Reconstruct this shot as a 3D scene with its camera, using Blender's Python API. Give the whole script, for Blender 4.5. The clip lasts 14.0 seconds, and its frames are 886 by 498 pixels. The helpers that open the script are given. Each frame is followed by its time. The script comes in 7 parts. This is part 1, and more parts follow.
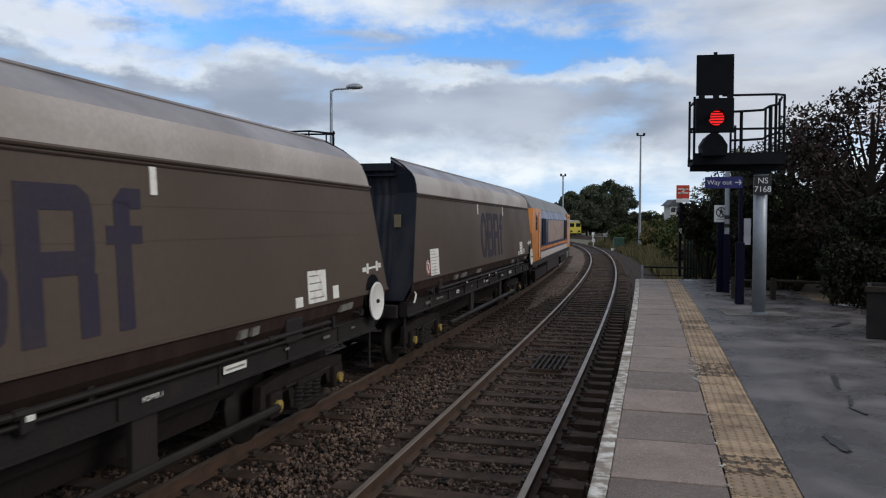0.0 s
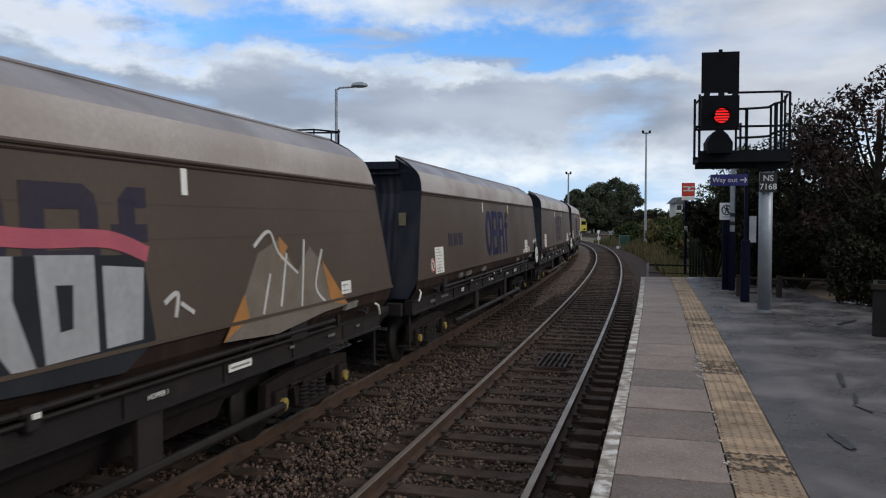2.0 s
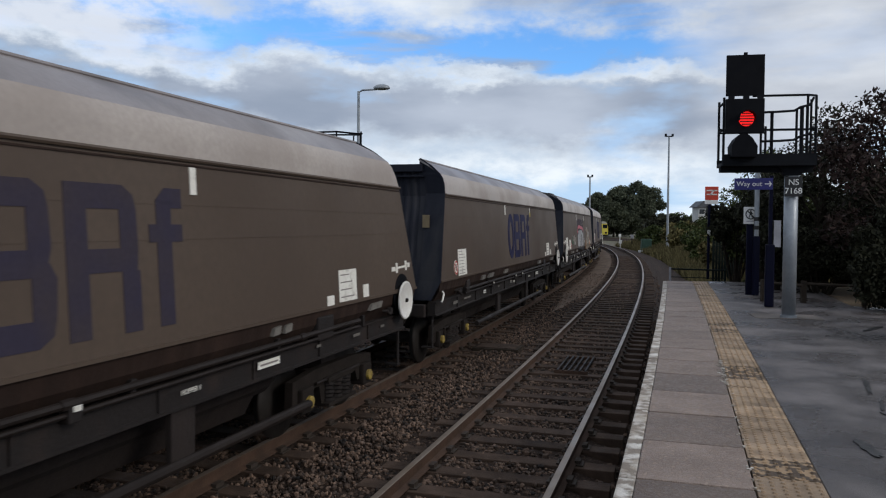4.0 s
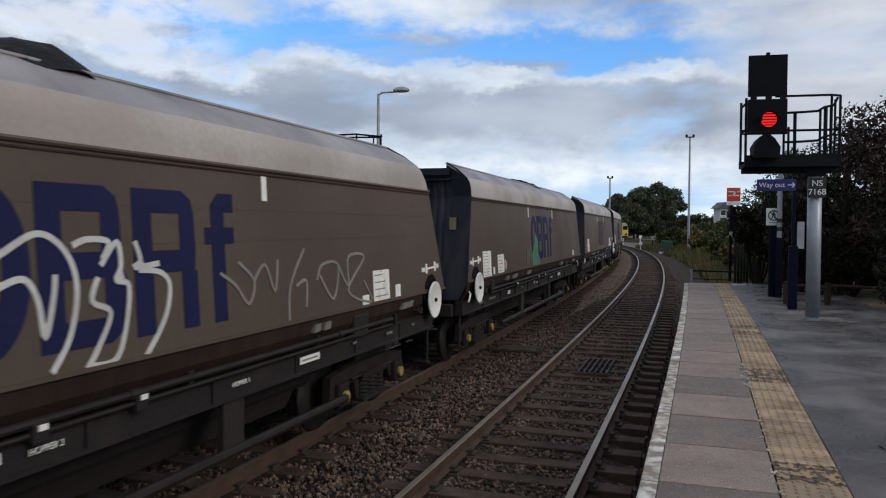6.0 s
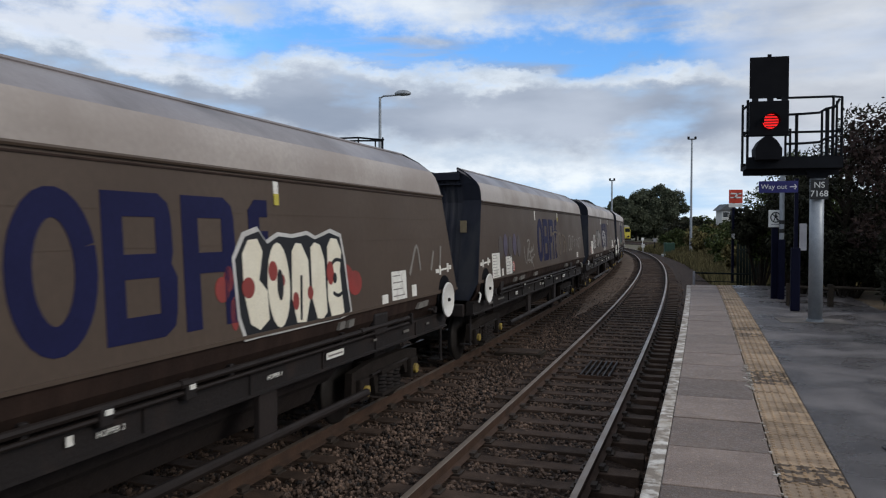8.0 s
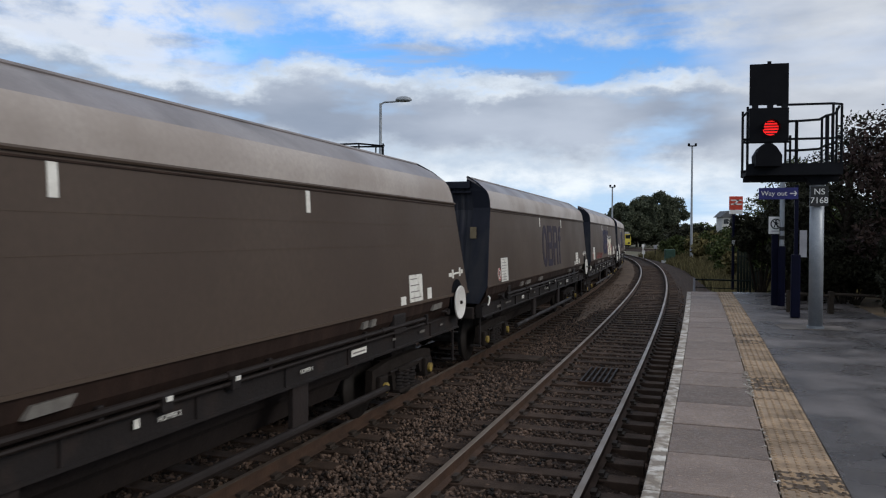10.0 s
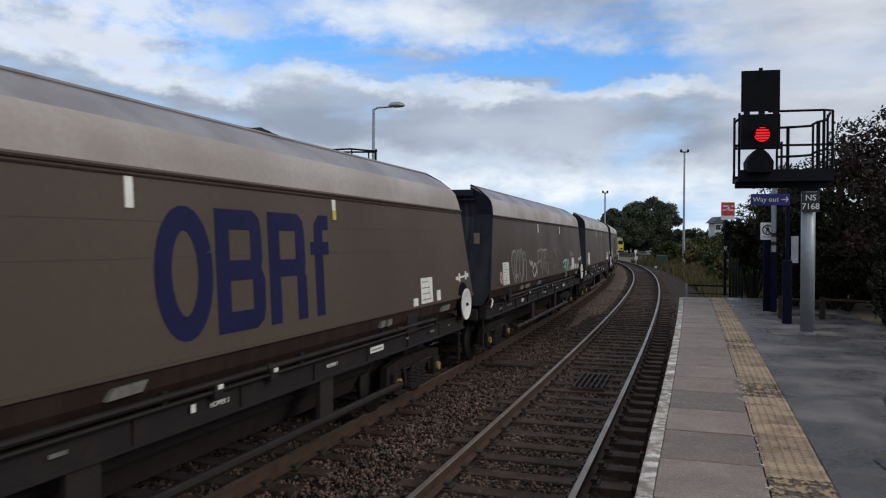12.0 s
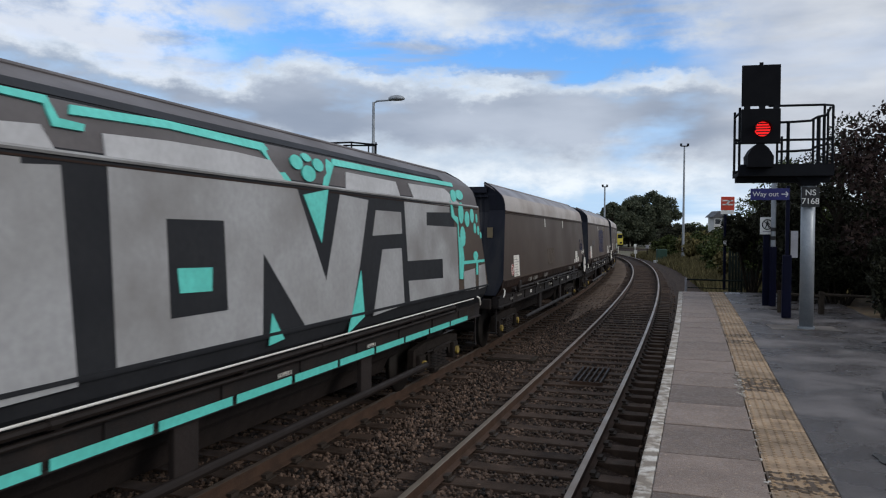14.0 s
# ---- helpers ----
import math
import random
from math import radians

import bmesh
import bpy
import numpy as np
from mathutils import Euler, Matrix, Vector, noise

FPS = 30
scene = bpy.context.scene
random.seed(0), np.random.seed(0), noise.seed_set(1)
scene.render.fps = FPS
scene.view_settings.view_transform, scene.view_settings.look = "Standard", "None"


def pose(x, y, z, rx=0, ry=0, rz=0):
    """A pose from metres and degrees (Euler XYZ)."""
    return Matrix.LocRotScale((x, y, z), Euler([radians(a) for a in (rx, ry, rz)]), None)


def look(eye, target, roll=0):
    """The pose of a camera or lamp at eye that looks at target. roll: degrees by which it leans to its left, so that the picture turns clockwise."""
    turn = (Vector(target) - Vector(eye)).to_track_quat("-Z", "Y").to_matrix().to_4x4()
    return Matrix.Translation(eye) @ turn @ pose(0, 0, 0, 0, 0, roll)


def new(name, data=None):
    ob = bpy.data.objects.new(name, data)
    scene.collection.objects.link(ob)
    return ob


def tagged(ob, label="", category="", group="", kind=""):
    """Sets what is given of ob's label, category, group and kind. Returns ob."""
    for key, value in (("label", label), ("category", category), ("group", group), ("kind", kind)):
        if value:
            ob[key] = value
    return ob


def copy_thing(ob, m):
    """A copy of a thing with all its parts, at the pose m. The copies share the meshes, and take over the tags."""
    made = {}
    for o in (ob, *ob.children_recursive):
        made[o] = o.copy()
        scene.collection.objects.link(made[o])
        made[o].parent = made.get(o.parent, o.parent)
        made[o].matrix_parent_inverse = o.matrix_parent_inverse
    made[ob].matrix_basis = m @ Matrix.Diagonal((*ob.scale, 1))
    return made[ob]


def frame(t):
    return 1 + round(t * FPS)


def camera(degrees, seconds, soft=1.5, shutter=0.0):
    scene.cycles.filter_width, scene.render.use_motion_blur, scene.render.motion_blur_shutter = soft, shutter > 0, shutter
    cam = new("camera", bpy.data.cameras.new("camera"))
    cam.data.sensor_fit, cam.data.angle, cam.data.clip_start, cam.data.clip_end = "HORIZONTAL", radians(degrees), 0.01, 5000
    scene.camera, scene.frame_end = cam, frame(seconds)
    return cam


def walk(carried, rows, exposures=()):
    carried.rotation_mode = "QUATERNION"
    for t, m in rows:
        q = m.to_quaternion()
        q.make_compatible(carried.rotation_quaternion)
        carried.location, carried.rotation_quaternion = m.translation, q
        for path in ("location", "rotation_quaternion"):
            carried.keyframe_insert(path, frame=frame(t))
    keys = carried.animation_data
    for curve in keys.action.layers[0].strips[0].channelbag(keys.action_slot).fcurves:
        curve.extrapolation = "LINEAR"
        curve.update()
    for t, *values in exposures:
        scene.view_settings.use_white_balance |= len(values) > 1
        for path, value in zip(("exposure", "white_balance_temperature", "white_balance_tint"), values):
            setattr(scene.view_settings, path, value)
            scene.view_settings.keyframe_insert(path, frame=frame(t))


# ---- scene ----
# Ground frame: rail tops of the near line lie at z = 0; s runs along the near line, off to its right.
cam = camera(60.3, 14.0, 1.15, 0.07)
EYE = 2.532
PATH = [
    (0.0, pose(0.003, 0.036, EYE + -0.013, 88.12, -0.14, -0.05)),
    (0.5, pose(0.009, 0.025, EYE + -0.013, 87.55, -0.42, -0.51)),
    (1.0, pose(0.018, 0.025, EYE + -0.015, 87.59, -0.25, -0.39)),
    (1.5, pose(0.007, 0.023, EYE + -0.014, 87.89, -0.22, -0.11)),
    (2.0, pose(0.011, 0.020, EYE + -0.013, 87.98, -0.04, 0.35)),
    (2.5, pose(0.006, 0.021, EYE + -0.020, 88.05, -0.06, 0.62)),
    (3.0, pose(0.001, 0.013, EYE + -0.016, 88.12, -0.22, 0.83)),
    (5.5, pose(-0.018, -0.014, EYE + -0.016, 88.21, -0.36, 3.33)),
    (6.0, pose(-0.021, -0.022, EYE + -0.010, 88.28, -0.31, 3.33)),
    (6.5, pose(-0.013, -0.015, EYE + -0.010, 88.33, -0.11, 3.22)),
    (7.0, pose(-0.014, -0.016, EYE + -0.015, 88.48, -0.02, 3.27)),
    (7.5, pose(-0.018, -0.022, EYE + -0.013, 88.53, -0.03, 3.44)),
    (8.0, pose(-0.017, -0.025, EYE + -0.009, 88.50, -0.11, 3.49)),
    (10.5, pose(-0.005, -0.020, EYE + -0.014, 89.20, -0.26, 3.50)),
    (11.0, pose(-0.001, -0.016, EYE + -0.012, 89.44, -0.23, 3.19)),
    (11.5, pose(-0.004, -0.012, EYE + -0.006, 89.55, -0.17, 3.11)),
    (12.0, pose(-0.002, -0.007, EYE + -0.013, 89.38, -0.29, 3.01)),
    (12.5, pose(-0.005, -0.006, EYE + -0.012, 89.22, -0.38, 2.97)),
    (13.0, pose(-0.006, -0.009, EYE + -0.010, 89.01, -0.44, 2.85)),
    (13.5, pose(-0.003, -0.013, EYE + -0.008, 88.98, -0.47, 2.84)),
    (14.0, pose(-0.009, -0.014, EYE + -0.006, 88.89, -0.44, 2.97)),
]
walk(cam, PATH)

# ---- sky and sun ----
SUN_EL, SUN_AZ = radians(30), radians(120)
world = bpy.data.worlds.new("sky")
scene.world = world
world.use_nodes = True


def sky_nodes(tree):
    n, link = tree.nodes, tree.links
    n.clear()

    def node(kind, **sets):
        x = n.new(kind)
        for key, value in sets.items():
            x.inputs[key].default_value = value
        return x

    def calc(op, a, b=None, c=None):
        x = n.new("ShaderNodeMath")
        x.operation = op
        for i, v in enumerate((a, b, c)):
            if v is None:
                continue
            if isinstance(v, (int, float)):
                x.inputs[i].default_value = v
            else:
                link.new(v, x.inputs[i])
        return x.outputs[0]

    def blend(fac, a, b):
        x = n.new("ShaderNodeMix")
        x.data_type = "RGBA"
        for sock, v in ((0, fac), (6, a), (7, b)):
            if isinstance(v, (tuple, float, int)):
                x.inputs[sock].default_value = (*v, 1) if isinstance(v, tuple) else v
            else:
                link.new(v, x.inputs[sock])
        return x.outputs[2]

    def step(v, lo, hi):
        x = n.new("ShaderNodeMapRange")
        x.interpolation_type = "SMOOTHSTEP"
        link.new(v, x.inputs[0])
        x.inputs[1].default_value, x.inputs[2].default_value = lo, hi
        return x.outputs[0]

    coord = n.new("ShaderNodeTexCoord")
    sep = n.new("ShaderNodeSeparateXYZ")
    link.new(coord.outputs["Generated"], sep.inputs[0])
    az = calc("ARCTAN2", sep.outputs[0], sep.outputs[1])
    el = calc("ARCSINE", sep.outputs[2])

    def clouds(sa, se, scale, detail, shift, rough=0.55):
        v = n.new("ShaderNodeCombineXYZ")
        link.new(calc("MULTIPLY_ADD", az, sa, shift), v.inputs[0])
        link.new(calc("MULTIPLY", el, se), v.inputs[1])
        t = n.new("ShaderNodeTexNoise")
        t.inputs["Scale"].default_value, t.inputs["Detail"].default_value = scale, detail
        t.inputs["Roughness"].default_value = rough
        link.new(v.outputs[0], t.inputs["Vector"])
        return t.outputs[0]

    sky = n.new("ShaderNodeTexSky")
    sky.sky_type = "NISHITA"
    sky.sun_disc = False
    sky.sun_elevation, sky.sun_rotation = SUN_EL, SUN_AZ
    sky.air_density, sky.dust_density, sky.ozone_density = 1.0, 0.3, 2.5
    blue = n.new("ShaderNodeVectorMath")
    blue.operation = "SCALE"
    link.new(sky.outputs[0], blue.inputs[0])
    blue.inputs["Scale"].default_value = 0.13
    tint = n.new("ShaderNodeVectorMath")
    tint.operation = "MULTIPLY"
    link.new(blue.outputs[0], tint.inputs[0])
    tint.inputs[1].default_value = (0.58, 0.92, 1.28)
    big = clouds(4.2, 8.0, 1.0, 9, 3.7, 0.6)
    fine = clouds(13.0, 24.0, 1.0, 7, 11.3, 0.6)
    wisp = clouds(3.0, 22.0, 1.0, 6, 7.1)
    body = clouds(3.4, 11.0, 1.0, 7, 1.9, 0.5)
    # height warped by the billows
    warp = calc("ADD", calc("MULTIPLY", calc("SUBTRACT", big, 0.5), 0.15), calc("MULTIPLY", calc("SUBTRACT", fine, 0.5), 0.075))
    warp = calc("ADD", warp, calc("MULTIPLY", az, 0.03))
    h = calc("ADD", el, warp)
    shade = step(body, 0.3, 0.72)
    grey = blend(shade, (0.25, 0.30, 0.39), (0.43, 0.485, 0.58))
    white = blend(step(fine, 0.3, 0.7), (0.475, 0.56, 0.67), (0.745, 0.805, 0.86))
    # layers from the skyline up: pale haze, bright heaps, grey deck, open blue, thin white veil
    col = blend(step(h, 0.035, 0.085), blend(step(wisp, 0.4, 0.6), (0.42, 0.59, 0.79), (0.70, 0.78, 0.86)), white)
    col = blend(step(h, 0.09, 0.132), col, grey)
    rents = calc("MULTIPLY", step(clouds(4.2, 12.0, 1.0, 5, 21.4, 0.5), 0.50, 0.66), calc("MULTIPLY", step(h, 0.07, 0.10), calc("SUBTRACT", 1.0, step(h, 0.15, 0.19))))
    col = blend(calc("MULTIPLY", rents, 0.75), col, (0.36, 0.57, 0.86))
    rim = calc("MULTIPLY", step(h, 0.168, 0.195), calc("SUBTRACT", 1.0, step(h, 0.2, 0.212)))
    col = blend(calc("MULTIPLY", rim, 0.75), col, white)
    gap = calc("MULTIPLY", step(h, 0.186, 0.222), calc("SUBTRACT", 1.0, calc("MULTIPLY", step(wisp, 0.47, 0.64), 0.85)))
    col = blend(gap, col, tint.outputs[0])
    veil = calc("MULTIPLY", step(h, 0.232, 0.27), step(big, 0.3, 0.62))
    col = blend(veil, col, blend(shade, (0.42, 0.48, 0.57), (0.69, 0.74, 0.80)))
    east = calc("MULTIPLY", step(calc("ADD", az, calc("MULTIPLY", calc("SUBTRACT", body, 0.5), 0.3)), 0.20, 0.36), step(el, 0.07, 0.13))
    col = blend(calc("MULTIPLY", east, 0.85), col, blend(shade, (0.35, 0.385, 0.45), (0.63, 0.66, 0.71)))
    west = calc("MULTIPLY", calc("SUBTRACT", 1.0, step(az, -0.42, -0.26)), step(h, 0.17, 0.21))
    col = blend(calc("MULTIPLY", west, calc("MULTIPLY", step(fine, 0.3, 0.6), 0.8)), col, (0.66, 0.70, 0.77))
    back = n.new("ShaderNodeBackground")
    link.new(col, back.inputs[0])
    back.inputs[1].default_value = 1.2
    out = n.new("ShaderNodeOutputWorld")
    link.new(back.outputs[0], out.inputs[0])


sky_nodes(world.node_tree)
sun = new("sun", bpy.data.lights.new("sun", "SUN"))
sun.data.energy, sun.data.angle, sun.data.color = 1.2, radians(20), (1.0, 0.95, 0.89)
sun.matrix_world = look((0, 0, 40), (-40 * math.sin(SUN_AZ) / math.tan(SUN_EL), -40 * math.cos(SUN_AZ) / math.tan(SUN_EL), 0))


# ---- materials ----
def mat(name, a, b=None, rough=0.8, metal=0.0, scale=6.0, bump=0.15, fine=60.0, stain=None, stain_scale=0.8, stain_at=(0.5, 0.7),
        vary=0.0, streak=False, rough2=None, emit=0.0, spec=0.4, island=False):
    """Two-scale colour, stains, relief; vary: from piece to piece."""
    m = bpy.data.materials.new(name)
    m.use_nodes = True
    n, link = m.node_tree.nodes, m.node_tree.links
    bsdf = n["Principled BSDF"]
    bsdf.inputs["Metallic"].default_value = metal
    bsdf.inputs["Specular IOR Level"].default_value = spec
    coord = n.new("ShaderNodeTexCoord")
    src = coord.outputs["Object"]
    if vary and not island:
        # each piece takes its own stretch of the pattern
        info = n.new("ShaderNodeObjectInfo")
        far = n.new("ShaderNodeVectorMath")
        far.operation = "MULTIPLY_ADD"
        link.new(info.outputs["Random"], far.inputs[0])
        far.inputs[1].default_value = (37.0, 53.0, 29.0)
        link.new(src, far.inputs[2])
        src = far.outputs[0]
    if streak:
        mp = n.new("ShaderNodeMapping")
        mp.inputs["Scale"].default_value = (3.0, 3.0, 0.25)
        link.new(src, mp.inputs[0])
        ssrc = mp.outputs[0]
    else:
        ssrc = src

    def noise_tex(sc, vec, detail=5):
        t = n.new("ShaderNodeTexNoise")
        t.inputs["Scale"].default_value, t.inputs["Detail"].default_value = sc, detail
        link.new(vec, t.inputs["Vector"])
        return t.outputs[0]

    def mix(fac, x, y, mode="MIX"):
        t = n.new("ShaderNodeMix")
        t.data_type, t.blend_type = "RGBA", mode
        for sock, v in ((0, fac), (6, x), (7, y)):
            if isinstance(v, tuple):
                t.inputs[sock].default_value = (*v, 1)
            elif isinstance(v, (int, float)):
                t.inputs[sock].default_value = v
            else:
                link.new(v, t.inputs[sock])
        return t.outputs[2]

    def ramp(v, lo, hi, o0=0.0, o1=1.0):
        t = n.new("ShaderNodeMapRange")
        link.new(v, t.inputs[0])
        for i, x in enumerate((lo, hi, o0, o1)):
            t.inputs[1 + i].default_value = x
        return t.outputs[0]

    b = b or tuple(c * 0.75 for c in a)
    large, small = noise_tex(scale, ssrc), noise_tex(fine, src, 3)
    col = mix(ramp(large, 0.35, 0.65), a, b)
    col = mix(ramp(small, 0.3, 0.7, 0.0, 0.35), col, tuple(c * 0.55 for c in a))
    if stain:
        sm = noise_tex(stain_scale, ssrc, 7)
        sf = ramp(sm, *stain_at)
        col = mix(sf, col, stain)
    if vary:
        rnd = n.new("ShaderNodeNewGeometry").outputs["Random Per Island"] if island else n.new("ShaderNodeObjectInfo").outputs["Random"]
        hs = n.new("ShaderNodeHueSaturation")
        link.new(ramp(rnd, 0, 1, 1 - vary, 1 + vary), hs.inputs["Value"])
        link.new(col, hs.inputs["Color"])
        col = hs.outputs[0]
    link.new(col, bsdf.inputs["Base Color"])
    if rough2 is not None:
        link.new(ramp(noise_tex(stain_scale, src, 6), 0.42, 0.6, rough2, rough), bsdf.inputs["Roughness"])
    else:
        link.new(ramp(large, 0.3, 0.7, max(rough - 0.08, 0.02), min(rough + 0.08, 1)), bsdf.inputs["Roughness"])
    if bump:
        bp = n.new("ShaderNodeBump")
        bp.inputs["Strength"].default_value, bp.inputs["Distance"].default_value = bump, 0.02
        link.new(small, bp.inputs["Height"])
        link.new(bp.outputs[0], bsdf.inputs["Normal"])
    if emit:
        bsdf.inputs["Emission Color"].default_value = (*a, 1)
        bsdf.inputs["Emission Strength"].default_value = emit
    return m


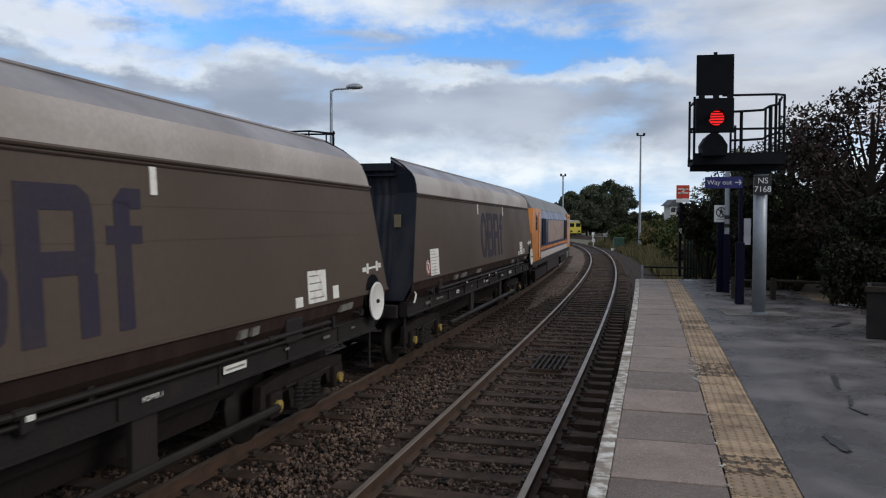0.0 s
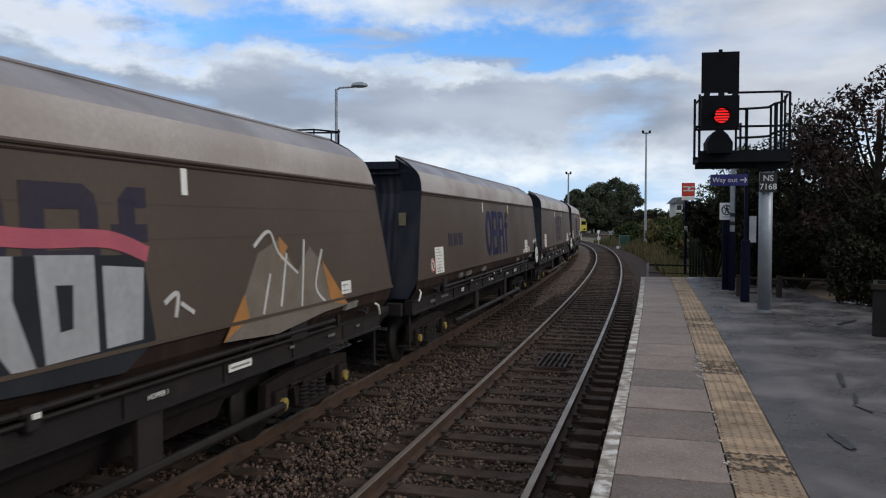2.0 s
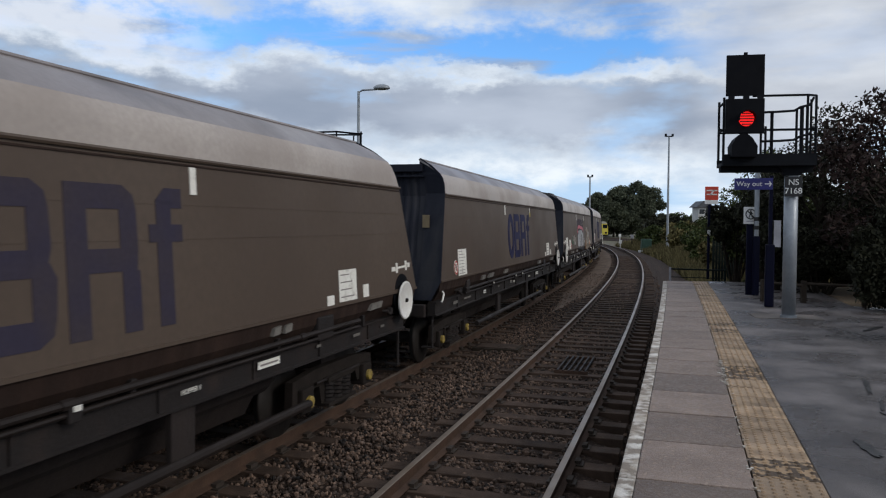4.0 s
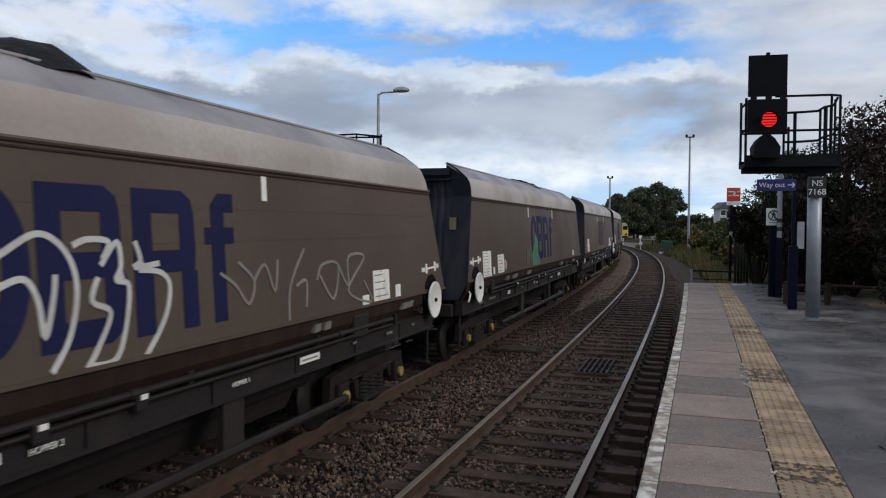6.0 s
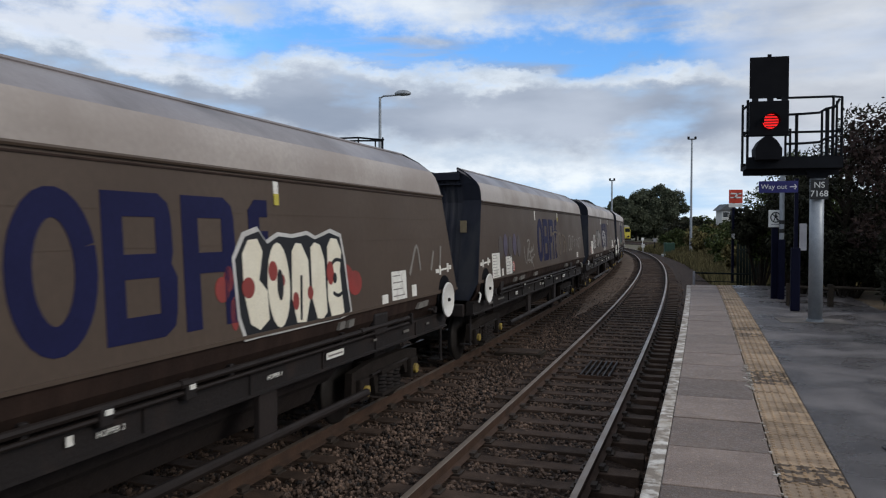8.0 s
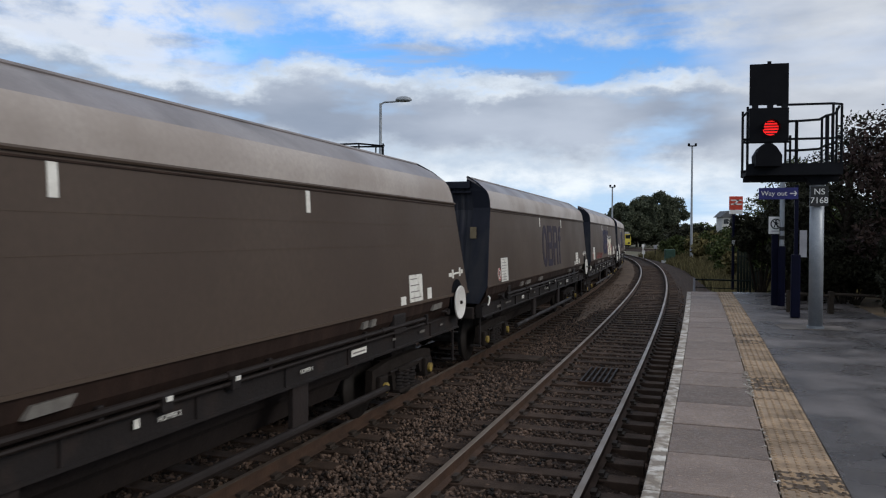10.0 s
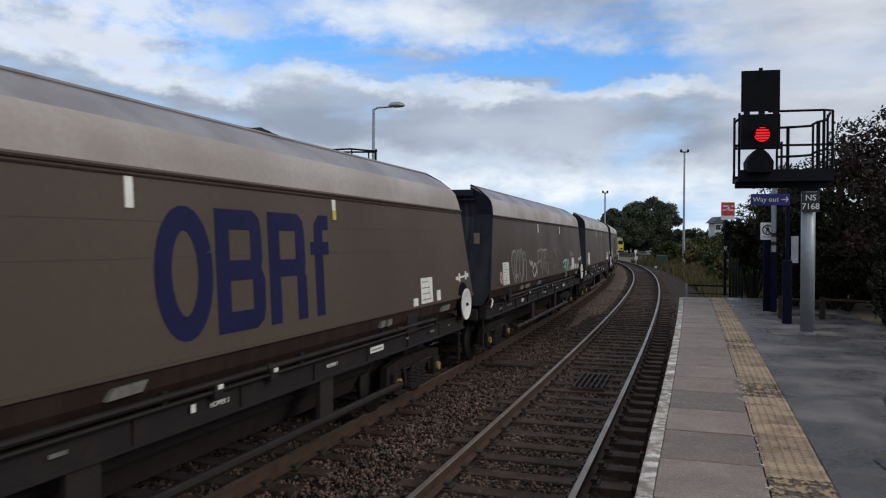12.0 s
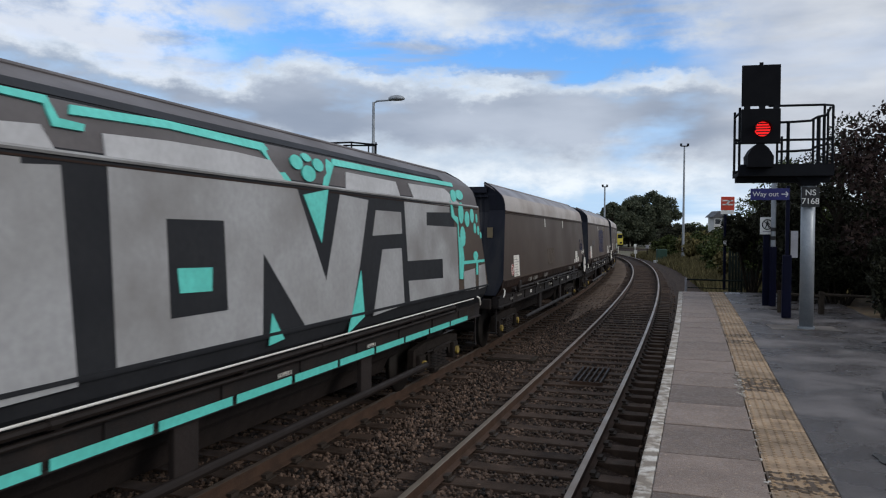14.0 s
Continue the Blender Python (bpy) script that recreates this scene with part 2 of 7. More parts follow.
M = {
    "earth": mat("earth", (0.10, 0.085, 0.06), (0.07, 0.075, 0.035), 0.95, scale=0.5, fine=8, bump=0.6, stain=(0.16, 0.13, 0.07), stain_scale=0.2),
    "leaf_litter": mat("leaf_litter", (0.13, 0.09, 0.055), (0.075, 0.065, 0.035), 0.95, scale=3, fine=30, bump=0.7, stain=(0.19, 0.12, 0.06), stain_scale=6),
    "ballast_bed": mat("ballast_bed", (0.0361, 0.0224, 0.0157), (0.0193, 0.012, 0.0087), 0.9, scale=9, fine=28, bump=1.0, stain=(0.0722, 0.0482, 0.0347), stain_scale=25, stain_at=(0.55, 0.62), spec=0.2),
    "pale_stone": mat("pale_stone", (0.1444, 0.104, 0.0759), (0.0982, 0.0694, 0.0506), 0.9, scale=3, fine=20, bump=1.0, stain=(0.0635, 0.0443, 0.0319), stain_scale=1.2, stain_at=(0.5, 0.7), spec=0.2),
    "stone": mat("stone", (0.1183, 0.0763, 0.0536), (0.0466, 0.0303, 0.0216), 0.7, scale=5, fine=60, bump=0.3, vary=0.95, island=True, spec=0.35),
    "sleeper": mat("sleeper", (0.0778, 0.0507, 0.0363), (0.0491, 0.0325, 0.0232), 0.85, scale=4, fine=45, bump=0.5, vary=0.25, stain=(0.0369, 0.025, 0.0189), stain_scale=3, spec=0.2),
    "rail_side": mat("rail_side", (0.0737, 0.0393, 0.0239), (0.045, 0.0257, 0.0167), 0.85, scale=3, fine=40, bump=0.3),
    "rail_head": mat("rail_head", (0.38, 0.305, 0.235), (0.25, 0.19, 0.14), 0.45, 0.8, scale=1.2, fine=30, bump=0.04),
    "rail_dull": mat("rail_dull", (0.14, 0.105, 0.08), (0.09, 0.066, 0.048), 0.6, 0.2, scale=1.2, fine=30, bump=0.05),
    "clip": mat("clip", (0.06, 0.045, 0.035), None, 0.8, 0.3),
    "slab": mat("slab", (0.2239, 0.171, 0.1409), (0.1593, 0.1191, 0.0973), 0.8, scale=3.0, fine=90, bump=0.7, stain=(0.3088, 0.2456, 0.2001), stain_scale=24, stain_at=(0.56, 0.72), vary=0.3, rough2=0.5),
    "slab_white": mat("slab_white", (0.68, 0.65, 0.60), (0.34, 0.285, 0.225), 0.8, scale=5, fine=50, bump=0.4, stain=(0.22, 0.185, 0.15), stain_scale=9, stain_at=(0.44, 0.56), vary=0.1),
    "tactile": mat("tactile", (0.3594, 0.2498, 0.1524), (0.2785, 0.1965, 0.1228), 0.78, scale=5, fine=60, bump=0.3, stain=(0.1797, 0.127, 0.0829), stain_scale=4.0, stain_at=(0.48, 0.68), vary=0.2, rough2=0.5),
    "tactile_dark": mat("tactile_dark", (0.0874, 0.0588, 0.0368), (0.0666, 0.0447, 0.0282), 0.7, scale=9, fine=60, bump=0.3, vary=0.1, stain=(0.2995, 0.2038, 0.1176), stain_scale=12, stain_at=(0.5, 0.56)),
    "asphalt": mat("asphalt", (0.0853, 0.0735, 0.0693), (0.0575, 0.0496, 0.048), 0.62, scale=2.2, fine=120, bump=0.5, stain=(0.1385, 0.1232, 0.1194), stain_scale=1.3, stain_at=(0.52, 0.66), rough2=0.24, spec=0.5),
    "tar": mat("tar", (0.02, 0.02, 0.02), None, 0.35, bump=0.2),
    "concrete": mat("concrete", (0.1664, 0.145, 0.1294), (0.1165, 0.1019, 0.0902), 0.85, scale=2, fine=40, bump=0.3, stain=(0.0749, 0.0627, 0.0549), stain_scale=1.2),
    "galv": mat("galv", (0.32, 0.344, 0.368), (0.264, 0.288, 0.312), 0.5, 0.45, scale=5, fine=50, bump=0.05),
    "black_paint": mat("black_paint", (0.0083, 0.0086, 0.0105), (0.0067, 0.0071, 0.009), 0.7, scale=4, fine=40, bump=0.08, spec=0.06),
    "dark_steel": mat("dark_steel", (0.010, 0.011, 0.014), (0.008, 0.009, 0.011), 0.7, 0.0, scale=4, fine=40, bump=0.08, spec=0.08),
    "red_lens": mat("red_lens", (1.0, 0.02, 0.02), (0.9, 0.01, 0.01), 0.4, emit=0.95, bump=0, spec=0.1),
    "lens_dark": mat("lens_dark", (0.02, 0.02, 0.02), None, 0.15, bump=0),
    "navy": mat("navy", (0.0036, 0.0044, 0.0184), (0.0032, 0.004, 0.0144), 0.6, scale=3, fine=40, bump=0.05, spec=0.1),
    "sign_blue": mat("sign_blue", (0.03, 0.032, 0.17), None, 0.4, bump=0.02),
    "sign_white": mat("sign_white", (0.78, 0.78, 0.76), (0.66, 0.66, 0.64), 0.5, scale=6, bump=0.03),
    "sign_grey": mat("sign_grey", (0.34, 0.34, 0.37), None, 0.5, bump=0.03),
    "sign_red": mat("sign_red", (0.62, 0.07, 0.04), None, 0.45, bump=0.03),
    "sign_black": mat("sign_black", (0.014, 0.014, 0.015), None, 0.5, bump=0.03),
    "wagon": mat("wagon", (0.0888, 0.0624, 0.0449), (0.079, 0.0551, 0.0394), 0.6, scale=0.5, fine=14, bump=0.04, stain=(0.0641, 0.0441, 0.032), stain_scale=0.45, stain_at=(0.45, 0.8), spec=0.35),
    "wagon_red": mat("wagon_red", (0.0785, 0.0548, 0.0399), (0.0684, 0.0473, 0.0348), 0.6, scale=0.5, fine=14, bump=0.04, stain=(0.0573, 0.0391, 0.0295), stain_scale=0.45, stain_at=(0.45, 0.8), spec=0.35),
    # weathered paint, paled further so the colour carries the sky's light
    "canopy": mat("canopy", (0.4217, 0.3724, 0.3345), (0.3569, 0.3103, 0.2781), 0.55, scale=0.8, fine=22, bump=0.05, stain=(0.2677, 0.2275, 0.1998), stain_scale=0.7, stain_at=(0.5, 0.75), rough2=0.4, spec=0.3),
    "canopy_grimy": mat("canopy_grimy", (0.1419, 0.1287, 0.1287), (0.1089, 0.099, 0.1003), 0.55, scale=0.9, fine=22, bump=0.05, stain=(0.0792, 0.0693, 0.0693), stain_scale=0.8, stain_at=(0.5, 0.72)),
    # coal-dust grey, with the sky's grazing reflection lifted into the colour
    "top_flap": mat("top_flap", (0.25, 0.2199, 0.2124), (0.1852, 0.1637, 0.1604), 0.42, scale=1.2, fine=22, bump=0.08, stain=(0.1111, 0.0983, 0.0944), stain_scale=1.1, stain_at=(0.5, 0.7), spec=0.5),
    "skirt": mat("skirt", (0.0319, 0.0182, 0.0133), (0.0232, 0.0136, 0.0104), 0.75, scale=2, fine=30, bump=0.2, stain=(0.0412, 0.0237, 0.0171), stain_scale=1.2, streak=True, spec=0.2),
    "end_blue": mat("end_blue", (0.0136, 0.0152, 0.024), (0.0104, 0.012, 0.0192), 0.65, scale=1.5, fine=25, bump=0.08, stain=(0.024, 0.0248, 0.0288), stain_scale=1.1, streak=True, spec=0.18),
    "frame_dark": mat("frame_dark", (0.0127, 0.0087, 0.0075), (0.009, 0.0062, 0.0055), 0.7, scale=3, fine=35, bump=0.25, stain=(0.0244, 0.0153, 0.0119), stain_scale=3),
    "pipe": mat("pipe", (0.0209, 0.015, 0.0126), (0.0147, 0.0103, 0.0087), 0.6, 0.0, scale=3, fine=35, bump=0.08, spec=0.25),
    "underframe": mat("underframe", (0.0219, 0.0144, 0.012), (0.0151, 0.0103, 0.0088), 0.8, scale=4, fine=30, bump=0.3),
    "bogie": mat("bogie", (0.0219, 0.0163, 0.0134), (0.0154, 0.0117, 0.0097), 0.85, scale=5, fine=35, bump=0.3, spec=0.2),
    "wheel_steel": mat("wheel_steel", (0.03, 0.0252, 0.0222), None, 0.7, 0.4, bump=0.1),
    "yellow_cap": mat("yellow_cap", (0.42, 0.30, 0.05), (0.25, 0.18, 0.06), 0.7, scale=15, bump=0.2, stain=(0.07, 0.05, 0.03), stain_scale=20),
    "wheel_white": mat("wheel_white", (0.80, 0.78, 0.73), (0.72, 0.69, 0.63), 0.5, scale=5, fine=30, bump=0.03, stain=(0.58, 0.54, 0.47), stain_scale=4, stain_at=(0.6, 0.85)),
    "label_white": mat("label_white", (0.84, 0.82, 0.75), (0.74, 0.71, 0.64), 0.6, scale=8, bump=0.03, stain=(0.34, 0.30, 0.25), stain_scale=7, stain_at=(0.55, 0.8)),
    "label_ink": mat("label_ink", (0.255, 0.225, 0.2025), None, 0.7, bump=0),
    "label_amber": mat("label_amber", (0.55, 0.28, 0.05), None, 0.6, bump=0),
    "label_tan": mat("label_tan", (0.198, 0.1595, 0.0935), (0.143, 0.11, 0.066), 0.6, bump=0),
    "label_yellow": mat("label_yellow", (0.62, 0.52, 0.08), None, 0.6, bump=0),
    "plate_grey": mat("plate_grey", (0.1782, 0.165, 0.1452), (0.1254, 0.1122, 0.099), 0.6, scale=9, bump=0.1),
    "ban_red": mat("ban_red", (0.45, 0.05, 0.04), None, 0.6, bump=0),
    "mark_blue": mat("mark_blue", (0.0126, 0.0136, 0.0565), (0.0112, 0.0122, 0.0484), 0.65, scale=1.5, fine=25, bump=0.03, spec=0.15),
    "mark_faded": mat("mark_faded", (0.037, 0.0315, 0.0518), (0.0493, 0.0394, 0.0468), 0.7, scale=2.5, fine=25, bump=0.03, spec=0.15),
    "mark_ghost": mat("mark_ghost", (0.081, 0.0672, 0.069), (0.09, 0.072, 0.063), 0.6, scale=2.5, fine=25, bump=0.03),
    "spray_white": mat("spray_white", (0.595, 0.578, 0.544), (0.442, 0.425, 0.391), 0.6, scale=3, fine=30, bump=0.02),
    "spray_grey": mat("spray_grey", (0.2508, 0.231, 0.2046), (0.1848, 0.165, 0.1419), 0.6, scale=3, fine=30, bump=0.02),
    "spray_dim": mat("spray_dim", (0.1881, 0.1584, 0.1287), (0.1584, 0.1287, 0.1003), 0.7, scale=3, fine=30, bump=0.02, spec=0.1),
    "spray_silver": mat("spray_silver", (0.3896, 0.3896, 0.3929), (0.3117, 0.3084, 0.3053), 0.5, 0.0, scale=1.4, fine=16, bump=0.03, stain=(0.2013, 0.1916, 0.1851), stain_scale=0.9, stain_at=(0.45, 0.7), spec=0.3),
    "spray_bright": mat("spray_bright", (0.563, 0.563, 0.5709), (0.4848, 0.4848, 0.4927), 0.45, scale=1.4, fine=16, bump=0.03),
    "spray_black": mat("spray_black", (0.02, 0.021, 0.024), (0.028, 0.029, 0.032), 0.6, scale=2, fine=16, bump=0.03, spec=0.15),
    "spray_teal": mat("spray_teal", (0.1352, 0.6864, 0.5928), (0.1144, 0.5928, 0.5096), 0.5, scale=2, fine=16, bump=0.02),
    "spray_mint": mat("spray_mint", (0.34, 0.55, 0.45), (0.25, 0.45, 0.36), 0.6, scale=3, bump=0.02),
    "spray_green": mat("spray_green", (0.049, 0.175, 0.098), (0.07, 0.154, 0.098), 0.55, scale=3, bump=0.02),
    "grass_dry": mat("grass_dry", (0.16, 0.132, 0.068), (0.096, 0.092, 0.04), 0.8, vary=0.5, island=True, bump=0, spec=0.08),
    "spray_orange": mat("spray_orange", (0.4125, 0.18, 0.045), (0.315, 0.15, 0.0525), 0.55, scale=3, bump=0.02),
    "spray_pink": mat("spray_pink", (0.465, 0.0975, 0.1275), (0.375, 0.0825, 0.1125), 0.55, scale=3, bump=0.02),
    "spray_cream": mat("spray_cream", (0.86, 0.80, 0.64), (0.78, 0.71, 0.55), 0.55, scale=3, bump=0.02),
    "spray_red": mat("spray_red", (0.315, 0.045, 0.0375), (0.225, 0.045, 0.0375), 0.55, scale=3, bump=0.02),
    "spray_violet": mat("spray_violet", (0.09, 0.069, 0.12), (0.078, 0.063, 0.093), 0.55, scale=3, bump=0.02),
    "coal": mat("coal", (0.012, 0.012, 0.014), (0.018, 0.017, 0.017), 0.85, scale=8, fine=25, bump=1.0, spec=0.15),
    "loco_blue": mat("loco_blue", (0.03, 0.045, 0.13), (0.026, 0.038, 0.105), 0.35, scale=1.5, fine=25, bump=0.03),
    "loco_orange": mat("loco_orange", (0.62, 0.22, 0.04), (0.55, 0.19, 0.035), 0.4, scale=1.5, fine=25, bump=0.03),
    "loco_roof": mat("loco_roof", (0.20, 0.20, 0.20), (0.14, 0.14, 0.14), 0.6, scale=1.5, fine=25, bump=0.08),
    "loco_panel": mat("loco_panel", (0.36, 0.25, 0.19), (0.25, 0.18, 0.16), 0.5, scale=2.5, fine=12, bump=0.03),
    "loco_white": mat("loco_white", (0.62, 0.55, 0.5), None, 0.45, bump=0.02),
    "glass_dark": mat("glass_dark", (0.015, 0.018, 0.02), None, 0.08, bump=0),
    "unit_yellow": mat("unit_yellow", (0.62, 0.52, 0.07), (0.55, 0.45, 0.06), 0.5, scale=2, bump=0.03),
    "unit_roof": mat("unit_roof", (0.45, 0.44, 0.40), None, 0.6, bump=0.05),
    "bark": mat("bark", (0.04, 0.032, 0.025), (0.026, 0.021, 0.017), 0.95, scale=6, fine=30, bump=0.8, spec=0.1),
    # leaf green lightened and greyed to imitate distance haze
    "leaf_hazed": mat("leaf_hazed", (0.085, 0.095, 0.062), (0.06, 0.07, 0.045), 0.6, vary=0.5, island=True, bump=0, spec=0.08),
    "leaf_dark": mat("leaf_dark", (0.0272, 0.028, 0.0168), (0.02, 0.0208, 0.0128), 0.6, vary=0.6, island=True, bump=0, spec=0.08),
    "leaf_green": mat("leaf_green", (0.0576, 0.0704, 0.024), (0.0416, 0.056, 0.0192), 0.6, vary=0.5, island=True, bump=0, spec=0.08),
    "leaf_dry": mat("leaf_dry", (0.136, 0.112, 0.048), (0.096, 0.088, 0.036), 0.7, vary=0.45, island=True, bump=0, spec=0.08),
    "leaf_rust": mat("leaf_rust", (0.1536, 0.0576, 0.0336), (0.096, 0.0384, 0.0288), 0.6, vary=0.5, island=True, bump=0, spec=0.08),
    "leaf_purple": mat("leaf_purple", (0.04, 0.024, 0.0224), (0.0272, 0.0208, 0.016), 0.6, vary=0.6, island=True, bump=0, spec=0.08),
    "leaf_spike": mat("leaf_spike", (0.13, 0.15, 0.06), (0.09, 0.11, 0.045), 0.5, vary=0.3, island=True, bump=0, spec=0.08),
    "timber": mat("timber", (0.05, 0.039, 0.03), (0.033, 0.027, 0.021), 0.9, scale=5, fine=40, bump=0.5, spec=0.1),
    "planter": mat("planter", (0.03, 0.027, 0.025), (0.022, 0.02, 0.019), 0.85, scale=5, fine=40, bump=0.3, spec=0.1),
    "cabinet_green": mat("cabinet_green", (0.035, 0.085, 0.06), (0.028, 0.07, 0.05), 0.6, scale=3, bump=0.05),
    "fence_green": mat("fence_green", (0.010, 0.015, 0.013), None, 0.7, bump=0.05, spec=0.1),
    "render_wall": mat("render_wall", (0.52, 0.52, 0.50), (0.42, 0.42, 0.4), 0.8, scale=2, bump=0.1),
    "slate": mat("slate", (0.07, 0.075, 0.085), (0.05, 0.055, 0.06), 0.6, scale=3, bump=0.2),
}


# ---- mesh tools ----
def add_mesh(name, bm, material, smooth=False):
    me = bpy.data.meshes.new(name)
    bm.to_mesh(me)
    bm.free()
    me.materials.append(M[material])
    if smooth:
        for p in me.polygons:
            p.use_smooth = True
    return me


def part(name, bm, material, parent=None, label="", smooth=False):
    """One mesh object, under a thing or a part where parent is given."""
    ob = new(name, add_mesh(name, bm, material, smooth))
    if parent:
        ob.parent = parent
    return tagged(ob, label)


def thing(name, label, category, group="", m=None, kind=""):
    ob = new(name)
    ob.empty_display_size = 0.2
    if m is not None:
        ob.matrix_basis = m
    return tagged(ob, label, category, group, kind)


def box(x0, x1, y0, y1, z0, z1, bm=None, bevel=0.0):
    bm = bm or bmesh.new()
    vs = [bm.verts.new((x, y, z)) for z in (z0, z1) for x, y in ((x0, y0), (x1, y0), (x1, y1), (x0, y1))]
    fs = [bm.faces.new([vs[i] for i in f]) for f in ((3, 2, 1, 0), (4, 5, 6, 7), (0, 1, 5, 4), (1, 2, 6, 5), (2, 3, 7, 6), (3, 0, 4, 7))]
    if bevel:
        es = list({e for f in fs for e in f.edges})
        bmesh.ops.bevel(bm, geom=es, offset=bevel, segments=2, affect="EDGES", profile=0.6)
    return bm


def tube(points, radius, bm=None, sides=8, close=True, radii=None):
    """A round bar along points."""
    bm = bm or bmesh.new()
    pts = [Vector(p) for p in points]
    rings = []
    for i, p in enumerate(pts):
        d = (pts[min(i + 1, len(pts) - 1)] - pts[max(i - 1, 0)]).normalized()
        a = d.orthogonal().normalized() if abs(d.z) > 0.95 else d.cross(Vector((0, 0, 1))).normalized()
        b = d.cross(a)
        r = radii[i] if radii else radius
        rings.append([bm.verts.new(p + r * (math.cos(t) * a + math.sin(t) * b)) for t in (2 * math.pi * k / sides for k in range(sides))])
    for r0, r1 in zip(rings, rings[1:]):
        for k in range(sides):
            bm.faces.new((r0[k], r0[(k + 1) % sides], r1[(k + 1) % sides], r1[k]))
    if close:
        bm.faces.new(rings[0][::-1])
        bm.faces.new(rings[-1])
    bmesh.ops.recalc_face_normals(bm, faces=bm.faces)
    return bm


def lathe_x(profile, centre, sides=28, bm=None):
    """Turned about the x axis: profile of (x, r)."""
    bm = bm or bmesh.new()
    cx, cy, cz = centre
    rings = [[bm.verts.new((cx + x, cy + r * math.cos(t), cz + r * math.sin(t))) for t in (2 * math.pi * k / sides for k in range(sides))] for x, r in profile]
    for r0, r1 in zip(rings, rings[1:]):
        for k in range(sides):
            bm.faces.new((r0[k], r0[(k + 1) % sides], r1[(k + 1) % sides], r1[k]))
    bm.faces.new(rings[0])
    bm.faces.new(rings[-1])
    bmesh.ops.recalc_face_normals(bm, faces=bm.faces)
    return bm


def prism(poly, axis, lo, hi, bm=None):
    """A polygon of (a, b) drawn out along an axis: 'x' takes (y, z), 'y' takes (x, z), 'z' takes (x, y)."""
    bm = bm or bmesh.new()

    def at(a, b, c):
        return {"x": (c, a, b), "y": (a, c, b), "z": (a, b, c)}[axis]
    lower = [bm.verts.new(at(a, b, lo)) for a, b in poly]
    upper = [bm.verts.new(at(a, b, hi)) for a, b in poly]
    fs = [bm.faces.new(lower), bm.faces.new(upper)]
    for i in range(len(poly)):
        j = (i + 1) % len(poly)
        fs.append(bm.faces.new((lower[i], lower[j], upper[j], upper[i])))
    bmesh.ops.recalc_face_normals(bm, faces=fs)
    return bm


# ---- the curve of the line ----
STEP = 0.25
S_MIN, S_MAX = -60.0, 420.0


def build_line():
    n = int((S_MAX - S_MIN) / STEP) + 1
    s = S_MIN + STEP * np.arange(n)
    k = 0.000823 + 0.00002434 * np.clip(s, 0, 110)
    th = np.cumsum(k) * STEP
    i0 = int(-S_MIN / STEP)
    th = radians(15.924) - (th - th[i0])
    x, y = np.cumsum(np.sin(th)) * STEP, np.cumsum(np.cos(th)) * STEP
    return s, x - x[i0] - 2.019, y - y[i0], th


LINE = build_line()


def on_line(s, off=0.0, z=0.0):
    """The point off metres to the right of the near line's middle, and the heading there."""
    x, y, th = (float(np.interp(s, LINE[0], LINE[i])) for i in (1, 2, 3))
    return Vector((x + off * math.cos(th), y - off * math.sin(th), z)), th


def line_pose(s, off=0.0, z=0.0, turn=0.0):
    p, th = on_line(s, off, z)
    return pose(p.x, p.y, p.z, 0, 0, -math.degrees(th) + turn)


FAR = -3.382  # middle of the far line


def sweep(profile, s0, s1, step, closed=False, bm=None):
    """A cross-section of (off, z) drawn out along the line."""
    bm = bm or bmesh.new()
    n = max(int((s1 - s0) / step), 1)
    rows = []
    for i in range(n + 1):
        s = s0 + (s1 - s0) * i / n
        rows.append([bm.verts.new(on_line(s, o, z)[0]) for o, z in profile])
    m = len(profile)
    for a, b in zip(rows, rows[1:]):
        for k in range(m if closed else m - 1):
            bm.faces.new((a[k], a[(k + 1) % m], b[(k + 1) % m], b[k]))
    if closed:
        bm.faces.new(rows[0])
        bm.faces.new(rows[-1])
    bmesh.ops.recalc_face_normals(bm, faces=bm.faces)
    return bm


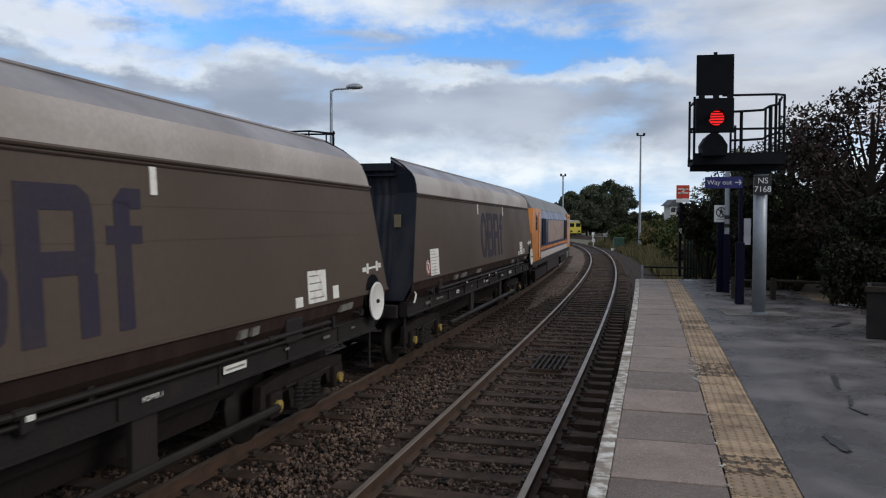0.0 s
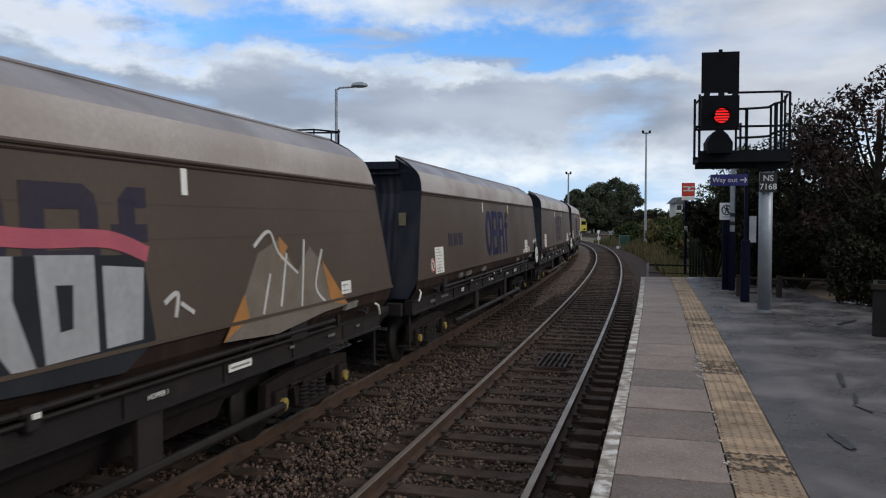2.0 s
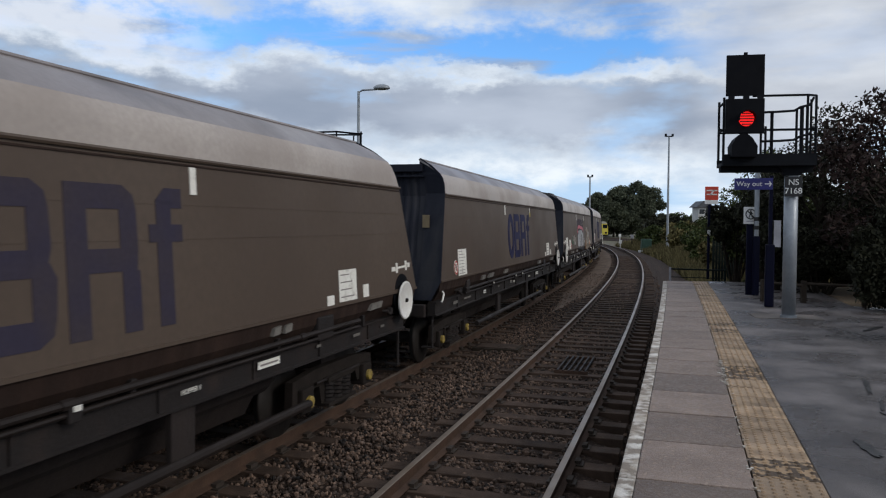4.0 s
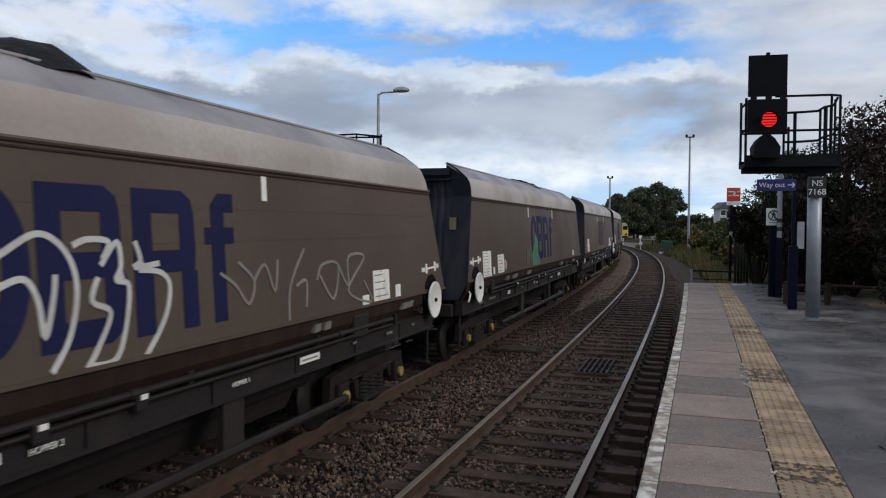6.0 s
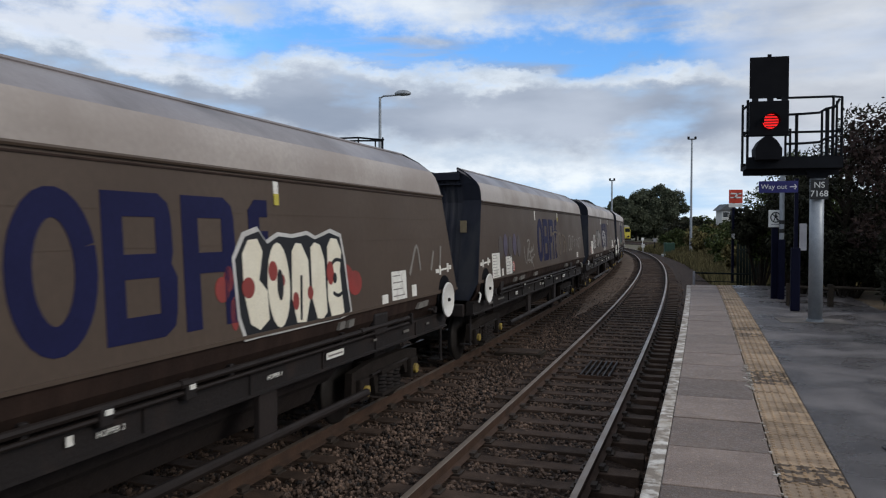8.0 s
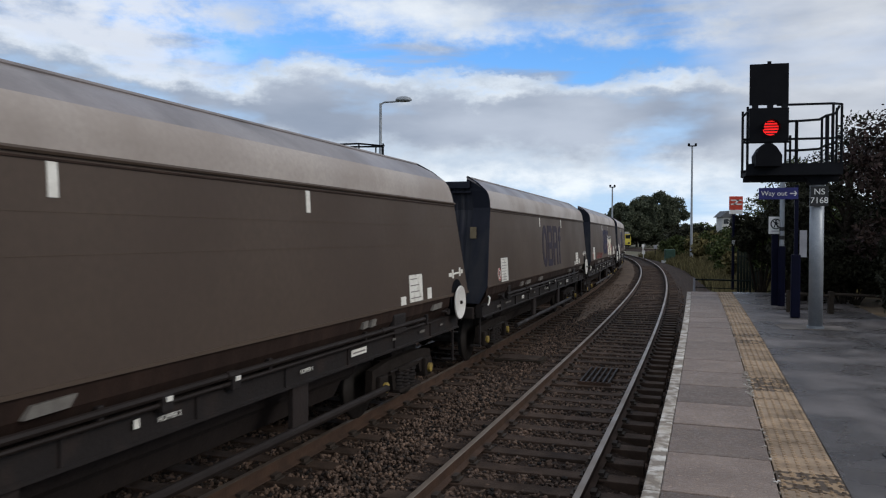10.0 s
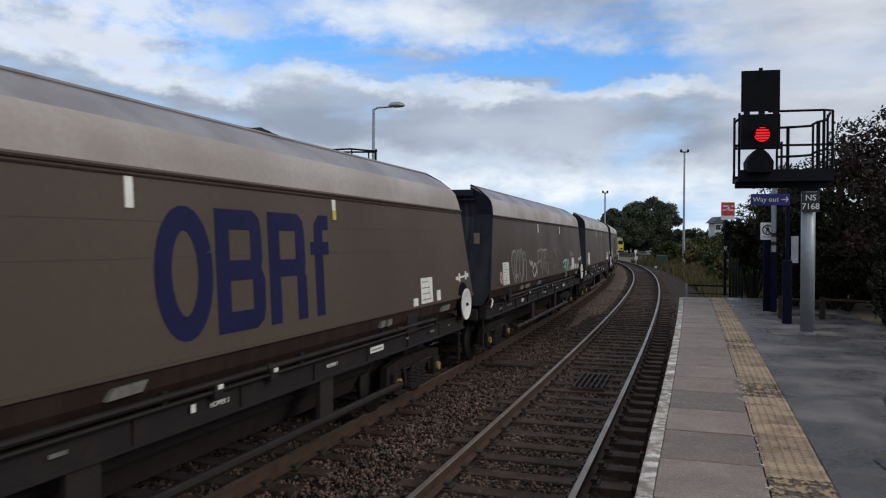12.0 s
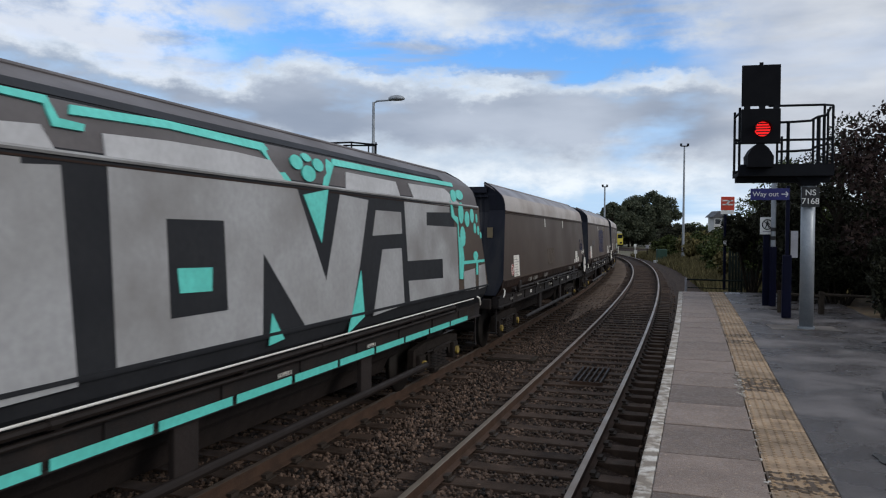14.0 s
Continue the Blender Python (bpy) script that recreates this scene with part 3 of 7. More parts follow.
# ---- ground, ballast, rails ----
def ground():
    bm = bmesh.new()
    bmesh.ops.create_grid(bm, x_segments=24, y_segments=24, size=3000)
    for v in bm.verts:
        v.co.z = -0.55
    tagged(part("ground", bm, "earth"), "flat brown earth reaching to the skyline", "ground", kind="structure")
    bed = sweep([(-8.5, -0.5), (-6.2, -0.34), (-4.9, -0.22), (-3.4, -0.2), (-1.9, -0.22), (-1.3, -0.2), (0, -0.215), (0.85, -0.22), (1.1, -0.29), (1.5, -0.34), (1.75, -0.3), (3.2, -0.5)], -50, 300, 1.0)
    tagged(part("ballast_bed", bed, "ballast_bed"), "dark brown ballast bed under both railway lines", "ballast", kind="structure")
    # earth bank beside and beyond the platform
    bm = bmesh.new()
    rows = []
    for i in range(60):
        s = -30 + 2.5 * i
        top = 0.9 if s < 24 else max(0.9 - (s - 24) * 0.055, 0.25)
        row = []
        for j, o in enumerate((3.4, 4.6, 6.0, 8.0, 11.0, 16.0, 30.0, 60.0)):
            if s < 24.4:
                z = 0.88 + (0.05 * noise.noise((s * 0.3, o * 0.3, 2)) if j > 3 else 0)
                o2 = max(o, 4.4)
            else:
                o2 = o
                z = -0.4 + (top + 0.4) * min(max((o - 3.4) / 2.6, 0), 1) + 0.12 * noise.noise((s * 0.3, o * 0.3, 2))
            row.append(bm.verts.new(on_line(s, o2 + (0 if s < 24.4 else 0.0), z)[0]))
        rows.append(row)
    for a, b in zip(rows, rows[1:]):
        for k in range(7):
            bm.faces.new((a[k], a[k + 1], b[k + 1], b[k]))
    bmesh.ops.remove_doubles(bm, verts=bm.verts, dist=0.001)
    tagged(part("earth_bank", bm, "leaf_litter"), "bare brown earth with fallen leaves beside the platform", "ground", kind="structure")


def pale_strip():
    """Paler, finer stone between the lines past the boards."""
    bm = bmesh.new()
    rows = []
    for i in range(80):
        s = 24 + i
        w = min(1, (s - 24) / 8) * (0.9 + 0.25 * noise.noise((s * 0.35, 3, 1)))
        rows.append([bm.verts.new(on_line(s, -1.75 + d * w, z)[0]) for d, z in ((-0.75, -0.21), (-0.35, -0.165), (0.3, -0.16), (0.72, -0.2))])
    for a, b in zip(rows, rows[1:]):
        for k in range(3):
            bm.faces.new((a[k], a[k + 1], b[k + 1], b[k]))
    tagged(part("ballast_strip", bm, "pale_stone"), "paler sandy stone between the two lines", "ballast", kind="structure")


pale_strip()
RAIL = [(-0.07, -0.159), (0.07, -0.159), (0.07, -0.148), (0.012, -0.125), (0.010, -0.045), (0.035, -0.036), (0.036, -0.004), (-0.036, -0.004), (-0.035, -0.036), (-0.010, -0.045), (-0.012, -0.125), (-0.07, -0.148)]


def railway_line(name, mid, head, label, s0, s1):
    t = tagged(new(name), label, "railway track", kind="structure")
    for side in (-0.7525, 0.7525):
        r = part("rail", sweep([(mid + side + a, b) for a, b in RAIL], s0, s1, 1.0, True), "rail_side", t)
        part("rail_head", sweep([(mid + side + a, b) for a, b in ((-0.034, -0.006), (-0.034, -0.002), (-0.026, 0.0), (0.026, 0.0), (0.034, -0.002), (0.034, -0.006))], s0, s1, 1.0), head, r, "polished running surface")
    return t


def sleepers(track, mid, s0, s1, pitch=0.65):
    bm = box(-1.25, 1.25, -0.125, 0.125, -0.32, -0.17, bevel=0.012)
    bmesh.ops.subdivide_edges(bm, edges=[e for e in bm.edges if abs(e.verts[0].co.x - e.verts[1].co.x) > 2], cuts=3)
    me = add_mesh("sleeper", bm, "sleeper")
    bm = bmesh.new()
    for side in (-0.7525, 0.7525):
        box(side - 0.15, side + 0.15, -0.09, 0.09, -0.172, -0.155, bm)
        for q in (-1, 1):
            box(side + q * 0.085 - 0.03, side + q * 0.085 + 0.03, -0.07, 0.07, -0.158, -0.115, bm)
    clip = add_mesh("rail_chair", bm, "clip")
    rng = random.Random(5)
    s = s0
    while s < s1:
        for n, d in (("sleeper", me), ("rail_chair", clip)):
            ob = new(n, d)
            ob.parent = track
            ob.matrix_basis = line_pose(s + (rng.uniform(-0.02, 0.02) if n == "sleeper" else 0), mid, rng.uniform(-0.012, 0.006) if n == "sleeper" else 0, rng.uniform(-0.6, 0.6) if n == "sleeper" else 0)
        s += pitch


def stones():
    """Loose ballast about the near stretch of both lines."""
    rng = np.random.default_rng(7)
    ico = bmesh.new()
    bmesh.ops.create_icosphere(ico, subdivisions=1, radius=1)
    base = np.array([v.co[:] for v in ico.verts])
    tri = np.array([[v.index for v in f.verts] for f in ico.faces])
    ico.free()
    keep = []
    for s0, s1, per in ((-6, 3.5, 110), (3.5, 14, 520), (14, 24, 320), (24, 44, 110)):
        n = int((s1 - s0) * 6.9 * per)
        s, o = rng.uniform(s0, s1, n), rng.uniform(-5.4, 1.5, n)
        keep.append(np.stack([s, o], 1))
    so = np.concatenate(keep)
    s, o = so[:, 0], so[:, 1]
    ok = np.ones(len(s), bool)
    for mid in (0, FAR):
        for side in (-0.7525, 0.7525):
            ok &= abs(o - mid - side) > 0.11
        on = (abs((s - 0.02) / 0.65 - np.round((s - 0.02) / 0.65)) * 0.65 < 0.14) & (abs(o - mid) < 1.25)
        ok &= ~on | (rng.random(len(s)) < (0.07 if mid == 0 else 0.15))
    # stones thinned beside the platform: the darker bed imitates the wall's shade
    ok &= (o < 0.85) | (rng.random(len(s)) < 0.3)
    so, s, o = so[ok], s[ok], o[ok]
    n = len(s)
    x, y, th = (np.interp(s, LINE[0], LINE[i]) for i in (1, 2, 3))
    z = -0.205 + rng.uniform(-0.025, 0.02, n) + np.where((o < -1.3) & (o > -2.1), 0.03, 0) - np.where(o > 0.85, 0.08, 0)
    size = rng.uniform(0.012, 0.034, n)
    v = base[None] * rng.uniform(0.75, 1.25, (n, len(base), 1)) * rng.uniform(0.6, 1.2, (n, 1, 3)) * size[:, None, None]
    a = rng.uniform(0, 6.28, n)
    c, d = np.cos(a)[:, None], np.sin(a)[:, None]
    vx, vy = v[..., 0] * c - v[..., 1] * d, v[..., 0] * d + v[..., 1] * c
    v = np.stack([vx + (x + o * np.cos(th))[:, None], vy + (y - o * np.sin(th))[:, None], v[..., 2] + z[:, None]], 2)
    me = bpy.data.meshes.new("loose_ballast")
    faces = (tri[None] + (np.arange(n) * len(base))[:, None, None]).reshape(-1, 3)
    me.from_pydata(v.reshape(-1, 3), [], faces)
    me.materials.append(M["stone"])
    tagged(new("loose_ballast", me), "loose grey-brown ballast stones between the rails", "ballast", kind="stuff")


ground()
near_line = railway_line("track_near", 0.0, "rail_head", "curving railway line with shiny rails on timber sleepers", -40, 300)
far_line = railway_line("track_far", FAR, "rail_dull", "second curving railway line under the coal train", -40, 300)
stones()


def track_fittings():
    g = thing("drain_grating", "rusty slotted steel grating between the rails", "grating", m=line_pose(15.1, 0.06, -0.15))
    for i in range(6):
        x = -0.25 + 0.1 * i
        part("bar", box(x - 0.016, x + 0.016, -0.8, 0.8, 0.0, 0.05, bevel=0.006), "pipe", g)
    for y in (-0.78, 0.78):
        part("end_bar", box(-0.3, 0.3, y - 0.025, y + 0.025, -0.02, 0.04), "rail_side", g)
    b = thing("cable_cover", "flat timber walkway board lying across the ballast", "board", m=line_pose(16.6, -1.8, -0.16))
    part("board", box(-0.5, 0.5, -0.35, 0.35, -0.02, 0.05, bevel=0.01), "timber", b)
    part("batten", box(-0.42, 0.42, -0.3, 0.3, 0.051, 0.065, bevel=0.004), "sleeper", b)
    c = thing("white_marker", "small white post lying beside the rails", "marker", m=line_pose(88, -2.1, -0.14))
    part("post", box(-0.12, 0.12, -0.9, 0.9, 0.0, 0.2, bevel=0.03), "sign_white", c)


track_fittings()


# ---- platform ----
EDGE, TACT0, TACT1 = 1.546, 2.37, 2.78
P_END = 24.1


def platform():
    wall = sweep([(EDGE + 0.10, -0.5), (EDGE + 0.10, 0.84), (4.6, 0.84), (4.6, -0.5)], -34, P_END, 1.0, True)
    p = tagged(part("platform", wall, "concrete"), "concrete station platform with slab edge and tactile strip", "platform", kind="structure")
    lip = sweep([(EDGE + 0.02, 0.78), (EDGE + 0.02, 0.845), (EDGE + 0.14, 0.845), (EDGE + 0.14, 0.78)], -34, P_END, 1.0, True)
    part("coping", lip, "concrete", p)
    surf = bmesh.new()
    rows = []
    for i in range(120):
        s = -34 + (P_END + 34) * i / 119
        rows.append([surf.verts.new(on_line(s, o, 0.912 + 0.006 * noise.noise((s * 0.8, o, 4)))[0]) for o in (TACT1 + 0.004, 3.1, 3.4, 3.7, 4.0, 4.3, 4.7, 5.2 if s > 17.5 else 6.0, 5.3 if s > 17.5 else 9.5)])
    for a, b in zip(rows, rows[1:]):
        for k in range(8):
            surf.faces.new((a[k], a[k + 1], b[k + 1], b[k]))
    tagged(part("pavement", surf, "asphalt", None), "damp dark asphalt platform surface with worn patches", "asphalt", kind="structure")
    return p


def ragged_patch(name, material, s, off, length, width, seed, z=0.922, label="", cat="patch", turn=0.0):
    rng = random.Random(seed)
    bm = bmesh.new()
    pts = []
    for k in range(26):
        a = 2 * math.pi * k / 26
        r = 1 + rng.uniform(-0.28, 0.28)
        pts.append((r * width / 2 * math.cos(a), r * length / 2 * math.sin(a)))
    prism(pts, "z", -0.004, 0.0015, bm)
    ob = part(name, bm, material)
    ob.matrix_basis = line_pose(s, off, z, turn)
    return tagged(ob, label, cat, kind="structure")


plat = platform()
for i, (s, o, l, w, tn) in enumerate(((6.7, 3.22, 0.42, 0.09, 8), (9.1, 3.72, 0.8, 0.05, -8), (8.2, 3.65, 0.5, 0.03, -10), (14.0, 4.85, 0.8, 0.10, -30), (7.8, 3.62, 0.25, 0.03, 20))):
    ragged_patch("trim", "tar", s, o, l, w, i, label="black tar repair in the platform asphalt", turn=tn)
foot = tagged(part("trim", box(-0.62, 0.5, -0.34, 0.36, -0.05, 0.006, bevel=0.004), "concrete"), "pale concrete footing set in the platform", "footing", kind="structure")
foot.matrix_basis = pose(5.72, 13.75, 0.917, 0, 0, -10)


# ---- hopper wagons ----
HC, HB, HT = 1.345, 1.43, 0.88     # half widths: crease, foot of side, rim
ZB, ZC, ZM, ZT = 1.555, 3.06, 3.40, 3.655
CANOPY = ((HC, ZC), (1.338, 3.2), (1.312, 3.32), (1.262, ZM), (1.10, 3.535), (HT, ZT))
END_Z = (ZB, ZC, ZM, 3.535, ZT)
END_Y = {-1: (6.92, 6.42, 6.45, 6.44, 6.41), 1: (7.28, 6.74, 6.50, 6.38, 6.22)}
L_WAGON = 15.5


def sheet(points, thick=0.03):
    """A quad strip with thickness, rows of points."""
    bm = bmesh.new()
    rows = [[bm.verts.new(p) for p in row] for row in points]
    for a, b in zip(rows, rows[1:]):
        for k in range(len(a) - 1):
            bm.faces.new((a[k], a[k + 1], b[k + 1], b[k]))
    bmesh.ops.recalc_face_normals(bm, faces=bm.faces)
    bmesh.ops.solidify(bm, geom=list(bm.faces), thickness=thick)
    return bm


def end_y(e, z):
    """How far the rear (-1) or front (1) edge of the body lies from the middle at height z."""
    ys = END_Y[e]
    if z < ZB:
        return ys[0] + (ZB - z) * (ys[0] - ys[1]) / (ZC - ZB)
    return float(np.interp(z, END_Z, ys))


def soften(bm, limit=40):
    """Round the shading over gentle folds, keep the sharp ones."""
    for f in bm.faces:
        f.smooth = True
    for ed in bm.edges:
        if len(ed.link_faces) == 2 and ed.calc_face_angle(0) > radians(limit):
            ed.smooth = False
    return bm


def side_x(z):
    """Half width of the wagon's upright side at height z."""
    return HB + (HC - HB) * (z - ZB) / (ZC - ZB)


def bogie(w, yc):
    for q in (-1, 1):
        x = q * 1.06
        poly = [(-1.12, 0.70), (-0.55, 0.76), (0.55, 0.76), (1.12, 0.70), (1.14, 0.40), (0.66, 0.40), (0.60, 0.54), (0.46, 0.54), (0.40, 0.28), (-0.40, 0.28), (-0.46, 0.54), (-0.60, 0.54), (-0.66, 0.40), (-1.14, 0.40)]
        f = part("bogie_frame", prism([(yc + a, b) for a, b in poly], "x", x - 0.05, x + 0.05), "bogie", w)
        for dy in (-0.24, 0.0, 0.24):
            coil = bmesh.new()
            for k in range(5):
                tube([(x + q * 0.05, yc + dy, 0.32 + 0.05 * k), (x + q * 0.05, yc + dy, 0.355 + 0.05 * k)], 0.09 if k % 2 == 0 else 0.075, coil, 12)
            part("spring", coil, "frame_dark", f)
        part("spring_seat", box(x - 0.02, x + 0.15 if q > 0 else x + 0.02, yc - 0.4, yc + 0.4, 0.27, 0.315, bevel=0.008) if q > 0 else box(x - 0.15, x + 0.02, yc - 0.4, yc + 0.4, 0.27, 0.315, bevel=0.008), "bogie", f)
        part("spring_cap", box(x - 0.13, x + 0.13, yc - 0.36, yc + 0.36, 0.56, 0.62, bevel=0.01), "bogie", f)
        part("pull_rod", tube([(x + q * 0.09, yc - 0.62, 0.60), (x + q * 0.1, yc + 0.62, 0.62)], 0.018, sides=6), "pipe", f)
        for dy in (-0.87, 0.87):
            part("axle_box", box(x - 0.10, x + 0.12, yc + dy - 0.14, yc + dy + 0.14, 0.31, 0.60, bevel=0.03), "bogie", f)
            part("end_cap", lathe_x([(-q * 0.02, 0.072), (q * 0.03, 0.072), (q * 0.04, 0.05)], (x + q * 0.13, yc + dy, 0.44), 16), "yellow_cap", f, "dirty yellow axle end cap")
            part("brake_block", box(x - 0.2, x - 0.05, yc + dy * 0.46 - 0.05, yc + dy * 0.46 + 0.05, 0.3, 0.72), "underframe", f)
    part("bolster", box(-1.0, 1.0, yc - 0.2, yc + 0.2, 0.55, 0.85), "underframe", w)
    for dy in (-0.87, 0.87):
        prof = [(-0.82, 0.09), (-0.80, 0.455), (-0.765, 0.47), (-0.75, 0.43), (-0.70, 0.42), (-0.68, 0.10), (0.68, 0.10), (0.70, 0.42), (0.75, 0.43), (0.765, 0.47), (0.80, 0.455), (0.82, 0.09)]
        part("wheelset", lathe_x(prof, (0, 0, 0), 26), "wheel_steel", w, smooth=True).location = (0, yc + dy, 0.455)


def hopper_base():
    w = thing("hopper_wagon", "brown bogie coal hopper wagon with dark blue ends", "railway wagon", "wagons of the coal train")
    for q in (1, -1):
        side = [[(q * side_x(z), y, z) for y in np.linspace(-end_y(-1, z), end_y(1, z), 9)] for z in (ZB, 1.9, 2.3, 2.7, ZC)]
        part("side_sheet", sheet(side), "wagon", w)
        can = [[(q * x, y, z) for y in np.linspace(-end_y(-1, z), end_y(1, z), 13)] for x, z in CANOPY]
        part("canopy", soften(sheet(can[:4])), "canopy", w, "weathered upper canopy, made paler with sky light in its colour")
        part("top_flap", soften(sheet(can[3:])), "top_flap", w, "grimy top flap under the rim, sky sheen in its colour")
        part("crease_bead", tube([(q * (HC + 0.012), -end_y(-1, ZC), ZC - 0.02), (q * (HC + 0.012), end_y(1, ZC), ZC - 0.02)], 0.02, sides=6), "wagon", w)
        # thin dark strip just below the crease bead
        part("crease_lip", box(q * (HC + 0.006) - 0.008, q * (HC + 0.006) + 0.008, -end_y(-1, 3.0), end_y(1, 3.0) - 0.02, 2.985, 3.0), "skirt", w)
        part("rim", tube([(q * HT, -end_y(-1, ZT), ZT), (q * HT, end_y(1, ZT), ZT)], 0.024, sides=6), "top_flap", w)
        for z in (2.38, 2.66):
            part("weld_seam", box(q * side_x(z) - 0.0025, q * side_x(z) + 0.0025, -end_y(-1, z) + 0.3, end_y(1, z) - 0.3, z - 0.004, z + 0.004), "wagon", w)
        part("side_bead", box(q * (HB + 0.004) - 0.012, q * (HB + 0.004) + 0.012, -end_y(-1, ZB), end_y(1, ZB), ZB - 0.02, ZB + 0.012), "wagon", w)
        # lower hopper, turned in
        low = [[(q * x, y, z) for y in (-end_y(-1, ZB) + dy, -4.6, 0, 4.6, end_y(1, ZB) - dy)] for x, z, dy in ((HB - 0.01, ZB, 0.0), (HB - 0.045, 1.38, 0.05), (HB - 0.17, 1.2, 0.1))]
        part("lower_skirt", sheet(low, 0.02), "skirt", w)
        # sole bar with flanges
        sole = [(1.37, 0.965), (1.37, 0.99), (1.345, 1.0), (1.345, 1.175), (1.37, 1.185), (1.37, 1.205), (1.21, 1.205), (1.21, 0.965)]
        part("solebar", prism([(q * a, b) for a, b in sole], "y", -6.96, 6.96), "frame_dark", w)
        for k in range(9):
            y = -5.6 + 1.4 * k
            part("solebar_stiffener", box(q * 1.35 - 0.017, q * 1.35 + 0.017, y - 0.012, y + 0.012, 0.99, 1.19), "frame_dark", w)
        for z, x, r in ((1.292, 1.405, 0.03), (1.218, 1.40, 0.02)):
            part("air_pipe", tube([(q * x, -5.2, z), (q * x, 5.2, z)], r, sides=8), "pipe", w)
        for y in (-3.3, 0.4, 3.7):
            part("pipe_collar", tube([(q * 1.405, y - 0.06, 1.292), (q * 1.405, y + 0.06, 1.292)], 0.04, sides=8), "pipe", w)
        for k in range(6):
            y = -5.4 + 2.16 * k
            part("pipe_bracket", box(q * 1.33 - 0.06, q * 1.33 + 0.06, y - 0.03, y + 0.03, 1.19, 1.335, bevel=0.008), "frame_dark", w)
        # long bar and hopper doors below the frame
        part("door_bar", tube([(q * 1.33, -4.0, 0.49), (q * 1.33, 4.0, 0.49)], 0.05, sides=10), "pipe", w)
        for y in (-1.85, 1.75):
            part("bar_hanger", box(q * 1.3 - 0.03, q * 1.3 + 0.03, y - 0.16, y + 0.16, 0.43, 0.98, bevel=0.01), "underframe", w)
        part("hopper_door", prism([(q * 1.1, 1.1), (q * 0.75, 0.42), (q * 0.45, 0.42), (q * 0.7, 1.1)], "y", -3.6, 3.6), "underframe", w)
    for e in (-1, 1):
        def ey(z, deep=0.0):
            return e * (end_y(e, z) - deep)
        # end sheet, set in behind the flanges
        # pressed with upright corrugations between the smooth cheeks
        cols = np.linspace(-1, 1, 61)
        sh = []
        for z, half in ((1.22, 1.16), (ZB, 1.14), (2.3, 1.09), (3.02, 1.06), (3.46, 1.02)):
            sh.append([(c * half, ey(z, 0.075 + (0.022 if i % 4 in (1, 2) and 4 < i < 56 else 0.0)), z) for i, c in enumerate(cols)])
        part("end_sheet", sheet(sh, 0.02), "end_blue", w, "dark blue-grey corrugated end sheet")
        for q in (-1, 1):
            fl = bmesh.new()
            outer = [(HB - 0.14, 1.24), (HB, ZB)] + list(CANOPY[:4]) + [(1.10, 3.545), (HT, ZT + 0.025)]
            inner = [(HB - 0.44, 1.24), (HB - 0.40, ZB), (HC - 0.37, ZC), (HC - 0.38, 3.2), (HC - 0.39, 3.3), (HC - 0.40, 3.38), (0.92, 3.46), (HT - 0.03, ZT - 0.06)]
            rows = [[fl.verts.new((q * x, ey(z, d), z)) for x, z in prof] for prof, d in ((outer, -0.012), (inner, 0.062))]
            for k in range(7):
                fl.faces.new((rows[0][k], rows[0][k + 1], rows[1][k + 1], rows[1][k]))
            bmesh.ops.recalc_face_normals(fl, faces=fl.faces)
            bmesh.ops.solidify(fl, geom=list(fl.faces), thickness=0.02)
            part("end_flange", fl, "end_blue", w)
        part("end_rail", box(-0.93, 0.93, ey(3.5, -0.01), ey(3.5, 0.12), 3.44, 3.575, bevel=0.012), "end_blue", w)
        part("end_lip", box(-0.95, 0.95, ey(3.38, -0.005), ey(3.38, 0.07), 3.35, 3.375, bevel=0.006), "end_blue", w)
        for x0, x1 in ((-0.93, -0.25), (-0.2, 0.62)):
            part("end_ledge", box(x0, x1, ey(2.45, -0.02), ey(2.45, 0.09), 2.43, 2.475, bevel=0.008), "end_blue", w)
        part("end_bracket", prism([(-0.1, 0), (0.1, 0), (0, 0.09)], "y", ey(2.82, -0.08), ey(2.82, 0.08)), "end_blue", w).location = (0.15, 0, 2.82)
        part("end_label", box(0.99, 1.11, ey(2.55, 0.01) - 0.012, ey(2.55, 0.01) + 0.012, 2.46, 2.68), "label_tan", w, "faded tan end label")
        part("end_plate", box(0.72, 0.94, ey(1.33, 0.0) - 0.012, ey(1.33, 0.0) + 0.012, 1.29, 1.37), "label_amber", w, "small amber reflector plate")
        part("end_plate", box(0.48, 0.58, ey(1.33, 0.0) - 0.012, ey(1.33, 0.0) + 0.012, 1.29, 1.37), "label_white", w, "small white plate")
        part("headstock", box(-1.2, 1.2, e * 7.04 - 0.06, e * 7.04 + 0.06, 0.95, 1.17, bevel=0.02), "frame_dark", w)
        for q in (-1, 1):
            bf = bmesh.new()
            tube([(q * 0.865, e * 7.15, 1.06), (q * 0.865, e * 7.45, 1.06)], 0.14, bf, 14)
            bz = part("buffer", bf, "frame_dark", w)
            part("buffer_shank", tube([(q * 0.865, e * 7.45, 1.06), (q * 0.865, e * 7.64, 1.06)], 0.10, sides=14), "plate_grey", bz, "worn pale buffer shank")
            part("buffer_head", tube([(q * 0.865, e * 7.64, 1.06), (q * 0.865, e * 7.69, 1.06), (q * 0.865, e * 7.72, 1.06)], 0.23, sides=20, radii=[0.225, 0.23, 0.19]), "pipe", bz)
            part("end_step", box(q * 1.2 - 0.1, q * 1.2 + 0.1, e * 6.9 - 0.06, e * 6.9 + 0.06, 0.42, 0.445), "frame_dark", w)
            part("step_hanger", box(q * 1.28 - 0.012, q * 1.28 + 0.012, e * 6.9 - 0.03, e * 6.9 + 0.03, 0.42, 0.98), "frame_dark", w)
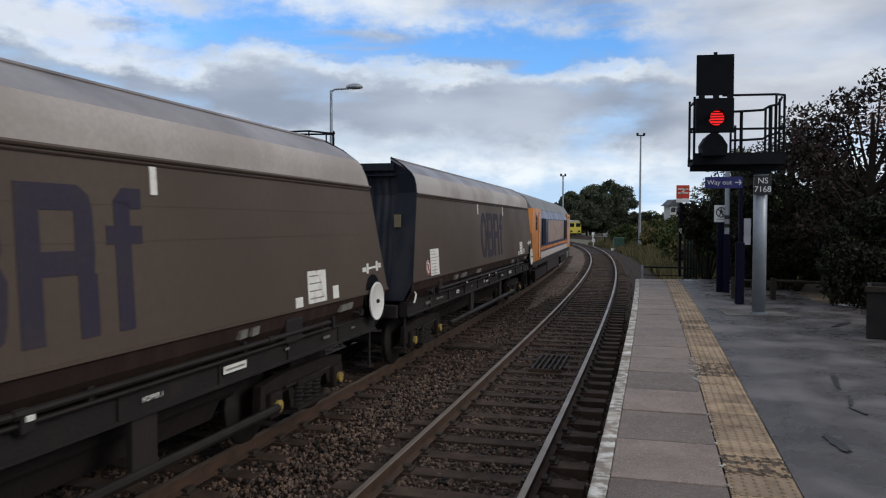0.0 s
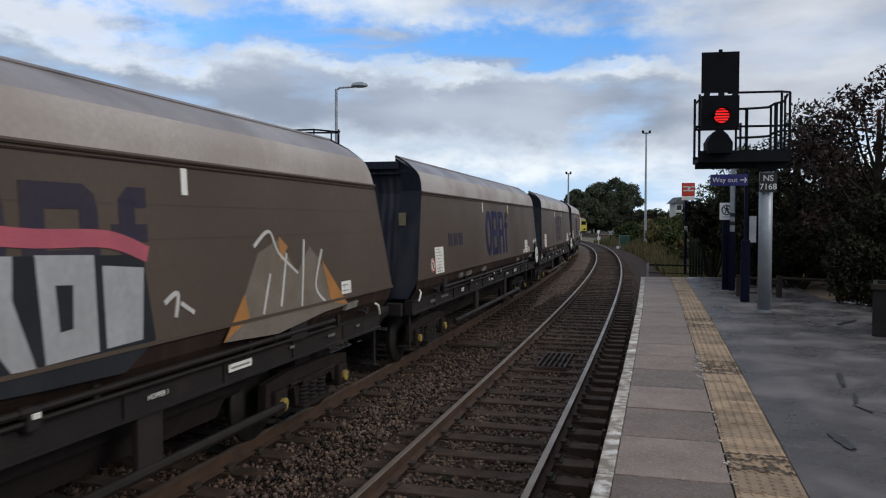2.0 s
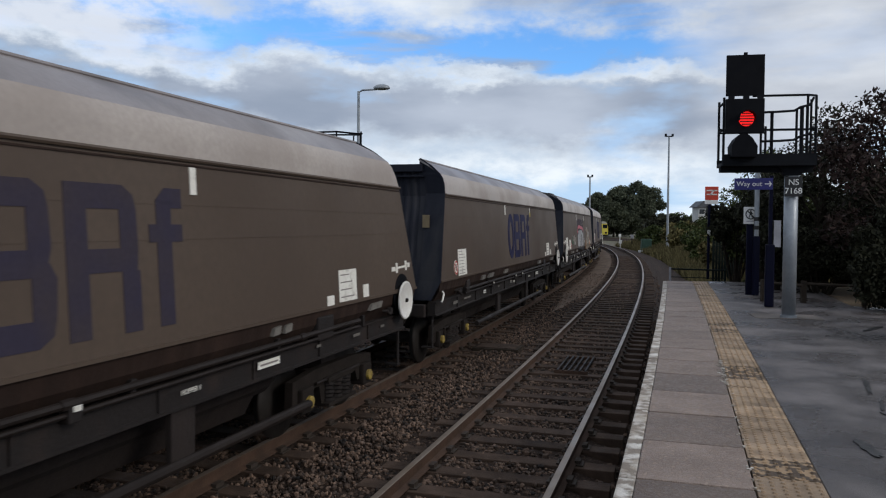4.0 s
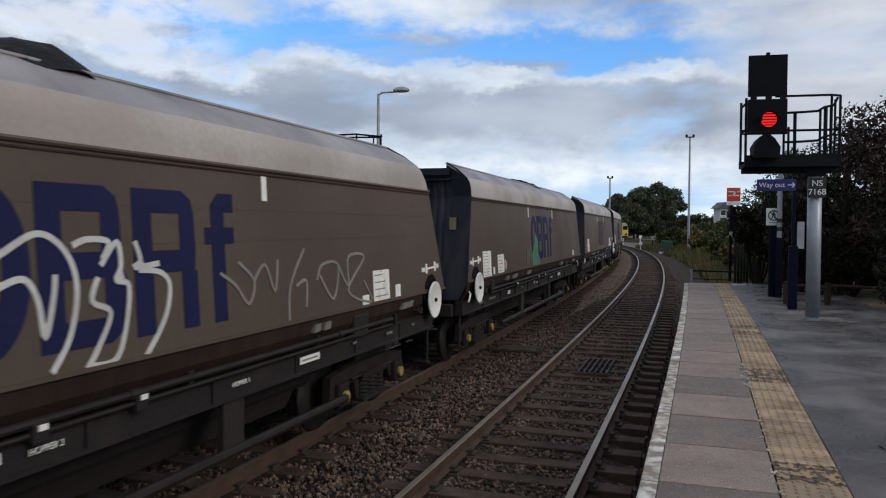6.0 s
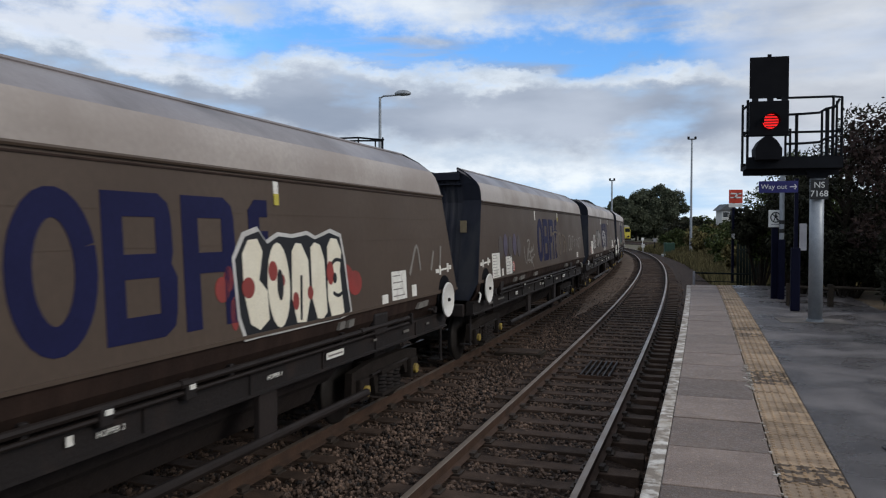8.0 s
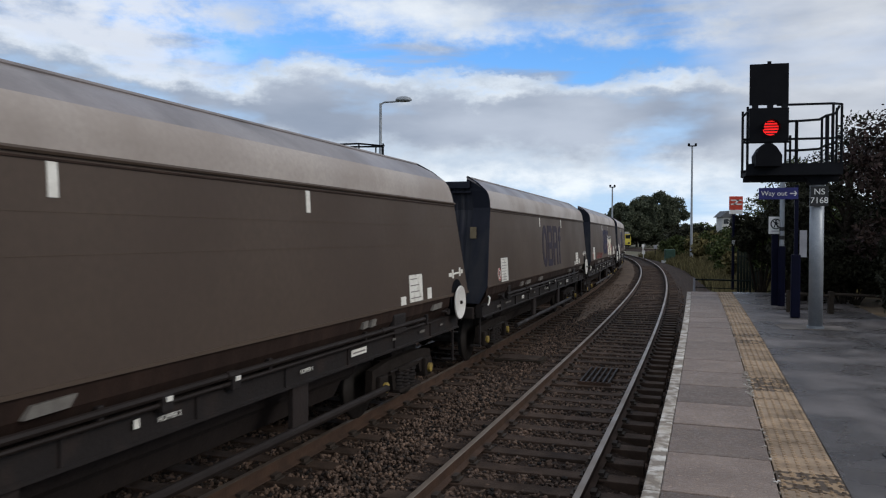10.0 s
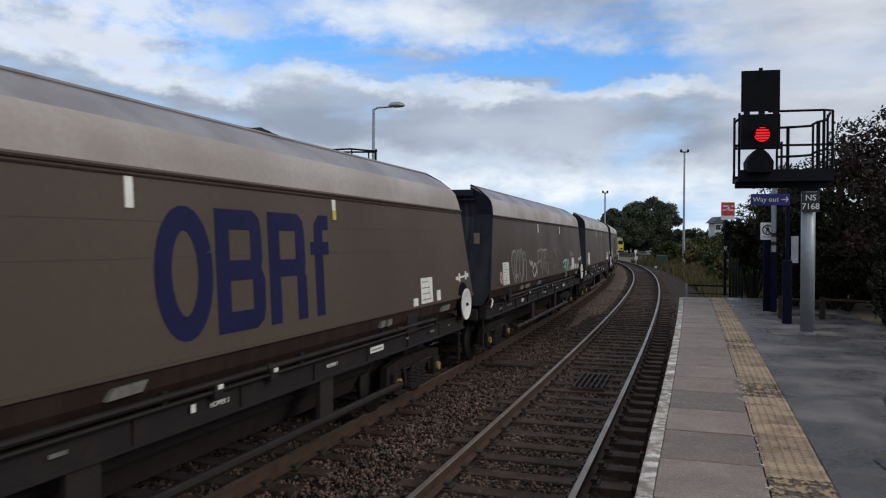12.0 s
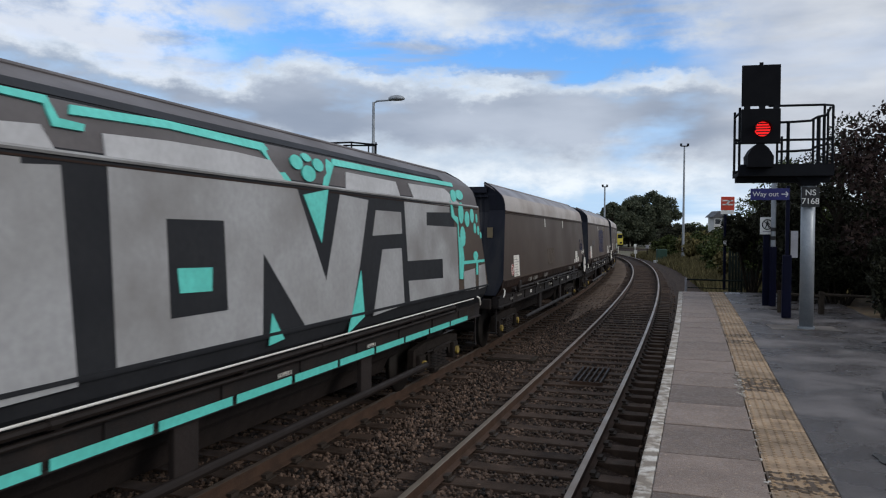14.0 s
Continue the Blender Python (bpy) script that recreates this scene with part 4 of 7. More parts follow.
            part("brake_pipe", tube([(q * 1.38, e * 6.66, 1.36), (q * 1.42, e * 6.7, 1.33), (q * 1.42, e * 6.76, 1.24), (q * 1.41, e * 6.79, 1.19)], 0.017, sides=6), "label_white", w, "white-painted pipe end")
        part("coupling", box(-0.14, 0.14, e * 7.12, e * 7.74, 0.92, 1.12, bevel=0.04), "frame_dark", w)
        part("air_hose", tube([(0.32, e * 7.15, 1.0), (0.34, e * 7.4, 0.8), (0.3, e * 7.6, 0.6), (0.22, e * 7.72, 0.62)], 0.03, sides=7), "black_paint", w)
        bogie(w, e * 5.15)
    part("centre_sill", box(-0.3, 0.3, -7.0, 7.0, 0.85, 1.2), "underframe", w)
    part("hopper_bottom", prism([(-0.9, 1.25), (0.9, 1.25), (0.6, 0.45), (-0.6, 0.45)], "y", -3.7, 3.7), "underframe", w)
    part("tank", tube([(0.75, -4.1, 0.8), (0.75, -3.85, 0.8), (0.75, 3.85, 0.8), (0.75, 4.1, 0.8)], 0.2, sides=12, radii=[0.12, 0.2, 0.2, 0.12]), "underframe", w)
    part("brake_cylinder", tube([(1.0, 4.0, 0.85), (1.0, 4.0, 1.1)], 0.13, sides=12), "frame_dark", w)
    return w


def coal_load(w, seed, tops):
    """Heaped coal: tops are (middle, height above the rim, spread)."""
    rng = random.Random(seed)
    bm = bmesh.new()
    nx, ny = 12, 120
    grid = []
    for j in range(ny + 1):
        y = -6.3 + 12.4 * j / ny
        row = []
        for i in range(nx + 1):
            x = -0.98 + 1.96 * i / nx
            h = max([1.5 * a * math.exp(-((y - m) / sp) ** 2) for m, a, sp in tops] + [0])
            lumps = 0.07 * noise.noise((x * 2.2, y * 2.2, seed)) + 0.05 * noise.noise((x * 6, y * 6, seed))
            z = 3.38 + (0.14 + h) * math.cos(x / 0.98 * 1.5) ** 0.3 + lumps + rng.uniform(-0.02, 0.02)
            row.append(bm.verts.new((x, y, z)))
        grid.append(row)
    for a, b in zip(grid, grid[1:]):
        for k in range(nx):
            bm.faces.new((a[k], a[k + 1], b[k + 1], b[k]))
    part("coal_load", bm, "coal", w, "heaped black coal")


# ---- paint and labels on the near side ----
def on_side(u, z, lift=0.004):
    """The point u metres ahead of the rear crease, at height z, on the near side or canopy."""
    if z <= ZC:
        return Vector((side_x(z) + 0.001 + lift, u - 6.5, z))
    x = float(np.interp(z, [b for a, b in CANOPY], [a for a, b in CANOPY]))
    t = (z - ZC) / (ZT - ZC)
    return Vector((x + 0.004 + lift * 1.3, u - 6.5, z + 0.004 * t + lift * t))


def paint(name, polys, material, w, lift=0.004, label=""):
    """Flat shapes on the near side: each a list of (u, z)."""
    bm = bmesh.new()
    for poly in polys:
        top = [bm.verts.new(on_side(u, z, lift)) for u, z in poly]
        low = [bm.verts.new(on_side(u, z, lift - 0.012)) for u, z in poly]
        f = bm.faces.new(top)
        for i in range(len(top)):
            j = (i + 1) % len(top)
            bm.faces.new((top[i], low[i], low[j], top[j]))
    bmesh.ops.triangulate(bm, faces=[f for f in bm.faces if len(f.verts) > 4])
    bmesh.ops.recalc_face_normals(bm, faces=bm.faces)
    return part(name, bm, material, w, label)


def rect(u0, u1, z0, z1):
    return [(u0, z0), (u1, z0), (u1, z1), (u0, z1)]


def stroke(points, width):
    """One ribbon along a line of (u, z)."""
    left, right = [], []
    for i, (a, b) in enumerate(points):
        (p, q), (r, s) = points[max(i - 1, 0)], points[min(i + 1, len(points) - 1)]
        n = math.hypot(r - p, s - q) or 1
        du, dz = -(s - q) / n * width / 2, (r - p) / n * width / 2
        left.append((a + du, b + dz))
        right.append((a - du, b - dz))
    return [left + right[::-1]]


def flow(points, n=5):
    """A smooth curve through the points of a line."""
    if len(points) < 3:
        return points
    out = []
    for i in range(len(points) - 1):
        p0, p1, p2, p3 = (points[min(max(i + d, 0), len(points) - 1)] for d in (-1, 0, 1, 2))
        for j in range(n):
            t = j / n
            out.append(tuple(0.5 * (2 * b + (c - a) * t + (2 * a - 5 * b + 4 * c - d) * t * t + (3 * b - a - 3 * c + d) * t ** 3) for a, b, c, d in zip(p0, p1, p2, p3)))
    return out + [points[-1]]


def arc(u, z, ru, rz, a0, a1, n=14):
    return [(u + ru * math.cos(math.radians(a0 + (a1 - a0) * i / n)), z + rz * math.sin(math.radians(a0 + (a1 - a0) * i / n))) for i in range(n + 1)]


def disc(u, z, ru, rz=None, n=20):
    return [(u + ru * math.cos(2 * math.pi * k / n), z + (rz or ru) * math.sin(2 * math.pi * k / n)) for k in range(n)]


def scrawl(u, z, width, height, turns, seed):
    """A hand-drawn looping line."""
    rng = random.Random(seed)
    a, b = rng.uniform(0, 6), rng.uniform(0.7, 1.3)
    n = turns * 9
    pts = []
    for i in range(n + 1):
        f = i / n * turns * 2 * math.pi
        pts.append((u + width * i / n + 0.09 * math.sin(f * b + a + 1.3), z + height * (0.5 + 0.36 * math.sin(f + a) + 0.14 * math.sin(2.3 * f + seed))))
    return pts


def company_mark(w, material, u0=5.28, lift=0.004):
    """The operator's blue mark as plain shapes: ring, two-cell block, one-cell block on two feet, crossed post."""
    k, z0, z1 = 0.2, 1.70, 2.79
    zm = (z0 + z1) / 2
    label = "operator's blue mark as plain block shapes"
    paint("mark_shape", stroke(arc(u0 + 0.37, zm, 0.27, 0.45, 20, 380, 28), k), material, w, lift, label)

    def block(cells):
        for c in cells:
            paint("mark_shape", [c], material, w, lift, label)
    a = u0 + 0.79
    cut = 0.07
    block([rect(a, a + k, z0, z1), [(a + 0.56, z0 + 0.18), (a + 0.75, z0 + 0.18), (a + 0.77, zm - 0.1), (a + 0.71, zm), (a + 0.56, zm)],
           [(a + 0.54, zm), (a + 0.70, zm), (a + 0.73, zm + 0.1), (a + 0.72, z1 - 0.18), (a + 0.54, z1 - 0.18)],
           [(a + k, z0), (a + 0.6, z0), (a + 0.72, z0 + cut), (a + 0.75, z0 + 0.18), (a + k, z0 + 0.18)],
           rect(a + k, a + 0.56, zm - 0.09, zm + 0.09),
           [(a + k, z1 - 0.18), (a + 0.72, z1 - 0.18), (a + 0.69, z1 - cut), (a + 0.58, z1), (a + k, z1)]])
    b = u0 + 1.64
    block([rect(b, b + k, z0, z1), rect(b + 0.53, b + 0.72, z0, zm - 0.09), [(b + 0.52, zm - 0.09), (b + 0.69, zm - 0.09), (b + 0.71, zm + 0.06), (b + 0.70, z1 - 0.18), (b + 0.52, z1 - 0.18)],
           rect(b + k, b + 0.52, zm - 0.09, zm + 0.08), [(b + k, z1 - 0.18), (b + 0.70, z1 - 0.18), (b + 0.67, z1 - cut), (b + 0.56, z1), (b + k, z1)]])
    c = u0 + 2.48
    block([rect(c + 0.09, c + 0.27, z0, z1 - 0.10), rect(c, c + 0.09, 2.36, 2.50), rect(c + 0.27, c + 0.41, 2.36, 2.50), [(c + 0.09, z1 - 0.10), (c + 0.27, z1 - 0.16), (c + 0.41, z1 - 0.16), (c + 0.41, z1), (c + 0.2, z1)]])


def data_panel(w, u, z, width, height, rows=6, black=False):
    p = paint("data_panel", [rect(u, u + width, z, z + height)], "label_white", w, 0.006, "white data panel")
    rng = random.Random(int(u * 100))
    lines = []
    for k in range(rows):
        zz = z + height * (1 - (k + 0.75) / (rows + 0.3))
        lines.append(rect(u + width * 0.08, u + width * rng.uniform(0.45, 0.9), zz, zz + height / rows * 0.15))
    for line in lines:
        paint("printed_line", [line], "label_ink", p, 0.009)


def ban_sign(w, u, z, r=0.13, material="ban_red"):
    p = paint("ban_sign", [disc(u, z, r)], "label_white", w, 0.006, "round white prohibition sign with a red ring")
    paint("ring", stroke(arc(u, z, r * 0.85, r * 0.85, 0, 360, 24), r * 0.22) + stroke([(u - r * 0.55, z + r * 0.55), (u + r * 0.55, z - r * 0.55)], r * 0.18), material, p, 0.009)
    paint("symbol", [disc(u, z, r * 0.4, r * 0.55, 8)], "label_ink", p, 0.0075)


def brake_wheel(w, u):
    y, z = u - 6.5, 1.42
    x = side_x(1.5)
    # flush black disc: the shade of a recess put in as colour
    part("wheel_well", lathe_x([(-0.10, 0.28), (0.004, 0.30), (0.007, 0.29), (0.007, 0.02)], (x - 0.012, y + (0.01 if u > 6 else -0.01), z + 0.08), 36), "black_paint", w, "flat black disc painted as a shaded recess")
    h = part("hand_wheel", soften(lathe_x([(0.035, 0.05), (0.045, 0.25), (0.062, 0.272), (0.08, 0.270), (0.084, 0.25), (0.074, 0.238), (0.074, 0.03)], (x - 0.01, y, z), 40)), "wheel_white", w, "white brake hand wheel")
    part("hub", lathe_x([(0.08, 0.03), (0.11, 0.028), (0.12, 0.015)], (x - 0.02, y, z), 14), "bogie", h)
    a = 1.90
    for q in (stroke([(u - 0.12, a - 0.01), (u + 0.16, a)], 0.028)[0], rect(u - 0.2, u - 0.13, a - 0.08, a + 0.06), rect(u + 0.17, u + 0.24, a - 0.06, a + 0.08), rect(u - 0.36, u - 0.22, a - 0.05, a + 0.01), rect(u + 0.26, u + 0.36, a - 0.02, a + 0.045)):
        paint("wheel_label", [q], "label_white", w, 0.006, "white on-off arrow label")


def side_marks(w, rear_wheel, front_wheel, tag="label_white", red_ring=True, far_tag=8.3):
    for u in (5.0, far_tag):
        g = paint("tag_label", [rect(u, u + 0.085, 2.75, 2.98)], "label_white", w, 0.006, "small label below the crease")
        if tag == "label_yellow" and u > 6:
            paint("tag_foot", [rect(u, u + 0.085, 2.75, 2.86)], tag, g, 0.009, "yellow lower half")
    if rear_wheel:
        brake_wheel(w, 0.14)
        data_panel(w, 0.66, 1.56, 0.6, 0.49, 8)
        paint("tag_label", [rect(1.42, 1.54, 1.58, 1.72)], "label_white", w, 0.006)
        data_panel(w, 1.8, 1.58, 0.52, 0.37, 5)
        ban_sign(w, 2.47, 1.72, 0.11)
    else:
        data_panel(w, 0.72, 1.58, 0.58, 0.48, 8)
        ban_sign(w, 0.55, 1.74, 0.13, "ban_red" if red_ring else "label_ink")
    if front_wheel:
        brake_wheel(w, 13.16)
        data_panel(w, 11.08, 1.58, 0.5, 0.38, 4)
        paint("tag_label", [rect(11.78, 11.95, 1.58, 1.74)], "label_white", w, 0.006)
        paint("tag_label", [rect(10.75, 10.93, 1.56, 1.68)], "label_white", w, 0.006)
    else:
        data_panel(w, 11.9, 1.60, 0.3, 0.16, 2)
    for u, wd in ((2.55, 0.28), (3.15, 0.5), (4.75, 0.42), (9.55, 0.16), (9.78, 0.16), (12.0, 0.44)):
        part("lever_plate", prism([(u - 6.5, 1.385), (u - 6.5 + wd * 0.85, 1.395), (u - 6.5 + wd, 1.475), (u - 6.5 + wd * 0.15, 1.465)], "x", HB - 0.04, HB + 0.004), "plate_grey", w, "grey instruction plate")
    for u, wd, hg, z in ((0.55, 0.3, 0.05, 1.07), (1.3, 0.5, 0.035, 1.09), (2.9, 0.22, 0.07, 1.07), (4.3, 0.16, 0.03, 1.1), (5.75, 0.06, 0.07, 1.09), (9.35, 0.42, 0.075, 1.08), (10.6, 0.1, 0.03, 1.11), (11.6, 0.2, 0.035, 1.09), (12.5, 0.12, 0.03, 1.1)):
        lb = part("solebar_label", box(1.372, 1.3765, u - 6.5, u - 6.5 + wd, z, z + hg), "label_white" if hg > 0.06 else "plate_grey", w)
        if hg > 0.06 and wd > 0.2:
            part("printed_line", box(1.3766, 1.378, u - 6.46, u - 6.54 + wd, z + hg * 0.35, z + hg * 0.6), "label_ink", lb)
    for u in (6.05, 6.95, 3.55):
        # door catches with white-painted ends
        c = part("door_catch", box(1.35, 1.44, u - 6.56, u - 6.44, 1.16, 1.30, bevel=0.012), "frame_dark", w)
        part("painted_end", box(1.441, 1.452, u - 6.53, u - 6.46, 1.24, 1.28, bevel=0.004), "label_white", c, "white-painted catch end")
    part("gearbox", box(1.28, 1.42, 10.55 - 6.5, 10.95 - 6.5, 1.19, 1.46, bevel=0.02), "frame_dark", w)
    part("gearbox", box(1.28, 1.42, 1.35 - 6.5, 1.6 - 6.5, 1.19, 1.46, bevel=0.02), "frame_dark", w)
    for e, u in ((-1, 0.62), (1, 12.55)):
        part("valve", tube([(1.38, u - 6.5, 1.32), (1.44, u - 6.48, 1.32), (1.455, u - 6.42, 1.27)], 0.022, sides=7), "pipe", w)
        part("valve_ring", tube([(1.37 , u - 6.5 + 0.22, 1.30), (1.43, u - 6.5 + 0.22, 1.30)], 0.05, sides=12), "frame_dark", w)


def text_mesh(word, size, material, parent, m, name="lettering"):
    cu = bpy.data.curves.new(name, "FONT")
    cu.body, cu.size, cu.align_x, cu.align_y, cu.extrude = word, size, "CENTER", "CENTER", 0.002
    tmp = bpy.data.objects.new(name, cu)
    scene.collection.objects.link(tmp)
    bpy.context.view_layer.update()
    me = bpy.data.meshes.new_from_object(tmp.evaluated_get(bpy.context.evaluated_depsgraph_get()))
    bpy.data.objects.remove(tmp)
    me.materials.append(M[material])
    ob = new(name, me)
    ob.parent = parent
    ob.matrix_basis = m
    return ob


# ---- the train ----
# rear wheel, front wheel, mark, body paint, coal heaps, tag colour
WAGONS = [
    (0, 1, "mark_faded", "wagon", (), "label_white"),
    (0, 1, "mark_faded", "wagon", (), "label_white"),
    (0, 1, "mark_blue", "wagon", (), "label_yellow"),
    (1, 0, "mark_faded", "wagon", ((-5.2, 0.2, 0.8),), "label_white"),
    (0, 1, "mark_blue", "wagon", ((3.0, 0.1, 1.0),), "label_yellow"),
    (0, 1, "mark_faded", "wagon", (), "label_white"),
    (1, 0, "mark_blue", "wagon", ((1.6, 0.22, 1.6), (-2.5, 0.15, 1.2)), "label_white"),
    (0, 1, "mark_blue", "wagon", ((0.3, 0.27, 0.7), (2.0, 0.14, 0.9)), "label_white"),
    (1, 0, "mark_blue", "wagon", ((-5.6, 0.1, 0.5),), "label_yellow"),
    (0, 1, "mark_blue", "wagon", ((3.5, 0.15, 1.2),), "label_yellow"),
    (0, 1, "mark_faded", "wagon", (), "label_white"),
    (0, 1, None, "wagon_red", ((-5.3, 0.12, 0.7),), "label_white"),
    (0, 1, None, "wagon_red", ((4.0, 0.18, 0.9),), "label_white"),
    (0, 1, "mark_blue", "wagon", ((-5.7, 0.15, 0.45), (1.5, 0.2, 0.8)), "label_yellow"),
    (0, 1, None, "wagon_red", (), "label_white"),
    (0, 0, None, "wagon_red", ((2.0, 0.15, 0.8),), "label_white"),
]


def build_wagons():
    base = hopper_base()
    for word, u in (("HOPPER 2", 6.15), ("HOPPER 1", 8.3)):
        text_mesh(word, 0.062, "label_white", base, pose(1.3725, u - 6.5, 1.1, 90, 0, 90), "solebar_lettering")
    out = []
    for i, (rw, fw, mark, body, heaps, tag) in enumerate(WAGONS):
        w = base if i == len(WAGONS) - 1 else copy_thing(base, Matrix())
        out.append(w)
    for i, (w, (rw, fw, mark, body, heaps, tag)) in enumerate(zip(out, WAGONS)):
        if body != "wagon":
            for c in w.children:
                if c.name.split(".")[0] in ("side_sheet", "crease_bead"):
                    c.material_slots[0].link = "OBJECT"
                    c.material_slots[0].material = M[body]
        if i == 15:
            dark = {"canopy": "canopy_grimy", "crease_bead": "spray_silver", "side_bead": "spray_black", "lower_skirt": "spray_black", "rim": "canopy_grimy", "top_flap": "canopy_grimy"}
            for c in w.children:
                if c.name.split(".")[0] in dark:
                    c.material_slots[0].link = "OBJECT"
                    c.material_slots[0].material = M[dark[c.name.split(".")[0]]]
        if i < 15:
            side_marks(w, rw, fw, tag, i != 11, 8.65 if i in (3, 7, 12) else 8.3)
        if mark:
            company_mark(w, mark)
        coal_load(w, i, heaps)
    return out


wagons = build_wagons()


# ---- spray paint and lettering on single wagons ----


def silver_mural(w):
    tagged(w, "coal hopper wagon covered by a silver, black and teal mural")
    paint("mural_ground", [rect(-0.3, 11.75, 1.52, 3.03)], "spray_black", w, 0.004, "black mural ground")
    for z0, z1 in ((3.05, 3.415), (3.425, 3.5)):
        paint("mural_ground", [rect(0.05, 11.5, z0, z1)], "spray_black", w, 0.004)
    for shape in ([(2.83, 2.93), (3.31, 2.96), (3.37, 1.50), (2.75, 1.49)],):
        paint("spray_fill", [shape], "spray_silver", w, 0.0070, "silver letter fill")
    paint("spray_fill", [rect(-0.2, 3.0, 1.56, 2.98)], "spray_silver", w, 0.0065)
    for shape in ([(3.73, 3.00), (4.35, 3.00), (4.25, 1.53), (3.73, 1.54)], [(4.35, 3.00), (5.29, 2.99), (5.05, 1.56), (4.25, 1.53)], [(5.29, 2.99), (6.41, 2.99), (6.97, 2.00), (6.45, 1.56), (5.71, 2.33), (5.63, 1.54), (5.05, 1.56)], [(6.97, 2.00), (7.41, 2.98), (8.21, 2.95), (7.87, 2.14), (7.57, 1.55), (6.45, 1.56)], [(8.59, 2.32), (9.27, 2.33), (9.29, 1.54), (8.21, 1.49)], [(8.43, 2.83), (9.31, 2.83), (9.31, 2.53), (8.29, 2.50)],):
        paint("spray_fill", [shape], "spray_silver", w, 0.0070)
    for shape in ([(4.33, 2.63), (5.09, 2.63), (5.09, 1.85), (4.33, 1.85)],):
        paint("spray_fill", [shape], "spray_black", w, 0.0100, "black letter counter")
    for shape in ([(4.43, 2.24), (4.89, 2.23), (4.87, 2.03), (4.45, 2.04)], [(6.53, 2.93), (7.11, 3.02), (6.89, 2.42)], [(5.81, 1.75), (6.01, 1.48), (5.73, 1.45)], [(7.89, 2.07), (7.93, 1.51), (7.45, 1.36)],):
        paint("spray_fill", [shape], "spray_teal", w, 0.0130, "teal accent")
    for shape in ([(9.45, 2.99), (11.53, 3.01), (11.51, 2.89), (10.37, 2.86), (10.35, 2.66), (11.87, 2.65), (11.87, 2.18), (11.05, 2.13), (9.49, 2.14)], [(11.05, 2.13), (11.87, 2.18), (11.85, 1.54), (11.01, 1.54)], [(9.49, 1.86), (11.03, 1.82), (11.01, 1.54), (9.51, 1.54)], [(12.19, 1.87), (12.89, 1.90), (12.89, 1.52), (12.17, 1.53)], [(13.15, 1.94), (13.57, 1.96), (13.65, 1.53), (13.11, 1.51)],):
        paint("spray_fill", [shape], "spray_silver", w, 0.0070)
    # the letters go on above the crease in a brighter silver
    for shape in ([(2.85, 3.18), (3.15, 3.20), (3.27, 3.05), (2.83, 3.03)], [(3.69, 3.21), (4.39, 3.24), (5.33, 3.25), (5.91, 3.23), (6.19, 3.04), (5.11, 3.04), (4.35, 3.04), (3.71, 3.06)], [(7.59, 3.25), (9.15, 3.24), (9.33, 3.02), (7.57, 3.03)], [(9.63, 3.25), (11.29, 3.27), (12.15, 3.05), (9.85, 3.04)],):
        paint("spray_fill", [shape], "spray_bright", w, 0.0100, "brighter silver letter fill on the canopy slope")
    for shape in ([(2.89, 3.40), (3.27, 3.40), (3.31, 3.26), (3.53, 3.25), (3.51, 3.20), (3.25, 3.20), (3.21, 3.34), (2.89, 3.35)], [(3.45, 3.37), (4.45, 3.41), (5.87, 3.39), (6.29, 3.06), (6.17, 3.04), (5.75, 3.31), (4.43, 3.34), (3.41, 3.30)], [(7.33, 3.38), (9.23, 3.38), (11.87, 3.40), (11.81, 3.33), (9.19, 3.31), (7.25, 3.30)],):
        paint("spray_fill", [shape], "spray_teal", w, 0.0120)
    paint("spray_fill", [[(6.98, 3.04), (7.10, 3.04), (7.30, 3.31), (7.16, 3.36)]], "spray_teal", w, 0.0120)
    for u, z, a, b in ((6.42, 3.26, 0.13, 0.075), (6.66, 3.16, 0.15, 0.085), (6.9, 3.27, 0.12, 0.07), (6.66, 3.33, 0.1, 0.045)):
        paint("spray_dot", [disc(u, z, a, b)], "spray_teal", w, 0.0125, "teal dot")
    for shape in ([(11.55, 3.09), (11.67, 3.04), (11.77, 2.85), (11.97, 2.82), (11.99, 2.49), (12.15, 2.44), (12.23, 2.11), (12.11, 1.74), (11.93, 1.76), (11.93, 2.70), (11.61, 2.82)], [(12.19, 2.06), (13.55, 2.05), (13.55, 2.00), (12.15, 2.00)], [(12.99, 2.00), (13.09, 2.00), (13.07, 1.78), (12.97, 1.78)],):
        paint("spray_fill", [shape], "spray_teal", w, 0.0120)
    paint("mural_ground", [rect(11.75, 13.35, 2.0, 3.03)], "wagon_red", w, 0.0055)
    for u, z, a, b in ((12.15, 2.90, 0.150, 0.185), (12.51, 2.80, 0.140, 0.140), (12.83, 2.87, 0.120, 0.130), (12.99, 2.64, 0.080, 0.095), (12.21, 2.49, 0.150, 0.175), (13.13, 2.83, 0.060, 0.085), (13.21, 2.60, 0.070, 0.085), (13.37, 2.51, 0.060, 0.060), (12.97, 2.13, 0.150, 0.085),):
        paint("spray_dot", [disc(u, z, a, b)], "spray_teal", w, 0.0120, "teal dot")
    for u, z, a, b in ((11.75, 3.18, 0.160, 0.100), (12.09, 3.21, 0.200, 0.085),):
        paint("spray_dot", [disc(u, z, a, b)], "spray_teal", w, 0.0120)
    for i in range(11):
        part("teal_stripe", box(1.372, 1.377, -5.4 + 1.05 * i, -4.42 + 1.05 * i, 0.98, 1.06), "spray_teal", w, "teal stripe on the solebar")
    part("silver_pipe", tube([(1.45, -6.0, 1.36), (1.45, 6.2, 1.36)], 0.010, sides=6), "wheel_white", w, "pale painted pipe")


silver_mural(wagons[15])


